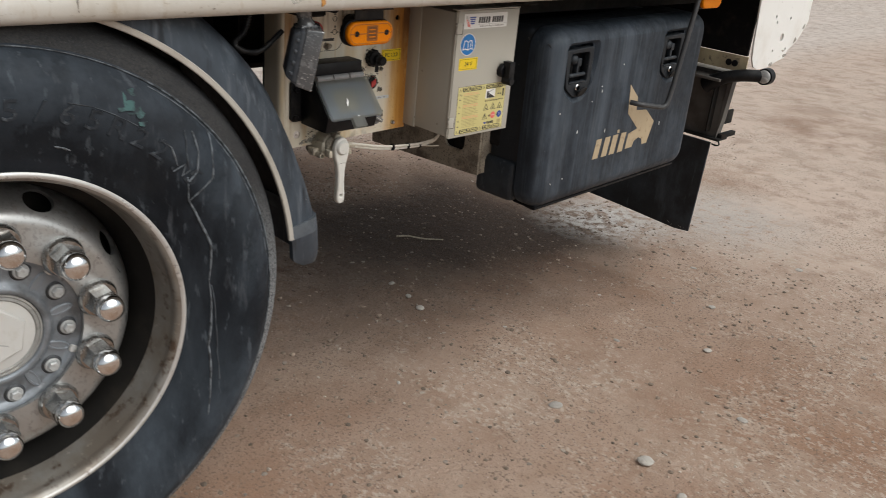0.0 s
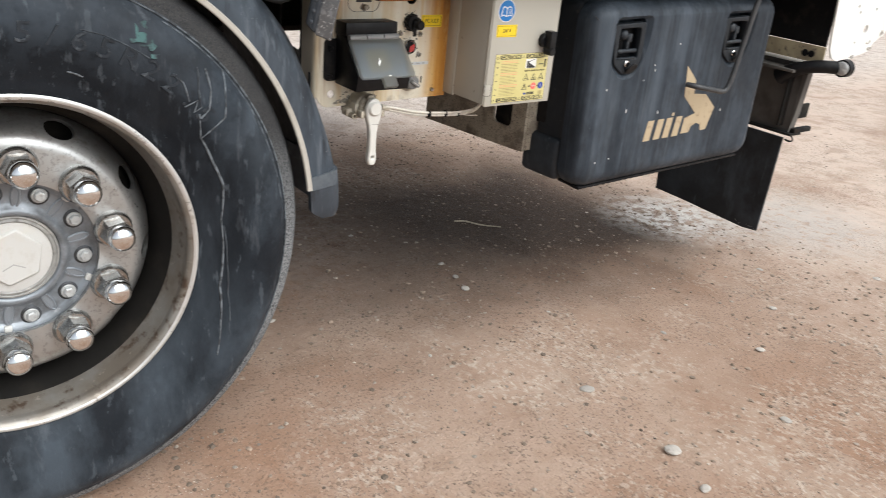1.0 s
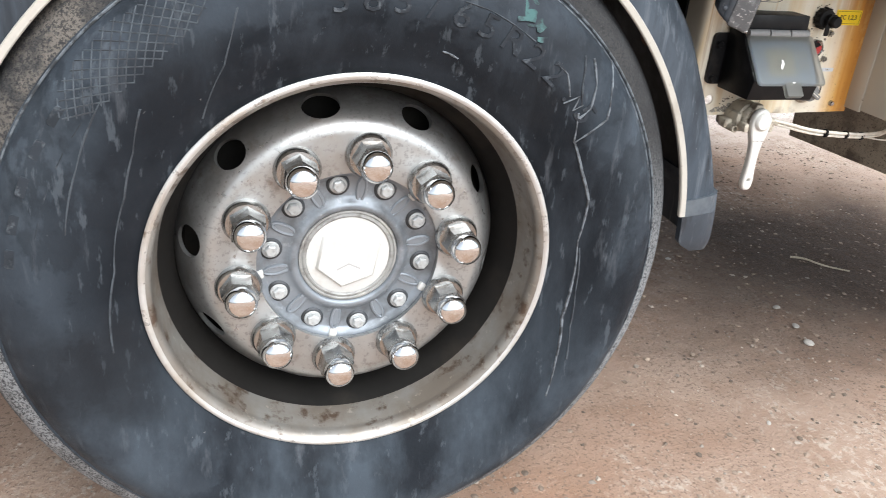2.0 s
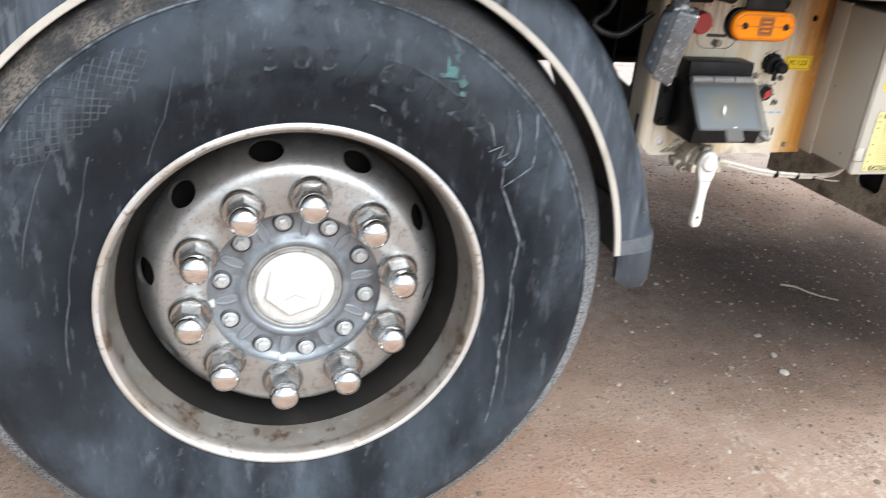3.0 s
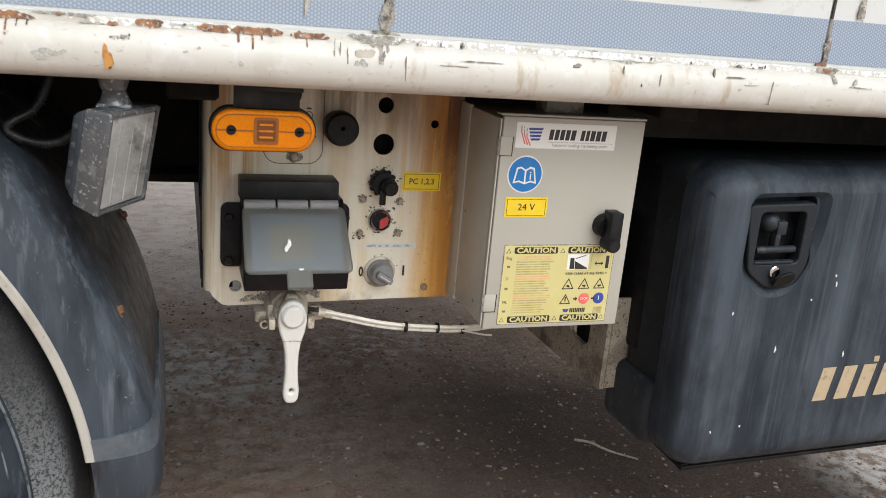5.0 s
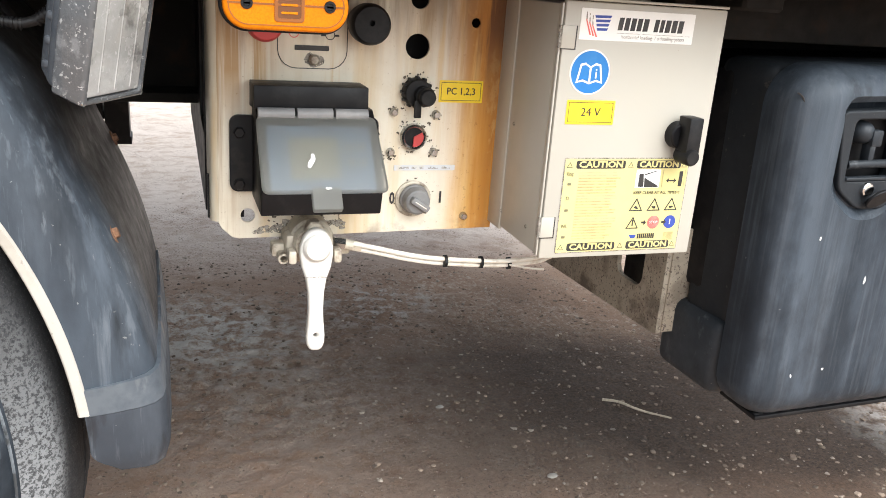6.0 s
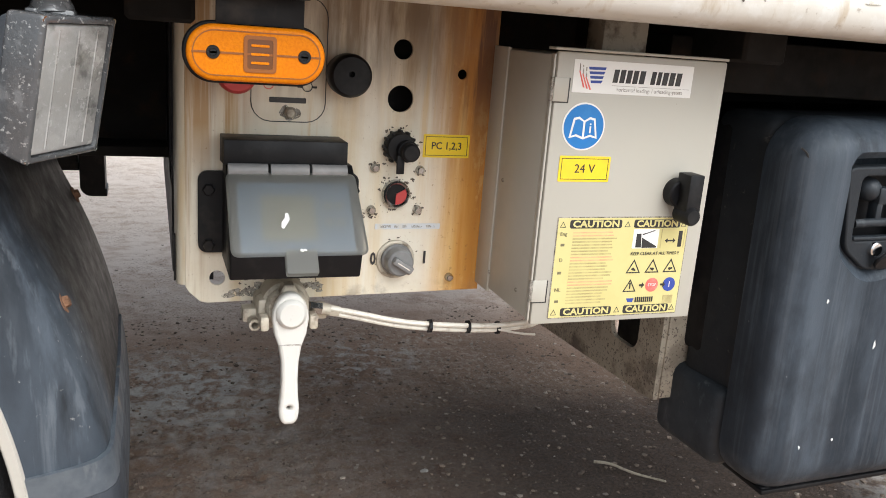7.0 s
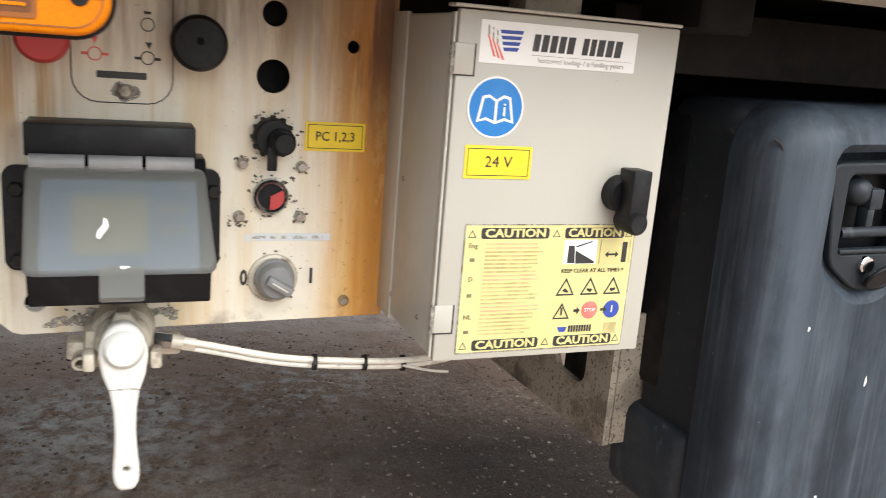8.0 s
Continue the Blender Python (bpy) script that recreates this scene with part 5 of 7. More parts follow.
# ---- valve panel ----
def build_panel():
    panel = thing("valve_panel", (0.84, 1.64, 0.88), "cream painted steel valve panel with rust streaks and switches", "control panel")
    outline = [(0.676, 1.092), (0.676, 0.742), (0.680, 0.735), (0.692, 0.7235), (0.70, 0.7215), (1.036, 0.727), (1.036, 1.092)]
    holes = [ring(0.918, 1.021, 0.0115), ring(0.918, 0.9645, 0.0155), ring(0.993, 0.9965, 0.006, 16), ring(0.711, 0.7515, 0.0088, 18), ring(0.785, 0.738, 0.012, 16)]
    part("plate", flat([outline] + holes, 1.64, 0.004, 0.0006), "rusty_cream", panel, "cream sheet with orange rust runs")
    bend = bmesh.new()
    prof = [(0.676, 1.6402), (0.672, 1.6412), (0.6685, 1.6445), (0.6665, 1.650), (0.666, 1.658), (0.666, 1.70), (0.669, 1.70), (0.669, 1.658), (0.672, 1.648), (0.676, 1.644)]
    lo = [bend.verts.new((x, y, 0.744)) for x, y in prof]
    hi = [bend.verts.new((x, y, 1.092)) for x, y in prof]
    for k in range(len(prof)):
        bend.faces.new((lo[k], lo[(k + 1) % len(prof)], hi[(k + 1) % len(prof)], hi[k]))
    bend.faces.new(lo)
    bend.faces.new(hi[::-1])
    part("side_flange", bend, "cream_paint", panel, smooth=50)
    slot = [(1.705, 0.850), (1.712, 0.838), (1.795, 0.846), (1.802, 0.856), (1.802, 1.02), (1.795, 1.03), (1.712, 1.03), (1.705, 1.02)]
    part("gusset", flat([[(1.701, 0.742), (2.16, 0.790), (2.17, 0.80), (2.17, 1.092), (1.701, 1.092)], slot], 0, 0.005, 0.0008,
                        facing((0.669, 0, 0), (0, 1, 0), (0, 0, 1))), "black_metal", panel, "dark steel side gusset with a slot")
    # black sheets added behind the holes so that they stay dark
    part("backing", box(0.70, 1.03, 1.70, 1.72, 0.93, 1.09), "black_metal", panel, "black sheet added behind the holes to keep them dark")
    part("backing", box(0.664, 0.708, 1.655, 1.662, 0.745, 0.80), "black_metal", panel)
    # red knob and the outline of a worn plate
    part("red_knob", lathe([(0, 1.596), (0.0175, 1.596), (0.0205, 1.600), (0.021, 1.612), (0.014, 1.615), (0.013, 1.6395)], 0.727, 0.986, 32), "red_plastic", panel, "dull red push-pull knob")
    part("red_knob", lathe([(0, 1.600), (0.012, 1.600), (0.014, 1.602), (0.015, 1.6395)], 0.778, 1.035, 24), "black_plastic", panel, "black push-pull knob")
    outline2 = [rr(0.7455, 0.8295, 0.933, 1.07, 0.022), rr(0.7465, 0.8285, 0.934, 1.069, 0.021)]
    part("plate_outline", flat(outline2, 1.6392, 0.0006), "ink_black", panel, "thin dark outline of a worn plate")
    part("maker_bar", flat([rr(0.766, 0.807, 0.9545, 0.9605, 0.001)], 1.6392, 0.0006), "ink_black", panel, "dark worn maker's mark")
    for x, z, m in ((0.757, 0.9745, "ink_red"), (0.773, 0.9745, "ink_red"), (0.80, 0.973, "ink_black"), (0.816, 0.973, "ink_black"), (0.808, 1.012, "ink_black"), (0.76, 1.012, "ink_red")):
        part("symbol", flat([rr(x - 0.003, x + 0.003, z - 0.0012, z + 0.0012, 0.0005)], 1.6392, 0.0006), m, panel)
    for x, z, m in ((0.765, 0.9745, "ink_red"), (0.808, 0.9735, "ink_black"), (0.808, 1.002, "ink_black")):
        part("symbol", flat([ring(x, z, 0.006, 20), ring(x, z, 0.005, 20)], 1.6392, 0.0006), m, panel)
    for x, z in ((0.809, 0.983), (0.765, 0.985)):
        part("symbol", flat([[(x - 0.003, z + 0.004), (x, z - 0.002), (x + 0.003, z + 0.004)]], 1.6392, 0.0006), "ink_red" if x < 0.8 else "ink_black", panel)
    part("grime", flat([blotch(0.789, 0.9435, 0.022, 0.018, 7, 16, 0.3)], 1.6394, 0.0005), "bare_grey", panel)
    part("plate_bolt", lathe([(0, 1.631), (0.0045, 1.631), (0.0065, 1.633), (0.007, 1.6395)], 0.789, 0.944, 6), "valve_metal", panel)
    # black rubber plug
    part("rubber_plug", cut(lathe([(0, 1.598), (0.0205, 1.598), (0.0232, 1.6015), (0.024, 1.608), (0.0235, 1.625), (0.021, 1.630), (0.021, 1.6395), (0, 1.6395)], 0.849, 0.990, 48),
                            pin(0.849, 0.992, 1.58, 1.612, 0.0034, 14)), "black_plastic", panel, "round black rubber plug with a centre hole")
    # connector with cap
    grime = [(0.918, 0.909, 0.05, 0.05), (0.918, 0.852, 0.044, 0.044), (0.924, 0.7705, 0.05, 0.052), (0.891, 0.883, 0.016, 0.014), (0.947, 0.881, 0.016, 0.016), (0.889, 0.832, 0.025, 0.022),
             (0.947, 0.832, 0.014, 0.018), (0.884, 0.824, 0.012, 0.01), (0.935, 0.868, 0.01, 0.008), (0.905, 0.868, 0.012, 0.008), (0.94, 0.85, 0.008, 0.012), (0.755, 0.746, 0.036, 0.022), (0.768, 0.734, 0.03, 0.018), (0.812, 0.746, 0.032, 0.018), (0.742, 0.738, 0.02, 0.016)]
    rnd = random.Random(31)
    for i, (x, z, w, h) in enumerate(grime):
        specks = []
        for k in range(22 if w > 0.03 else 8):
            t, d = rnd.uniform(0, 6.3), max(0.55, rnd.gauss(0.85, 0.16))
            size = rnd.uniform(0.0008, 0.0028)
            specks.append((x + 0.5 * w * d * math.cos(t), z + 0.5 * h * d * math.sin(t), size))
        bm = bmesh.new()
        for k, (sx, sz, size) in enumerate(specks):
            me = flat([blotch(sx, sz, size * rnd.uniform(0.7, 1.6), size, 400 + 20 * i + k, 14, 0.5)], 1.6394 - 0.00003 * k, 0.0005)
            bm.from_mesh(me)
            bpy.data.meshes.remove(me)
        part("grime", bm, "grit", panel, "gritty dirt round the fitting")
    conn = part("connector", lathe([(0, 1.624), (0.016, 1.624), (0.0175, 1.626), (0.018, 1.6395)], 0.918, 0.909, 32), "black_plastic", panel, "black round socket with a dust cap")
    part("socket_cap", lathe([(0, 1.602), (0.0085, 1.602), (0.0105, 1.604), (0.011, 1.613), (0.0125, 1.614), (0.0125, 1.624)], 0.924, 0.9065, 28), "black_plastic", conn)
    part("cap_strap", box(0.9105, 0.9195, 1.613, 1.617, 0.880, 0.902, 0.001), "black_plastic", conn)
    for k in range(12):
        w = radians(30 * k)
        x, z = 0.918 + 0.0185 * math.cos(w), 0.909 + 0.0185 * math.sin(w)
        part("knurl", box(x - 0.0018, x + 0.0018, 1.628, 1.639, z - 0.0018, z + 0.0018, 0.0004, 1), "black_plastic", conn)
    # round switch, half black and half red
    button = part("switch_bezel", lathe([(0.0125, 1.632), (0.0145, 1.630), (0.0165, 1.632), (0.017, 1.6395)], 0.918, 0.852, 36), "nut_steel", panel, "worn metal switch bezel")
    part("switch_face", lathe([(0, 1.6345), (0.0128, 1.6345), (0.0128, 1.6395)], 0.918, 0.852, 28), "black_plastic", button)
    half = [(0.0118 * math.cos(radians(w)), 0.0118 * math.sin(radians(w))) for w in range(-100, 46, 15)]
    part("red_half", flat([[(0.919 + x, 0.8515 + z) for x, z in half] + [(0.9175, 0.8525)]], 1.6325, 0.002), "red_plastic", button, "red half")
    # labels
    lab = part("label", flat([rr(0.9495, 1.0085, 0.8965, 0.9245, 0.001)], 1.639, 0.0008), "sticker_yellow", panel, "yellow label")
    part("label_border", flat([rr(0.952, 1.006, 0.899, 0.922, 0.0005), rr(0.9526, 1.0054, 0.8996, 0.9214, 0.0004)], 1.6386, 0.0004), "ink_black", lab)
    part("label_text", words("PC 1,2,3", 0.979, 0.9105, 1.6385, 0.0125, 0.92, None, 0.0003, 0.0, 0.0001), "ink_black", lab)
    strip = part("label_strip", flat([rr(0.895, 0.978, 0.8075, 0.8145, 0.001)], 1.639, 0.0006), "faded_strip", panel, "faded pale label strip")
    for x0, x1 in ((0.901, 0.915), (0.919, 0.935), (0.941, 0.955), (0.960, 0.971)):
        part("faded_text", flat([rr(x0, x1, 0.8095, 0.8125, 0.0006)], 1.6388, 0.0004), "dull_grey", strip, "unreadable faded writing")
    part("zero_mark", words("0", 0.8945, 0.770, 1.6388, 0.0215, 0.66, None, 0.0006, 0.0, 0.0006), "ink_black", panel)
    part("one_mark", words("1", 0.9605, 0.7705, 1.6388, 0.0215, 0.85, None, 0.0006, 0.0, 0.0006), "ink_black", panel)
    # rotary switch
    knob = part("rotary_switch", lathe([(0, 1.616), (0.014, 1.616), (0.0162, 1.618), (0.0175, 1.632), (0.0195, 1.634), (0.0195, 1.6395)], 0.924, 0.770, 36), "grey_hinge", panel, "grey rotary switch")
    part("switch_ring", lathe([(0.019, 1.6375), (0.0215, 1.6365), (0.024, 1.6375), (0.0245, 1.6397)], 0.923, 0.7695, 32), "valve_metal", knob, "worn pale mounting ring")
    ridge = box(-0.0135, 0.0135, 1.607, 1.620, -0.0045, 0.0045, 0.002, 2)
    bmesh.ops.rotate(ridge, verts=ridge.verts, cent=(0, 0, 0), matrix=Matrix.Rotation(radians(32), 3, "Y"))
    bmesh.ops.translate(ridge, verts=ridge.verts, vec=(0.925, 0, 0.769))
    part("switch_grip", ridge, "grey_hinge", knob)
    part("switch_line", flat([[(-0.009, -0.0006), (0.009, -0.0006), (0.009, 0.0006), (-0.009, 0.0006)]], 0, 0.0008,
                             frame_=facing((0.925, 1.6062, 0.769), (math.cos(radians(-32)), 0, math.sin(radians(-32))), (-math.sin(radians(-32)), 0, math.cos(radians(-32))))), "tube_white", knob)
    for x, z in ((0.891, 0.883), (0.947, 0.881), (0.889, 0.832), (0.947, 0.832), (0.995, 0.7445)):
        part("screw", lathe([(0, 1.6325), (0.0035, 1.6325), (0.0052, 1.635), (0.0056, 1.6395)], x, z, 14), "nut_steel", panel)
    for i, (x, z, w, h) in enumerate(((0.76, 0.735, 0.03, 0.02), (0.80, 0.742, 0.025, 0.016), (0.73, 0.732, 0.02, 0.012), (0.825, 0.738, 0.02, 0.012))):
        part("grime", flat([blotch(x, z, w, h, 80 + i, 22, 0.5)], 1.6391 - 0.00004 * i, 0.0006), "bare_grey", panel, "dirt and lost paint")


build_panel()


# ---- display unit ----
def build_display():
    unit = thing("display_unit", (0.785, 1.64, 0.78), "black box with a frosted hinged lid over a small display", "display")
    part("mounting_plate", flat([rr(0.6895, 0.871, 0.784, 0.877, 0.010), ring(0.7005, 0.794, 0.003, 10), ring(0.7005, 0.857, 0.003, 10)], 1.632, 0.008, 0.001), "black_metal", unit)
    for x, z in ((0.7005, 0.794), (0.7005, 0.857), (0.8645, 0.794), (0.8645, 0.857)):
        part("bolt", lathe([(0, 1.6255), (0.0055, 1.6255), (0.0068, 1.627), (0.0068, 1.632)], x, z, 6), "black_metal", unit)
    part("housing", prism([(1.632, 0.779), (1.632, 0.892), (1.600, 0.892), (1.592, 0.886), (1.532, 0.815), (1.541, 0.779)], 0.7155, 0.8545, 0.002), "black_plastic", unit, "black plastic housing", smooth=25)
    part("hood", prism([(1.632, 0.889), (1.632, 0.9195), (1.586, 0.9195), (1.584, 0.893)], 0.7125, 0.845, 0.0012), "black_plastic", unit)
    for x0, x1 in ((0.7165, 0.7575), (0.7605, 0.8015), (0.8045, 0.843)):
        bm = tube([(x0, 1.580, 0.8885), (x1, 1.580, 0.8885)], 0.0072, 14, 0)
        part("hinge_barrel", bm, "grey_hinge", unit, smooth=40)
    v = Vector((0, 0.060, 0.073)).normalized()
    fr = facing((0.785, 1.5145, 0.8135), (1, 0, 0), v)
    wide = rounded([(-0.0705, 0.0), (0.0725, 0.0), (0.067, 0.0965), (-0.0715, 0.0965)], 0.009, 5)
    lid = part("lid", flat([wide], 0, 0.0075, 0.0032, fr), "clear_lid", unit, "frosted grey translucent lid", smooth=50)
    lid.visible_shadow = False
    part("lid_tab", flat([rr(-0.0165, 0.0165, -0.021, 0.006, 0.002)], 0, 0.009, 0.001, fr), "clear_lid", lid, "lid tab").visible_shadow = False
    fr2 = facing(Vector((0.785, 1.5145, 0.8135)) - Vector((0, -v.z, v.y)) * 0.0112, (1, 0, 0), v)
    inner = part("display_face", flat([rr(-0.060, 0.060, 0.008, 0.088, 0.003)], 0, 0.003, 0, fr2), "screen_blue", unit, "blue-grey display face")
    part("screen", flat([rr(-0.036, 0.020, 0.020, 0.072, 0.002)], 0, 0.0045, 0, fr2 @ Matrix.Translation((0, 0, 0.002))), "screen_green", inner, "pale grey-green screen")
    for dx, dz in ((0.034, 0.06), (0.047, 0.06), (0.034, 0.04), (0.047, 0.04)):
        part("key_button", flat([ring(dx, dz, 0.0045, 16)], 0, 0.004, 0.0005, fr2 @ Matrix.Translation((0, 0, 0.003))), "screen_green", inner)
    part("paint_fleck", flat([[(-0.0185, 0.0305), (-0.016, 0.029), (-0.0125, 0.0345), (-0.009, 0.040), (-0.0105, 0.047), (-0.0135, 0.0475), (-0.014, 0.0415), (-0.018, 0.0365)]],
                             0, 0.0008, frame_=fr @ Matrix.Translation((0, 0, 0.0006))), "sticker_white", lid, "white paint fleck")
    part("paint_fleck", flat([blotch(0.002, 0.0045, 0.006, 0.003, 4)], 0, 0.0006, frame_=fr @ Matrix.Translation((0, 0, 0.0006))), "sticker_white", lid, "white paint fleck")


build_display()


# ---- hand valve with lever ----
def build_valve():
    valve = thing("lever_valve", (0.785, 1.62, 0.74), "cream valve body with a long white hanging lever", "valve")
    body = box(0.752, 0.812, 1.600, 1.665, 0.700, 0.737, 0.006)
    lathe([(0, 1.588), (0.022, 1.588), (0.0245, 1.592), (0.0245, 1.602), (0.028, 1.606), (0.028, 1.640), (0, 1.640)], 0.785, 0.727, 32, bm=body)
    box(0.737, 0.835, 1.612, 1.634, 0.705, 0.722, 0.003, bm=body)
    part("valve_body", body, "valve_metal", valve, "dirty cream cast valve body", smooth=35)
    for x, z in ((0.749, 0.708), (0.811, 0.712)):
        part("port", cut(pin(x, z, 1.594, 1.63, 0.0068), pin(x, z, 1.58, 1.615, 0.0042, 14)), "valve_metal", valve)
    part("nut", lathe([(0, 1.583), (0.009, 1.583), (0.011, 1.585), (0.011, 1.6)], 0.785, 0.748, 6), "valve_metal", valve)
    left = [(-0.0245, 0.732), (-0.0255, 0.722), (-0.0225, 0.705), (-0.016, 0.690), (-0.0125, 0.672), (-0.0115, 0.650), (-0.0125, 0.632), (-0.0145, 0.614), (-0.0142, 0.607), (-0.0128, 0.601), (-0.0098, 0.5967), (-0.0055, 0.5944)]
    pts = [(0.0235 * math.cos(radians(w)), 0.730 + 0.0235 * math.sin(radians(w))) for w in range(10, 171, 20)]
    outline = [(0.785 + 0.8 * x + 0.001 * (0.73 - z) / 0.14, z) for x, z in pts + left + [(-x, z) for x, z in left[::-1]]]
    lever = part("lever", flat([outline, ring(0.7858, 0.6145, 0.003, 14)], 1.567, 0.015, 0.004), "lever_white", valve, "long white lever handle", smooth=60)
    part("lever_joint", flat([blotch(0.786, 0.693, 0.026, 0.0016, 5)], 1.5666, 0.0006), "bare_grey", lever)
    part("lever_boss", lathe([(0, 1.561), (0.013, 1.561), (0.0165, 1.564), (0.0175, 1.568)], 0.785, 0.730, 32), "lever_white", lever)
    for dx in (-0.028, 0.027):
        part("boss_ear", box(0.785 + dx - 0.005, 0.785 + dx + 0.005, 1.572, 1.592, 0.708, 0.725, 0.003), "valve_metal", valve)


build_valve()


def build_air_line():
    line = thing("air_line", (0.93, 1.58, 0.70), "pair of dirty white air lines tied with black cable ties", "hose")
    for dz, dy in ((0.0035, 0.0), (-0.0035, 0.004)):
        part("air_tube", tube([(0.818, 1.603 + dy, 0.722 + dz), (0.86, 1.598 + dy, 0.715 + dz), (0.92, 1.592 + dy, 0.701 + dz), (0.98, 1.588 + dy, 0.6955 + dz), (1.05, 1.584 + dy, 0.692 + dz), (1.12, 1.59 + dy, 0.698 + dz), (1.16, 1.63, 0.738)], 0.0032, 8, 2), "tube_white", line)
    part("fitting", tube([(0.812, 1.604, 0.724), (0.826, 1.6035, 0.722)], 0.0078, 6, 0), "nut_steel", line)
    part("fitting", tube([(0.826, 1.6035, 0.722), (0.836, 1.603, 0.720)], 0.0070, 10, 0), "valve_metal", line)
    part("fitting", tube([(0.836, 1.603, 0.720), (0.847, 1.602, 0.718)], 0.0065, 6, 0), "valve_metal", line)
    for x in (0.955, 1.005, 1.045):
        part("cable_tie", tube([(x, 1.590, 0.7005 - 0.075 * (x - 0.93)), (x + 0.0035, 1.590, 0.7003 - 0.075 * (x - 0.93))], 0.0085, 8, 0), "black_plastic", line)
    part("tie_end", tube([(1.045, 1.583, 0.692), (1.07, 1.57, 0.690), (1.085, 1.56, 0.692)], 0.0015, 5), "tube_white", line)


build_air_line()


# ---- control box ----
def build_control_box():
    cb = thing("control_box", (1.135, 1.57, 0.738), "grey-beige steel control box with stickers and a black latch", "control box")
    part("body", box(1.0335, 1.243, 1.4935, 1.648, 0.740, 1.031, 0.003), "box_grey", cb)
    part("rear_flange", box(1.0315, 1.036, 1.60, 1.65, 0.737, 1.033, 0.001), "box_grey", cb)
    part("hanger", box(1.13, 1.19, 1.56, 1.60, 1.031, 1.095, 0.004), "valve_metal", cb, "rusty hanger plate")
    door = part("door", box(1.0375, 1.2475, 1.484, 1.4925, 0.7350, 1.0345, 0.0022), "box_grey", cb, "flat door with rounded edges")
    part("door_gap", box(1.0340, 1.0365, 1.486, 1.4935, 0.739, 1.0315, 0.0008), "box_grey", cb)
    part("rain_edge", box(1.033, 1.248, 1.4825, 1.50, 1.0355, 1.0385, 0.001), "box_grey", cb)
    for z in (0.9955, 0.7745):
        part("hinge", box(1.0355, 1.0525, 1.4828, 1.4855, z - 0.0125, z + 0.0125, 0.0008), "box_grey", cb)
        part("hinge_pin", tube([(1.0345, 1.4855, z - 0.0125), (1.0345, 1.4855, z + 0.0125)], 0.0025, 8, 0), "bare_grey", cb)
        part("hinge_gap", box(1.0525, 1.0537, 1.4830, 1.485, z - 0.0135, z + 0.0125), "ink_black", cb)
        part("hinge_gap", box(1.0355, 1.0525, 1.4832, 1.485, z - 0.0135, z - 0.0125), "ink_black", cb)
    for y, z in ((1.52, 0.765), (1.60, 0.762), (1.61, 0.95), (1.585, 0.88)):
        part("rivet", lathe([(0, -0.0012), (0.002, -0.0008), (0.0026, 0.0006)], 0, 0, 10), "bare_grey", cb, at=(1.0327, y, z)).rotation_euler = (0, 0, radians(-90))
    # latch
    latch = part("latch", lathe([(0, 1.470), (0.0135, 1.470), (0.0155, 1.472), (0.0165, 1.484)], 1.203, 0.888, 32), "black_plastic", cb, "black rotary latch")
    part("latch_grip", box(1.198, 1.2165, 1.452, 1.476, 0.868, 0.9125, 0.0015), "black_plastic", latch)
    part("latch_foot", lathe([(0, 1.448), (0.008, 1.448), (0.0102, 1.451), (0.0105, 1.474), (0, 1.476)], 1.2065, 0.866, 24), "black_plastic", latch)
    # white sticker
    y = 1.4833
    st = part("maker_sticker", flat([rr(1.0565, 1.2035, 0.9935, 1.0275, 0.001)], y, 0.0006), "sticker_white", door, "white sticker with blue bars, red strokes and dark writing")
    for i in range(4):
        z = 1.0205 - i * 0.0046
        part("blue_bar", flat([[(1.0735 + 0.0012 * i, z), (1.0945 - 0.001 * i, z + 0.0004), (1.0935 - 0.0012 * i, z - 0.0025), (1.0745 + 0.0012 * i, z - 0.0028)]], y - 0.0003, 0.0004), "ink_blue", st)
    for i in range(3):
        x = 1.0625 + 0.004 * i
        part("red_stroke", flat([[(x, 1.016 - 0.003 * i), (x + 0.0014, 1.016 - 0.003 * i), (x + 0.0085, 0.999 - 0.001 * i), (x + 0.0065, 0.999 - 0.001 * i)]], y - 0.0003, 0.0004), "ink_red", st)
        part("red_stroke", flat([[(x, 1.024 - 0.002 * i), (x + 0.001, 1.024 - 0.002 * i), (x + 0.002, 1.016 - 0.003 * i), (x + 0.0005, 1.016 - 0.003 * i)]], y - 0.0003, 0.0004), "bare_grey", st)
    for i, (x0, x1) in enumerate(((1.1035, 1.1095), (1.1115, 1.1175), (1.1195, 1.1255), (1.1275, 1.1335), (1.1355, 1.142), (1.150, 1.1555), (1.1575, 1.1625), (1.1645, 1.171), (1.173, 1.1795), (1.1815, 1.188))):
        part("dark_bar", flat([[(x0, 1.0055), (x1, 1.0057), (x1 + 0.0015, 1.0195), (x0 + 0.0015, 1.0193)]], y - 0.0003, 0.0004), "ink_black", st)
    part("thin_line", flat([rr(1.1035, 1.200, 1.0022, 1.0026, 0.0001)], y - 0.0003, 0.0004), "bare_grey", st)
    part("tagline", words("horizontal loading- / unloadingsystem", 1.151, 0.9985, y - 0.0002, 0.0060, 0.92, None, 0.0002), "bare_grey", st)
    # blue instruction sign
    sign = part("blue_sign", flat([ring(1.0755, 0.958, 0.0255, 40)], y, 0.0006), "sticker_white", door, "round blue read-the-manual sign")
    part("blue_disc", flat([ring(1.0755, 0.958, 0.0238, 40)], y - 0.0003, 0.0004), "sign_blue", sign)
    book = [(1.0585, 0.9455), (1.0625, 0.967), (1.069, 0.9685), (1.0755, 0.9645), (1.082, 0.9685), (1.0885, 0.967), (1.0925, 0.9455), (1.084, 0.9475), (1.0755, 0.9445), (1.067, 0.9475)]
    part("book_outline", flat([book], y - 0.0006, 0.0004), "sticker_white", sign)
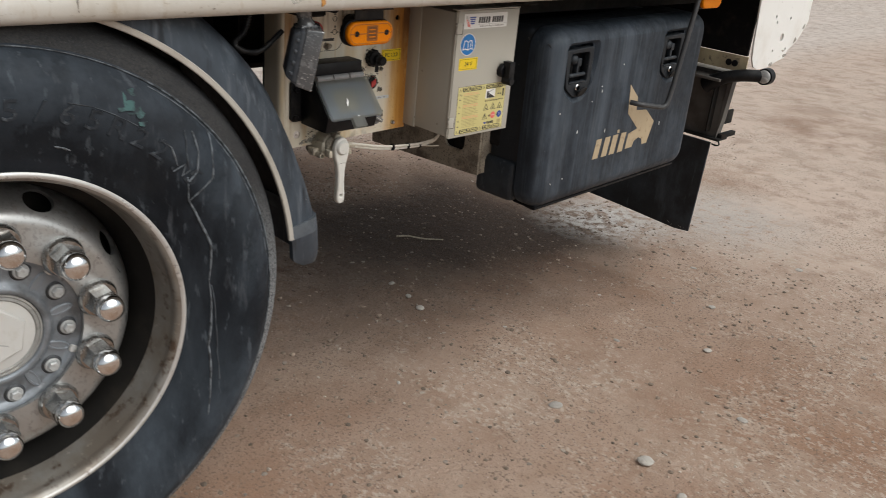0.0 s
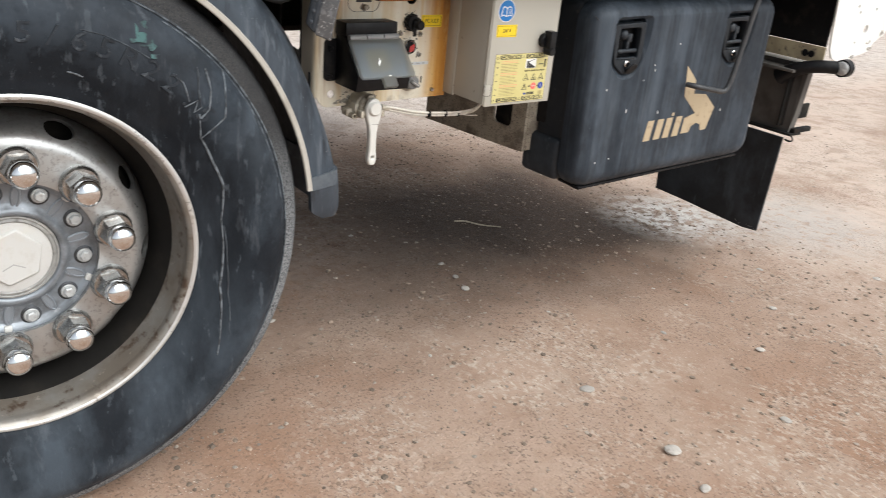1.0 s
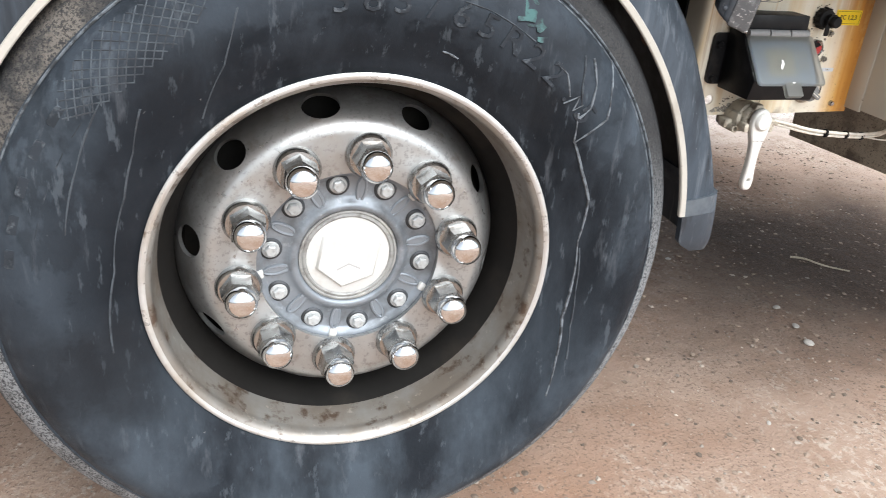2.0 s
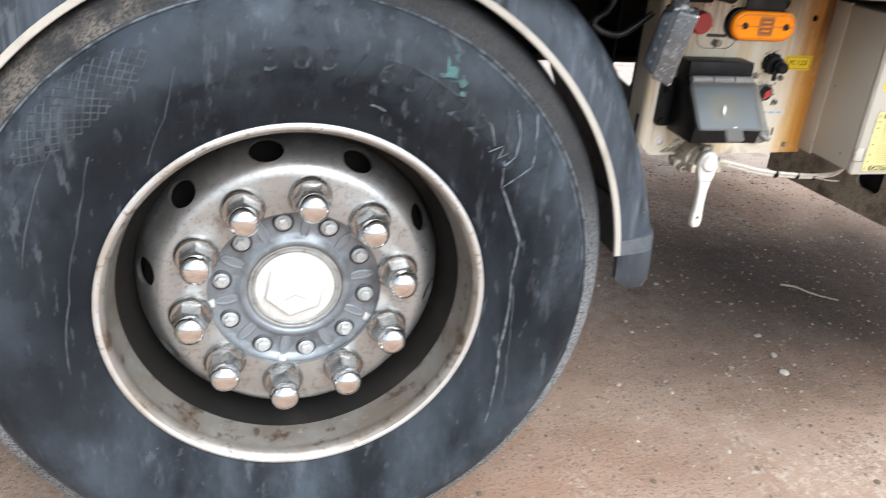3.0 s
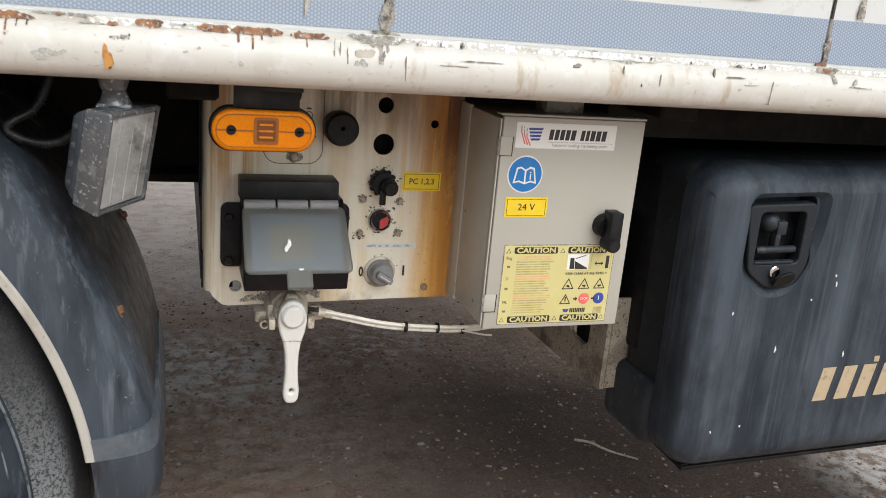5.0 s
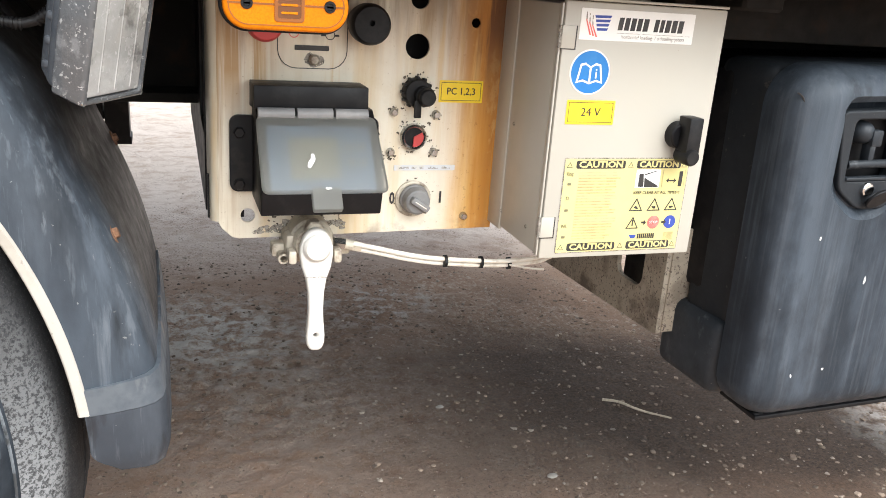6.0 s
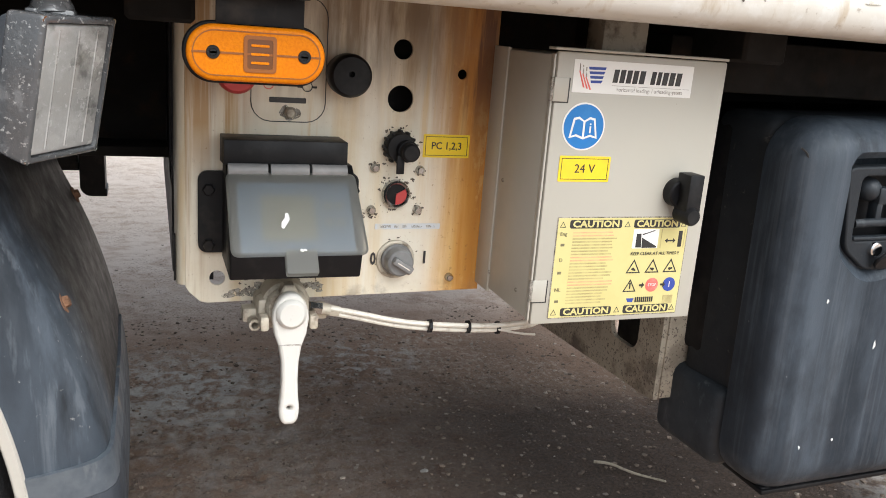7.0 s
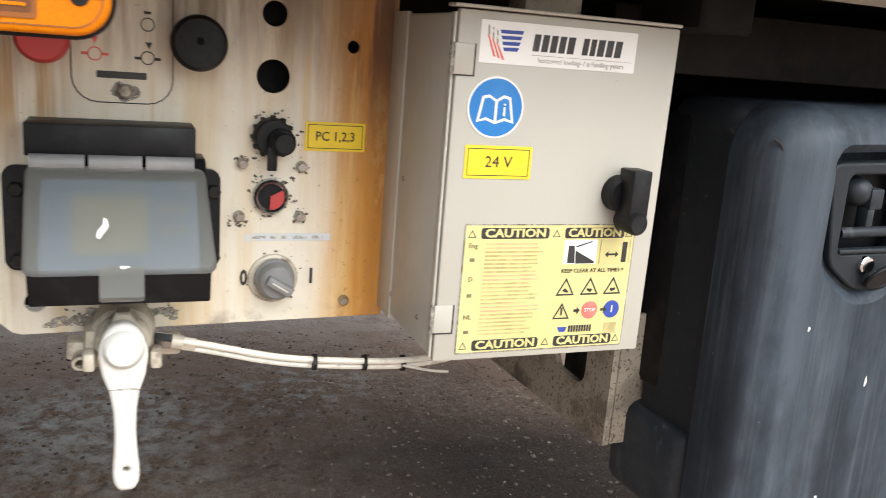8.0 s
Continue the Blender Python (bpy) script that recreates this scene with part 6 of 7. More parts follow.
    part("book_page", flat([[(1.0612, 0.948), (1.0645, 0.965), (1.069, 0.966), (1.0742, 0.963), (1.0742, 0.9472), (1.067, 0.9500)]], y - 0.0009, 0.0004), "sign_blue", sign)
    part("book_page", flat([[(1.0898, 0.948), (1.0865, 0.965), (1.082, 0.966), (1.0768, 0.963), (1.0768, 0.9472), (1.084, 0.9500)]], y - 0.0009, 0.0004), "sign_blue", sign)
    part("letter", words("i", 1.083, 0.9563, y - 0.0011, 0.0165, 1.25), "sticker_white", sign)
    # 24 V
    v24 = part("label", flat([rr(1.0515, 1.1135, 0.8985, 0.9265, 0.001)], y, 0.0006), "sticker_yellow", door, "yellow voltage label")
    part("label_border", flat([rr(1.054, 1.111, 0.901, 0.924, 0.0005), rr(1.0546, 1.1104, 0.9016, 0.9234, 0.0004)], y - 0.0003, 0.0004), "ink_black", v24)
    part("label_text", words("24 V", 1.0825, 0.9125, y - 0.0004, 0.0135, 1.0), "ink_black", v24)
    # caution sticker
    X0, X1, Z0, Z1 = 1.0585, 1.2265, 0.7425, 0.858

    def at(u, v):
        return X0 + (X1 - X0) * u, Z1 - (Z1 - Z0) * v

    def bar(name, u0, u1, v0, v1, m, up, parent_, label="", r=0.0006):
        (a_, b_), (c_, d_) = at(u0, v1), at(u1, v0)
        return part(name, flat([rr(a_, c_, b_, d_, min(r, (c_ - a_) / 2.2, (d_ - b_) / 2.2))], y - up, 0.0004), m, parent_, label)

    edge = part("caution_sticker", flat([rr(X0 - 0.0012, X1 + 0.0012, Z0 - 0.0012, Z1 + 0.0012, 0.002)], y, 0.0005), "bare_grey", door, "pale yellow caution sticker with a dark edge")
    sheet = bar("sticker_sheet", 0, 1, 0, 1, "sticker_pale", 0.0003, edge)

    def triangle(u, v, s, filled=False):
        x, z = at(u, v)
        tri = [(x - s, z - s * 0.8), (x + s, z - s * 0.8), (x, z + s * 0.95)]
        k = 0.76
        part("warning_triangle", flat([tri] if filled else [tri, [(x - s * k, z - s * 0.66), (x + s * k, z - s * 0.66), (x, z + s * 0.66)]], y - 0.0006, 0.0004), "ink_black", edge)
        return x, z

    for u0, u1, v in ((0.085, 0.475, 0.06), (0.57, 0.935, 0.06), (0.085, 0.475, 0.945), (0.57, 0.935, 0.945)):
        bar("black_bar", u0, u1, v - 0.042, v + 0.042, "ink_black", 0.0006, edge, r=0.0025)
        x, z = at((u0 + u1) / 2, v)
        part("caution_word", words("CAUTION", x, z, y - 0.0010, 0.0104, 1.25 if u0 < 0.5 else 1.17, None, 0.0003, 0.0, 0.00035), "sticker_pale", edge)
    for u, v in ((0.035, 0.065), (0.52, 0.065), (0.965, 0.065), (0.035, 0.945), (0.52, 0.945), (0.965, 0.945)):
        triangle(u, v, 0.0038)
    rnd = random.Random(11)
    for i in range(24):
        v = 0.135 + i * 0.0310
        m = "ink_pink" if i in (0, 1, 8, 9, 16, 17) else "ink_olive"
        bar("text_line", 0.115, rnd.uniform(0.38, 0.455), v, v + 0.014, m, 0.0006, edge, r=0.0003)
    for i, v in enumerate((0.14, 0.25, 0.40, 0.53, 0.70, 0.82)):
        x, z = at(0.045, v + 0.014)
        if i % 2 == 0:
            part("language_mark", words(("Eng", "D", "NL")[i // 2], x, z, y - 0.0008, 0.0062), "ink_grey", edge)
        else:
            bar("code_bar", 0.032, 0.060, v, v + 0.026, "ink_grey", 0.0006, edge, r=0.0003)
    bar("picture_field", 0.575, 0.775, 0.115, 0.31, "sticker_white", 0.0006, edge)
    bar("picture_field", 0.80, 0.985, 0.115, 0.31, "sticker_pale", 0.0006, edge)
    for u in (0.80, 0.985):
        bar("picture_edge", u - 0.004, u, 0.115, 0.31, "ink_olive", 0.0009, edge, r=0.0002)
    part("picture_shape", flat([[at(0.60, 0.16), at(0.635, 0.16), at(0.645, 0.30), at(0.60, 0.30)]], y - 0.0010, 0.0004), "ink_black", edge)
    part("picture_shape", flat([[at(0.645, 0.20), at(0.765, 0.29), at(0.765, 0.305), at(0.65, 0.305)]], y - 0.0010, 0.0004), "ink_black", edge)
    part("picture_shape", flat([[at(0.645, 0.165), at(0.74, 0.125), at(0.742, 0.132), at(0.647, 0.175)]], y - 0.0010, 0.0004), "ink_black", edge)
    bar("picture_bar", 0.935, 0.965, 0.135, 0.30, "ink_black", 0.0009, edge)
    part("double_arrow", flat([[at(0.83, 0.235), at(0.85, 0.21), at(0.85, 0.228), at(0.895, 0.228), at(0.895, 0.21), at(0.915, 0.235), at(0.895, 0.26), at(0.895, 0.243), at(0.85, 0.243), at(0.85, 0.26)]], y - 0.0009, 0.0004), "ink_black", edge)
    x, z = at(0.765, 0.365)
    part("keep_clear", words("KEEP CLEAR AT ALL TIMES !!", x, z, y - 0.0008, 0.0052, 1.0), "ink_black", edge)
    for u in (0.61, 0.76, 0.905):
        x, z = triangle(u, 0.50, 0.0095)
        part("warning_shape", flat([blotch(x, z - 0.003, 0.0048, 0.0036, int(u * 100))], y - 0.0009, 0.0004), "ink_black", edge)
    x, z = triangle(0.60, 0.70, 0.0088)
    part("exclamation", flat([[(x - 0.0007, z - 0.0035), (x + 0.0007, z - 0.0035), (x + 0.001, z + 0.004), (x - 0.001, z + 0.004)]], y - 0.0009, 0.0004), "ink_black", edge)
    for u, m in ((0.775, "ink_red"), (0.915, "ink_blue")):
        x, z = at(u, 0.695)
        disc = part("round_sign", flat([ring(x, z, 0.0085, 28)], y - 0.0006, 0.0004), m, edge, "red stop disc" if u < 0.8 else "blue disc with a white figure one")
        part("sign_text", words("STOP" if u < 0.8 else "1", x, z, y - 0.0010, 0.0048 if u < 0.8 else 0.010), "sticker_white", disc)
    for u in (0.675, 0.845):
        part("small_arrow", flat([[at(u, 0.685), at(u + 0.02, 0.685), at(u + 0.02, 0.665), at(u + 0.04, 0.695), at(u + 0.02, 0.725), at(u + 0.02, 0.705), at(u, 0.705)]], y - 0.0008, 0.0004), "ink_black", edge)
    part("maker_shape", flat([[at(0.585, 0.83), at(0.645, 0.83), at(0.635, 0.87), at(0.60, 0.87)]], y - 0.0006, 0.0004), "ink_blue", edge)
    for i in range(9):
        bar("dark_bar", 0.655 + i * 0.0165, 0.667 + i * 0.0165, 0.82, 0.875, "ink_black", 0.0006, edge, r=0.0002)
    bar("grey_field", 0.88, 0.96, 0.81, 0.90, "ink_olive", 0.0006, edge)


build_control_box()


# ---- storage box ----
def recess(x, inset=0.0):
    pts = [(x, 0.934), (x + 0.128, 0.937), (x + 0.128, 0.832), (x + 0.106, 0.797), (x + 0.056, 0.797), (x + 0.016, 0.826)]
    return [(px + (x + 0.066 - px) * inset, pz + (0.872 - pz) * inset) for px, pz in pts]


def dish_outline(x, inset=0.0):
    """The shallow hollow of the lid round a latch."""
    pts = [(x + 0.004, 0.944), (x + 0.146, 0.946), (x + 0.143, 0.885), (x + 0.126, 0.820), (x + 0.092, 0.782), (x + 0.048, 0.781), (x + 0.004, 0.818)]
    return [(px + (x + 0.066 - px) * inset, pz + (0.872 - pz) * inset) for px, pz in pts]


def build_storage_box():
    sb = thing("storage_box", (1.73, 1.55, 0.495), "dark grey plastic storage box with two latches and tan emblem", "storage box")
    lid = box(1.366, 2.152, 1.451, 1.528, 0.484, 0.978)
    bmesh.ops.bevel(lid, geom=[e for e in lid.edges if abs(e.verts[0].co.y - e.verts[1].co.y) > 0.05], offset=0.055, segments=7, profile=0.5, affect="EDGES")
    bmesh.ops.bevel(lid, geom=[e for e in lid.edges if e.verts[0].co.y < 1.46 and e.verts[1].co.y < 1.46], offset=0.044, segments=7, profile=0.5, affect="EDGES")
    flat_front = max((f for f in lid.faces if f.normal.y < -0.99), key=lambda f: f.calc_area())
    bmesh.ops.inset_region(lid, faces=[flat_front], thickness=0.004)
    cutter = None
    for x in (1.427, 1.892):
        me = flat([rounded(recess(x), 0.013)], 1.44, 0.06)
        if cutter is None:
            cutter = bmesh.new()
        cutter.from_mesh(me)
        bpy.data.meshes.remove(me)
    dish = bmesh.new()
    for x in (1.427, 1.892):
        outer, inner = rounded(dish_outline(x), 0.02, 4), rounded(dish_outline(x, 0.14), 0.016, 4)
        rows = [[dish.verts.new((px, y, pz)) for px, pz in loop] for y, loop in ((1.446, rounded(dish_outline(x, -0.05), 0.02, 4)), (1.4515, outer), (1.4625, inner))]
        for p, q in zip(rows, rows[1:]):
            for k in range(len(p)):
                dish.faces.new((p[k], p[(k + 1) % len(p)], q[(k + 1) % len(q)], q[k]))
        dish.faces.new(rows[0])
        dish.faces.new(rows[-1][::-1])
    hollow = bmesh.new()
    me = cut(lid, dish)
    hollow.from_mesh(me)
    bpy.data.meshes.remove(me)
    front = part("lid", cut(hollow, cutter), "box_plastic", sb, "dusty dark grey lid with rain streaks", smooth=28)
    body = box(1.366, 2.146, 1.533, 1.640, 0.500, 0.975, 0.02, 3)
    for v in body.verts:
        if v.co.x < 1.5:
            v.co.x += 0.014 * max(0.0, (1.672 - v.co.y) / 0.14)
    part("body", body, "box_shell", sb, "dirty box shell, plastic painted near-black for shade")
    foot = box(1.357, 2.140, 1.5345, 1.672, 0.488, 0.606, 0.018, 3)
    for v in foot.verts:
        v.co.x += 0.007 * max(0.0, (1.672 - v.co.y) / 0.14) if v.co.x < 1.5 else 0.0
    part("foot", foot, "foot_plastic", sb, "dusty bulged foot of the box")
    part("back_shell", box(1.37, 2.13, 1.60, 1.95, 0.63, 0.96, 0.01), "black_plastic", sb)
    part("bottom_lip", box(1.40, 2.12, 1.472, 1.555, 0.4795, 0.4865, 0.002), "black_plastic", sb)
    tooth = None
    for k in range(30):
        p = (1.41 + k * 0.0238, 1.482, 0.4825)
        tooth = part("lip_rib", box(-0.007, 0.007, -0.006, 0.03, -0.006, 0.006, 0.0015, 1), "black_plastic", sb, at=p) if tooth is None else again(tooth, p)
    sb.rotation_euler = (0, -radians(1.2), 0)
    sb.location.z += 0.006
    for x in (1.438, 1.903):
        fr = part("latch_frame", flat([rounded(recess(x - 0.011, 0.05), 0.012), rr(x + 0.016, x + 0.096, 0.840, 0.920, 0.008)], 1.4545, 0.020, 0.0025), "box_shell", front, "black recessed latch")
        part("latch_well", box(x + 0.012, x + 0.100, 1.483, 1.492, 0.834, 0.926), "black_plastic", fr)
        part("latch_hub", lathe([(0, 1.458), (0.006, 1.459), (0.011, 1.462), (0.0145, 1.468), (0.016, 1.484)], x + 0.0455, 0.9005, 24), "foot_plastic", fr)
        part("latch_block", box(x + 0.050, x + 0.067, 1.457, 1.470, 0.884, 0.905, 0.002), "foot_plastic", fr)
        part("latch_shaft", box(x + 0.050, x + 0.060, 1.458, 1.474, 0.858, 0.888, 0.003), "foot_plastic", fr)
        part("latch_arm", tube([(x + 0.021, 1.462, 0.860), (x + 0.054, 1.459, 0.8615), (x + 0.089, 1.462, 0.8605)], 0.0056, 10, 2), "foot_plastic", fr, "dusty T-shaped handle")
        part("latch_sill", box(x + 0.016, x + 0.086, 1.452, 1.462, 0.8405, 0.8455, 0.002), "foot_plastic", fr)
        part("key_lock", lathe([(0, 1.4485), (0.0075, 1.4485), (0.009, 1.450), (0.0095, 1.465)], x + 0.053, 0.829, 24), "chrome", fr, "bright lock cylinder")
        part("lock_cover", flat([ring(0, 0, 0.019, 24, 0.72)], 0, 0.005, 0.0015, facing((x + 0.067, 1.442, 0.8165), Vector((0.93, -0.1, 0.36)).normalized(), Vector((-0.33, -0.45, 0.83)).normalized())), "black_plastic", fr, "swung-open lock cover")
    # tan emblem and lettering as plain shapes
    y = 1.4502
    part("emblem", flat([[(1.752, 0.806), (1.802, 0.762), (1.806, 0.722), (1.862, 0.716), (1.916, 0.672), (1.893, 0.606), (1.868, 0.606), (1.862, 0.624), (1.842, 0.632), (1.820, 0.624), (1.812, 0.606), (1.777, 0.606), (1.783, 0.652), (1.828, 0.662), (1.763, 0.718)]], y, 0.0012), "ink_tan", front, "worn tan emblem")
    for i, x in enumerate((1.612, 1.655, 1.694, 1.736)):
        part("emblem_bar", flat([[(x, 0.602), (x + 0.026, 0.602), (x + 0.036, 0.660), (x + 0.010, 0.660)]], y, 0.0012), "ink_tan", front, "worn tan letter bar")
    part("emblem_dot", flat([rr(1.722, 1.732, 0.664, 0.674, 0.001)], y, 0.0012), "ink_tan", front)
    part("scratch", tube([(1.3705, 1.4735, 0.951), (1.376, 1.4695, 0.947), (1.379, 1.4675, 0.939)], 0.0012, 6), "ink_black", front)
    rnd = random.Random(5)
    for x, z, h in ((1.520, 0.700, 0.015), (1.430, 0.765, 0.007), (1.612, 0.804, 0.010), (1.608, 0.818, 0.006), (1.655, 0.682, 0.014), (1.427, 0.565, 0.006), (1.57, 0.78, 0.004), (1.95, 0.66, 0.014), (1.70, 0.87, 0.006), (1.48, 0.57, 0.005)):
        part("white_fleck", flat([blotch(x, z, 0.0024, h * 0.75, rnd.randint(0, 99))], y, 0.0008), "sticker_white", front, "white paint fleck")


build_storage_box()


def build_bracket():
    br = thing("support_bracket", (1.34, 1.68, 0.53), "dirty cream speckled steel bracket plate with a rounded hole", "bracket")
    outline = [(1.64, 0.545), (1.66, 0.542), (2.10, 0.520), (2.10, 0.86), (1.64, 0.86)]
    me = flat([outline, rr(1.698, 1.777, 0.598, 0.69, 0.02)], 0, 0.008, 0, Matrix(((0, 0, 1, 1.338), (1, 0, 0, 0), (0, 1, 0, 0), (0, 0, 0, 1))))
    part("bracket_plate", me, "speckled", br)
    part("edge_flange", box(1.338, 1.42, 1.637, 1.643, 0.548, 0.715, 0.001), "speckled", br)
    # added black sheet keeps the bracket hole dark
    part("hole_backing", box(1.36, 1.372, 1.68, 1.80, 0.57, 0.71), "black_metal", br)


build_bracket()


# ---- lamps ----
def build_side_marker():
    lamp = thing("side_marker_lamp", (0.727, 1.43, 1.015), "oval amber side marker lamp on a black bracket", "lamp")
    part("lamp_base", flat([rr(0.6655, 0.7845, 0.9895, 1.0405, 0.0245, 8)], 1.428, 0.014, 0.002), "black_plastic", lamp)
    lens = part("amber_lens", flat([rr(0.668, 0.782, 0.9920, 1.038, 0.0222, 9)], 1.416, 0.013, 0.004), "amber", lamp, "orange plastic lens", smooth=60)
    part("lens_rib", flat([rr(0.672, 0.778, 1.0145, 1.0162, 0.0004)], 1.4153, 0.001), "amber_dark", lens)
    part("lens_groove", flat([rr(0.6725, 0.7775, 0.9965, 1.0335, 0.018, 9), rr(0.6735, 0.7765, 0.9975, 1.0325, 0.017, 9)], 1.4155, 0.001), "amber_dark", lens)
    win = part("lens_window", flat([rr(0.7135, 0.7405, 1.0005, 1.0305, 0.003), rr(0.7165, 0.7375, 1.0035, 1.0275, 0.002)], 1.4150, 0.002), "amber_dark", lens)
    part("window_fill", flat([rr(0.7165, 0.7375, 1.0035, 1.0275, 0.002)], 1.4156, 0.001), "amber_window", win)
    for z in (1.0085, 1.0155, 1.0225):
        part("led_bar", flat([rr(0.7195, 0.7345, z - 0.0010, z + 0.0010, 0.0008)], 1.4148, 0.0015), "amber", win)
    for x in (0.689, 0.764):
        part("lens_screw", lathe([(0.0, 1.4153), (0.0028, 1.4153), (0.0032, 1.4146), (0.0052, 1.4146), (0.0058, 1.417)], x, 1.0155, 18), "black_metal", lens)
    part("lamp_bracket", box(0.692, 0.765, 1.428, 1.432, 1.030, 1.074, 0.001), "black_metal", lamp)
    part("bracket_fold", box(0.692, 0.765, 1.4, 1.44, 1.0615, 1.0665, 0.001), "black_metal", lamp)


build_side_marker()


def tilted_mesh(me, m):
    me.transform(m)
    return me


def build_work_lamp():
    lamp = thing("work_lamp", (0.572, 1.42, 0.97), "dusty clear-lensed work lamp hanging from the rail", "lamp")
    m = look((0.565, 1.417, 0.982), (1.415, 0.917, 0.787), 0) @ Matrix.Scale(0.84, 4)

    def tilted(bm):
        bmesh.ops.transform(bm, matrix=m, verts=bm.verts)
        return bm

    def pyramid(w0, h0, z0, w1, h1, z1, bevel):
        """A box that narrows from the size at z0 to that at z1."""
        bm = box(-1, 1, -1, 1, -1, 1)
        for v in bm.verts:
            w, h, z = (w0, h0, z0) if v.co.z < 0 else (w1, h1, z1)
            v.co = (v.co.x * w, v.co.y * h + 0.004, z)
        bmesh.ops.bevel(bm, geom=bm.edges[:], offset=bevel, segments=3, profile=0.5, affect="EDGES")
        return bm

    part("lamp_shell", tilted(pyramid(0.051, 0.060, 0.008, 0.046, 0.055, 0.024, 0.006)), "lamp_body", lamp, "dirty grey lamp shell", smooth=45)
    part("lamp_back", tilted(pyramid(0.047, 0.056, 0.020, 0.038, 0.046, 0.036, 0.006)), "lamp_body", lamp)
    for k in (-0.036, -0.012, 0.012, 0.036):
        part("cooling_rib", tilted(box(-0.0465, 0.0465, k - 0.002, k + 0.007, 0.018, 0.0285, 0.003)), "lamp_body", lamp)
    rim_ = pyramid(0.0545, 0.067, -0.026, 0.0525, 0.062, 0.012, 0.004)
    pocket = pyramid(0.049, 0.0615, -0.040, 0.0475, 0.060, -0.016, 0.003)
    part("lens", tilted_mesh(cut(rim_, pocket), m), "lamp_glass", lamp, "cloudy clear plastic lens rim", smooth=45)
    part("lens_face", tilted(pyramid(0.0465, 0.059, -0.0245, 0.0475, 0.060, -0.014, 0.003)), "lamp_lens", lamp, "pale scratched lens", smooth=45)
    for k in (-0.028, 0.0, 0.028):
        part("lens_flute", tilted(tube([(k, -0.050, -0.0240), (k, 0.058, -0.0240)], 0.0014, 6, 0)), "lamp_lens", lamp)
    for dx, dy in ((-0.0505, -0.059), (0.0505, -0.059), (-0.0505, 0.067), (0.0505, 0.067)):
        bm = bmesh.new()
        bmesh.ops.create_cone(bm, cap_ends=True, segments=12, radius1=0.003, radius2=0.0035, depth=0.004, matrix=Matrix.Translation((dx, dy, -0.0235)))
        part("lens_screw", tilted(bm), "nut_steel", lamp)
    part("lamp_stem", tube([(0.568, 1.428, 1.085), (0.569, 1.424, 1.056), (0.571, 1.417, 1.034)], lambda f: 0.0125 + 0.0055 * math.sin(5.2 * f) ** 2, 14), "lamp_glass", lamp, "dirty pale mounting stem")
    part("stem_clamp", box(0.552, 0.588, 1.404, 1.434, 1.030, 1.041, 0.004), "lamp_glass", lamp)
    coil = bmesh.new()
    path = [Vector(p) for p in ((0.550, 1.462, 1.022), (0.531, 1.468, 1.003), (0.506, 1.47, 0.983), (0.476, 1.47, 0.986), (0.454, 1.472, 0.997), (0.459, 1.478, 1.006), (0.487, 1.486, 1.020), (0.50, 1.495, 1.06))]
    tube(path, 0.0046, 10, 2, coil)
    part("lamp_cable", coil, "sleeve_grey", lamp, "black corrugated cable sleeve")
    for k in range(60):
        f = k / 59 * (len(path) - 1)
        i = min(int(f), len(path) - 2)
        p, d = path[i].lerp(path[i + 1], f - i), (path[i + 1] - path[i]).normalized()
        if 0 < k < 59 and abs(f - round(f)) > 0.16:
            part("sleeve_ridge", tube([p - d * 0.0009, p + d * 0.0009], 0.0057, 10, 0), "sleeve_grey", lamp)


build_work_lamp()


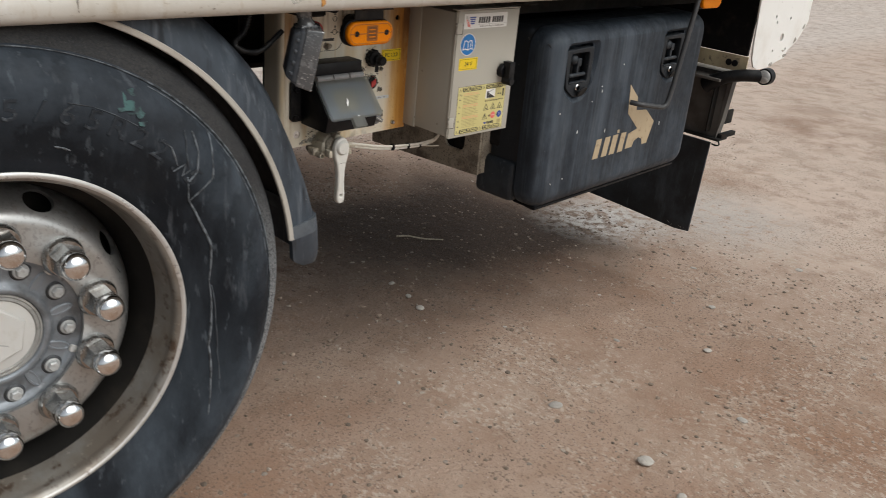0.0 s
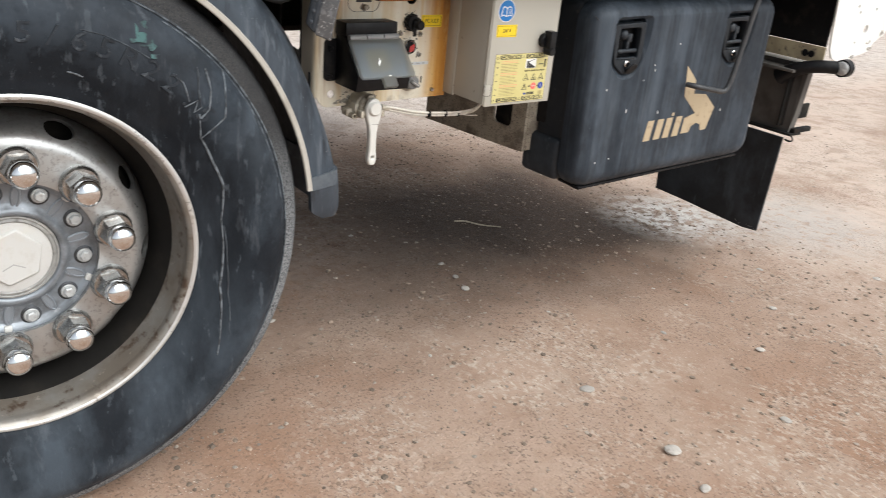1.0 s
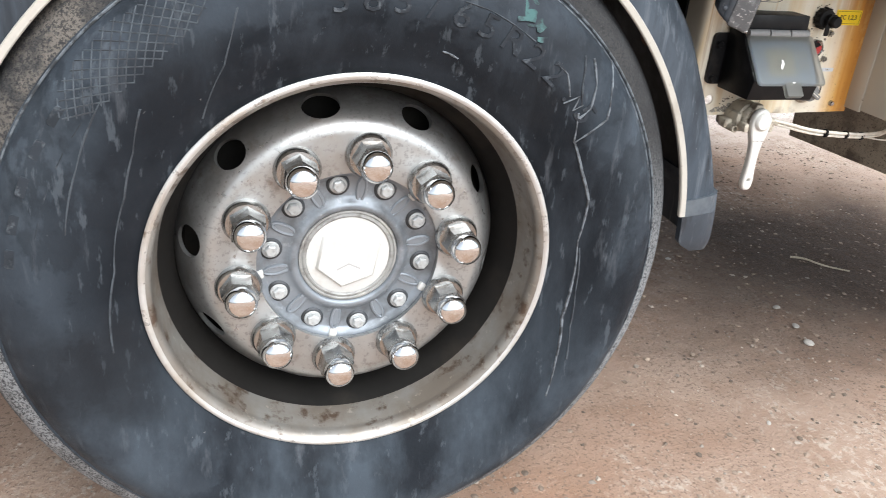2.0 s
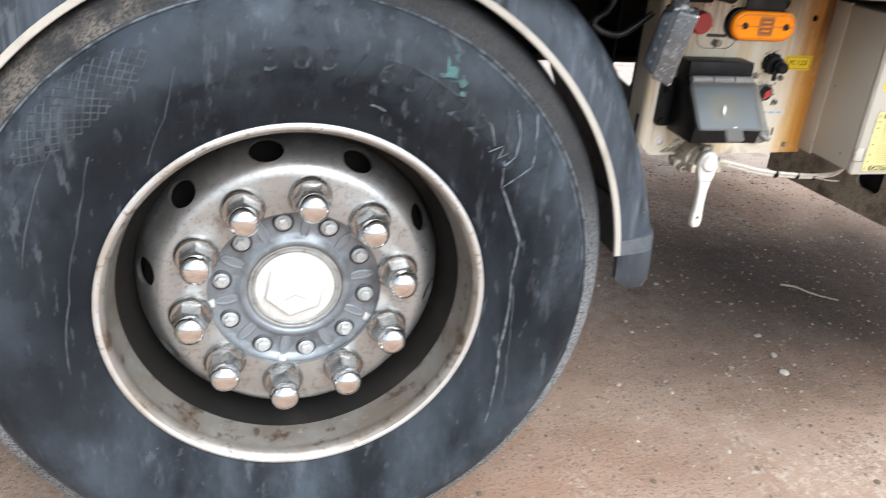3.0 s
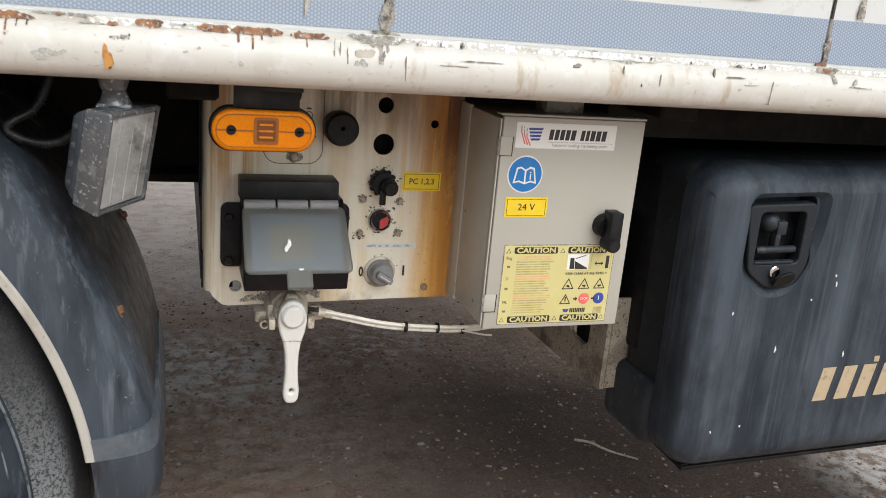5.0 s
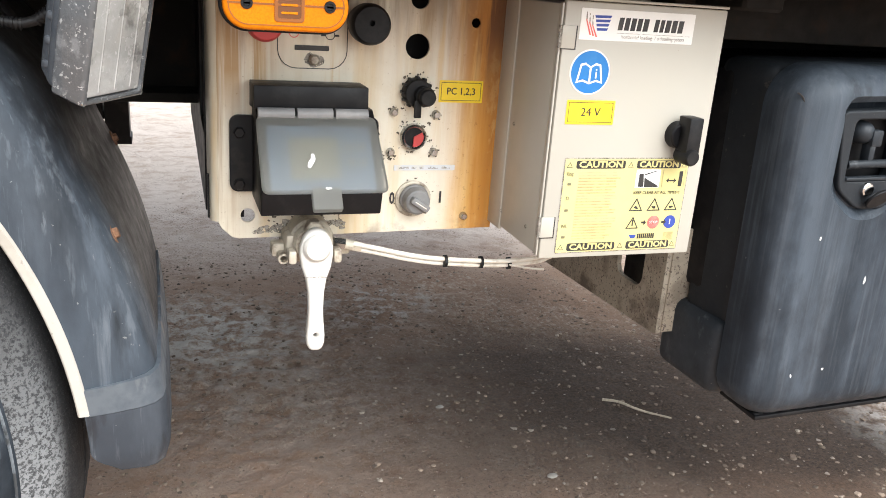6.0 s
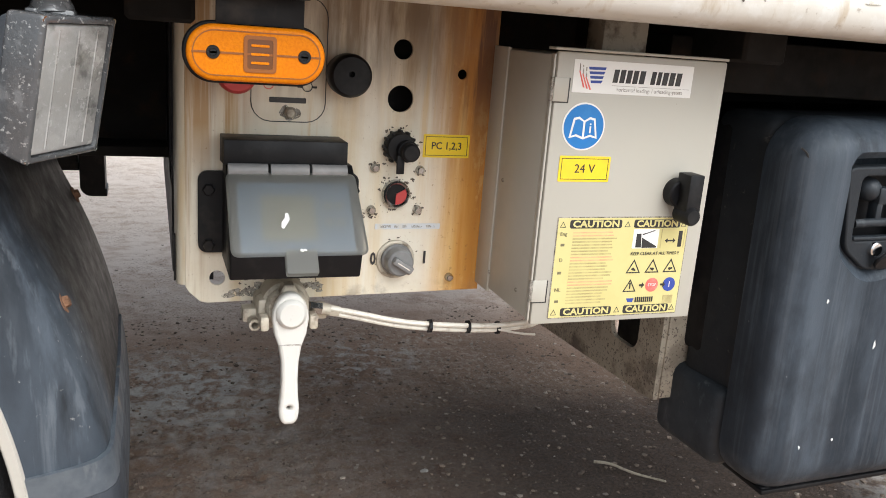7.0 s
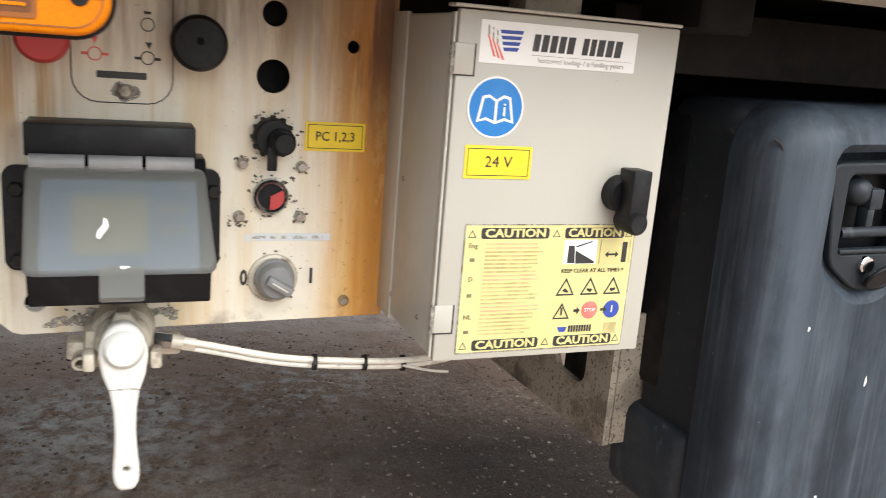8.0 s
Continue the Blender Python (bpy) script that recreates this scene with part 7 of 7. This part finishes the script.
# ---- rear end ----
def build_rear():
    plate = thing("rear_corner_panel", (2.6, 1.44, 0.80), "white steel rear corner plate with holes and chipped edges", "panel")
    outline = [(2.405, 1.12), (2.432, 1.03), (2.445, 0.95), (2.455, 0.875), (2.468, 0.825), (2.490, 0.797), (2.525, 0.786), (2.60, 0.786), (2.655, 0.800), (2.72, 0.812), (2.745, 0.842),
               (2.80, 0.868), (2.835, 0.905), (2.86, 0.935), (2.852, 1.0), (2.86, 1.12)]
    holes = [ring(2.664, 0.890, 0.014, 20), ring(2.597, 0.945, 0.006, 12), ring(2.58, 0.965, 0.006, 12), ring(2.612, 0.845, 0.005, 12), ring(2.70, 0.955, 0.006, 12), ring(2.715, 0.845, 0.006, 12)]
    part("corner_plate", flat([outline] + holes, 1.438, 0.006, 0.001), "plate_white", plate)
    part("return_edge", box(2.84, 2.85, 1.444, 1.75, 0.93, 1.12, 0.002), "plate_white", plate)
    for i, (x, z, w, h) in enumerate(((2.72, 0.822, 0.03, 0.012), (2.78, 0.872, 0.02, 0.02), (2.62, 0.797, 0.03, 0.01), (2.83, 0.918, 0.014, 0.02), (2.70, 0.84, 0.02, 0.008))):
        part("chip", flat([blotch(x, z, w, h, 200 + i)], 1.4374, 0.0012), "bare_grey", plate)
    beam = thing("rear_crossbeam", (2.48, 1.9, 0.78), "old yellowish steel crossbeam with round holes under the rear", "beam")
    part("beam_web", box(2.455, 2.461, 1.447, 3.8, 0.778, 0.832, 0.001), "old_yellow", beam)
    for y in (1.492, 1.515):
        part("beam_hole", lathe([(0, 0), (0.011, 0), (0.012, 0.002)], 0, 0, 16), "black_metal", beam, at=(2.4535, y, 0.803)).rotation_euler = (0, 0, radians(-90))
    part("beam_ledge", box(2.43, 2.461, 1.447, 3.8, 0.770, 0.7765, 0.001), "white_paint", beam)
    # black sheet added for the shaded opening above the beam
    part("rear_cover", box(2.47, 2.48, 1.46, 3.8, 0.832, 1.09), "black_metal", beam)
    br = thing("lamp_bracket", (2.45, 1.55, 0.62), "dirty dark steel bracket hanging under the rear crossbeam", "bracket")
    part("bracket_web", box(2.452, 2.459, 1.497, 1.66, 0.53, 0.768, 0.002), "dusty_steel", br)
    part("bracket_top", box(2.38, 2.46, 1.497, 1.66, 0.742, 0.752, 0.002), "dusty_steel", br)
    part("bracket_rib", box(2.42, 2.4525, 1.525, 1.531, 0.55, 0.742, 0.002), "dark_steel", br)
    part("bracket_foot", box(2.43, 2.50, 1.478, 1.66, 0.524, 0.532, 0.001), "dark_steel", br)
    part("bracket_flange", prism([(1.497, 0.742), (1.478, 0.742), (1.487, 0.60), (1.497, 0.532)], 2.445, 2.475), "dusty_steel", br)
    part("bracket_hook", box(2.455, 2.56, 1.478, 1.497, 0.531, 0.547, 0.002), "dark_steel", br)
    part("bracket_hook", box(2.472, 2.53, 1.489, 1.499, 0.58, 0.63, 0.002), "dark_steel", br)
    part("wire_tie", tube([(2.49, 1.525, 0.53), (2.50, 1.50, 0.50), (2.515, 1.515, 0.485), (2.49, 1.53, 0.495), (2.53, 1.53, 0.48)], 0.003, 6, 1), "black_metal", br)
    fl = thing("mud_flap", (2.49, 1.75, 0.13), "black rubber mud flap with a frayed lower edge", "mud flap")
    m = Matrix(((0, 0, 1, 2.49), (1, 0, 0, 0), (0, 1, 0, 0), (0, 0, 0, 1)))
    part("flap_sheet", flat([[(1.530, 0.50), (1.535, 0.30), (1.540, 0.138), (1.60, 0.131), (1.72, 0.136), (1.86, 0.142), (2.02, 0.146), (2.04, 0.50)]], 0, 0.008, 0.001, m), "rubber", fl)
    rnd = random.Random(3)
    for k in range(26):
        y = 1.548 + k * 0.004 + rnd.uniform(-0.001, 0.001)
        part("frayed_thread", tube([(2.488, y, 0.142), (2.484 + rnd.uniform(-0.006, 0.006), y + rnd.uniform(-0.006, 0.006), 0.133 - rnd.uniform(0, 0.012) + 0.02)], 0.0006, 4, 0), "trim_white", fl)
    mk = thing("outline_marker_lamp", (2.47, 1.40, 0.777), "round clear and amber marker lamp on a black rubber arm", "lamp")
    part("rubber_arm", tube([(2.412, 1.56, 0.715), (2.41, 1.525, 0.742), (2.418, 1.48, 0.763), (2.446, 1.43, 0.775), (2.485, 1.385, 0.775)], lambda f: 0.029 - 0.008 * min(1, f * 2.0), 16, 2), "black_plastic", mk, "bent black rubber arm")
    bm = bmesh.new()
    axis = Matrix.Translation((2.482, 1.383, 0.777)) @ Vector((0.95, 0.05, 0)).to_track_quat("Z", "Y").to_matrix().to_4x4()
    bmesh.ops.create_cone(bm, cap_ends=True, segments=28, radius1=0.028, radius2=0.029, depth=0.03, matrix=axis)
    part("lamp_body", bm, "black_plastic", mk)
    bm = bmesh.new()
    bmesh.ops.create_uvsphere(bm, u_segments=20, v_segments=10, radius=0.0235, matrix=axis @ Matrix.Translation((0, 0, -0.014)) @ Matrix.Diagonal((1, 1, 0.45, 1)))
    part("clear_lens", bm, "lamp_clear", mk, "clear lens")
    bm = bmesh.new()
    bmesh.ops.create_cone(bm, cap_ends=True, segments=24, radius1=0.026, radius2=0.021, depth=0.014, matrix=axis @ Matrix.Translation((0, 0, 0.021)))
    part("amber_lens", bm, "amber", mk, "amber lens")
    rod = thing("stay_rod", (1.88, 1.41, 0.74), "bent dark steel stay rod in front of the storage box", "rod")
    part("bent_rod", tube([(1.965, 1.45, 1.078), (1.955, 1.405, 1.073), (1.944, 1.40, 1.046), (1.915, 1.40, 0.90), (1.889, 1.40, 0.755), (1.872, 1.402, 0.735), (1.835, 1.404, 0.742), (1.752, 1.410, 0.756), (1.742, 1.44, 0.757)], 0.0075, 12, 2), "rod_steel", rod)
    lp = thing("side_marker_lamp", (2.05, 1.42, 1.035), "amber side marker lamp high beside the storage box", "lamp")
    part("amber_lens", flat([rr(1.985, 2.095, 1.018, 1.062, 0.02)], 1.405, 0.014, 0.004), "amber", lp, smooth=60)
    part("lamp_base", flat([rr(1.982, 2.098, 1.015, 1.065, 0.021)], 1.418, 0.012, 0.002), "black_plastic", lp)


build_rear()


# ---- loose things on the ground ----
def build_twig():
    t = thing("dry_twig", (1.8, 2.3, ground_height(1.8, 2.3)), "thin pale dry twig lying on the dirt", "twig")
    pts = [(1.717, 2.370), (1.752, 2.345), (1.782, 2.302), (1.816, 2.274), (1.844, 2.235)]
    part("stem", tube([(x, y, ground_height(x, y) + 0.006 + 0.004 * math.sin(i * 1.7)) for i, (x, y) in enumerate(pts)], lambda f: 0.0042 - 0.0016 * f, 6, 2), "twig", t)


build_twig()


def pebble(rnd, flatness=0.55, fine=1, least=0.55):
    bm = bmesh.new()
    bmesh.ops.create_icosphere(bm, subdivisions=fine, radius=1)
    for v in bm.verts:
        v.co *= rnd.uniform(least, 1.8 - least)
        v.co.z *= flatness
    me = bpy.data.meshes.new("stone")
    bm.to_mesh(me)
    bm.free()
    return me


def build_stones():
    rnd = random.Random(21)
    for x, y, s in ((1.272, 1.210, 0.019), (1.252, 0.912, 0.022), (1.01, 1.561, 0.008), (2.459, 1.471, 0.013), (1.266, 2.416, 0.016), (1.37, 1.86, 0.018), (1.42, 2.06, 0.014), (1.40, 1.95, 0.013),
                    (0.72, 1.95, 0.012), (1.9, 1.1, 0.015), (2.2, 1.25, 0.014), (1.62, 0.84, 0.016), (1.20, 0.78, 0.017), (1.95, 1.55, 0.010), (3.0, 1.9, 0.016), (2.8, 1.2, 0.015), (1.5, 1.6, 0.008), (1.72, 1.32, 0.011)):
        me = pebble(rnd, 0.30, 2, 0.82)
        me.transform(Matrix.Rotation(rnd.uniform(0, 6), 4, "Z") @ Matrix.Diagonal((s * rnd.uniform(0.9, 1.3), s * rnd.uniform(0.7, 1.0), s, 1)))
        me.materials.append(MAT["pale_stone"])
        ob = new("stone", me)
        ob.location = (x, y, ground_height(x, y) + s * 0.18)
        tagged(ob, "small pale stone half sunk in the dirt", "stone", "stones on the dirt")


build_stones()


def build_gravel(name, label, material, count, seed, small, big, power, crowd, area=(-0.6, 5.0, -0.1, 5.2), sunk=0.2, flatness=0.4):
    """Loose grit: too many to count."""
    rnd = random.Random(seed)
    shapes = []
    for _ in range(12):
        me = pebble(rnd, flatness)
        shapes.append(([tuple(v.co) for v in me.vertices], [tuple(p.vertices) for p in me.polygons]))
        bpy.data.meshes.remove(me)
    verts, faces = [], []
    for k in range(count):
        x, y = rnd.uniform(area[0], area[1]), rnd.uniform(area[2], area[3])
        if noise.noise((x * crowd, y * crowd, seed)) < rnd.uniform(-0.6, 0.4):
            continue
        s = small + (big - small) * rnd.random() ** power
        vs, fs = shapes[k % 12]
        t = rnd.uniform(0, 6.3)
        c, n_ = math.cos(t) * s, math.sin(t) * s * rnd.uniform(0.6, 1.0)
        z = ground_height(x, y) + unevenness(x, y) * max(0.0, 1 - max(abs(x - 1.8), abs(y - 2.4)) / 9)
        b0 = len(verts)
        verts += [(x + vx * c - vy * n_, y + vx * n_ + vy * c, z + s * sunk + vz * s) for vx, vy, vz in vs]
        faces += [tuple(b0 + i for i in f) for f in fs]
    me = from_faces(verts, faces, name)
    me.materials.append(MAT[material])
    tagged(new(name, me), label, name.split("_")[-1], kind="stuff")


build_gravel("gravel", "loose pale grit and small pebbles strewn over the dirt", "stone", 15000, 8, 0.0010, 0.0100, 4.2, 1.1, sunk=0.05)
build_gravel("soil_crumbs", "dark brown crumbs of soil lying on the dirt", "clod", 1000, 17, 0.0010, 0.0080, 6, 1.7, sunk=0.05)
build_gravel("soil_lumps", "rough brown lumps of soil under the trailer", "lump", 9000, 29, 0.0012, 0.0085, 4.0, 2.0, (0.2, 2.7, 1.75, 3.7), 0.05, 0.42)
build_gravel("rubble", "small brown and grey stones lying under the trailer", "brown_stone", 11000, 41, 0.0016, 0.0100, 4.0, 1.4, (0.2, 2.9, 0.7, 3.6), 0.08)
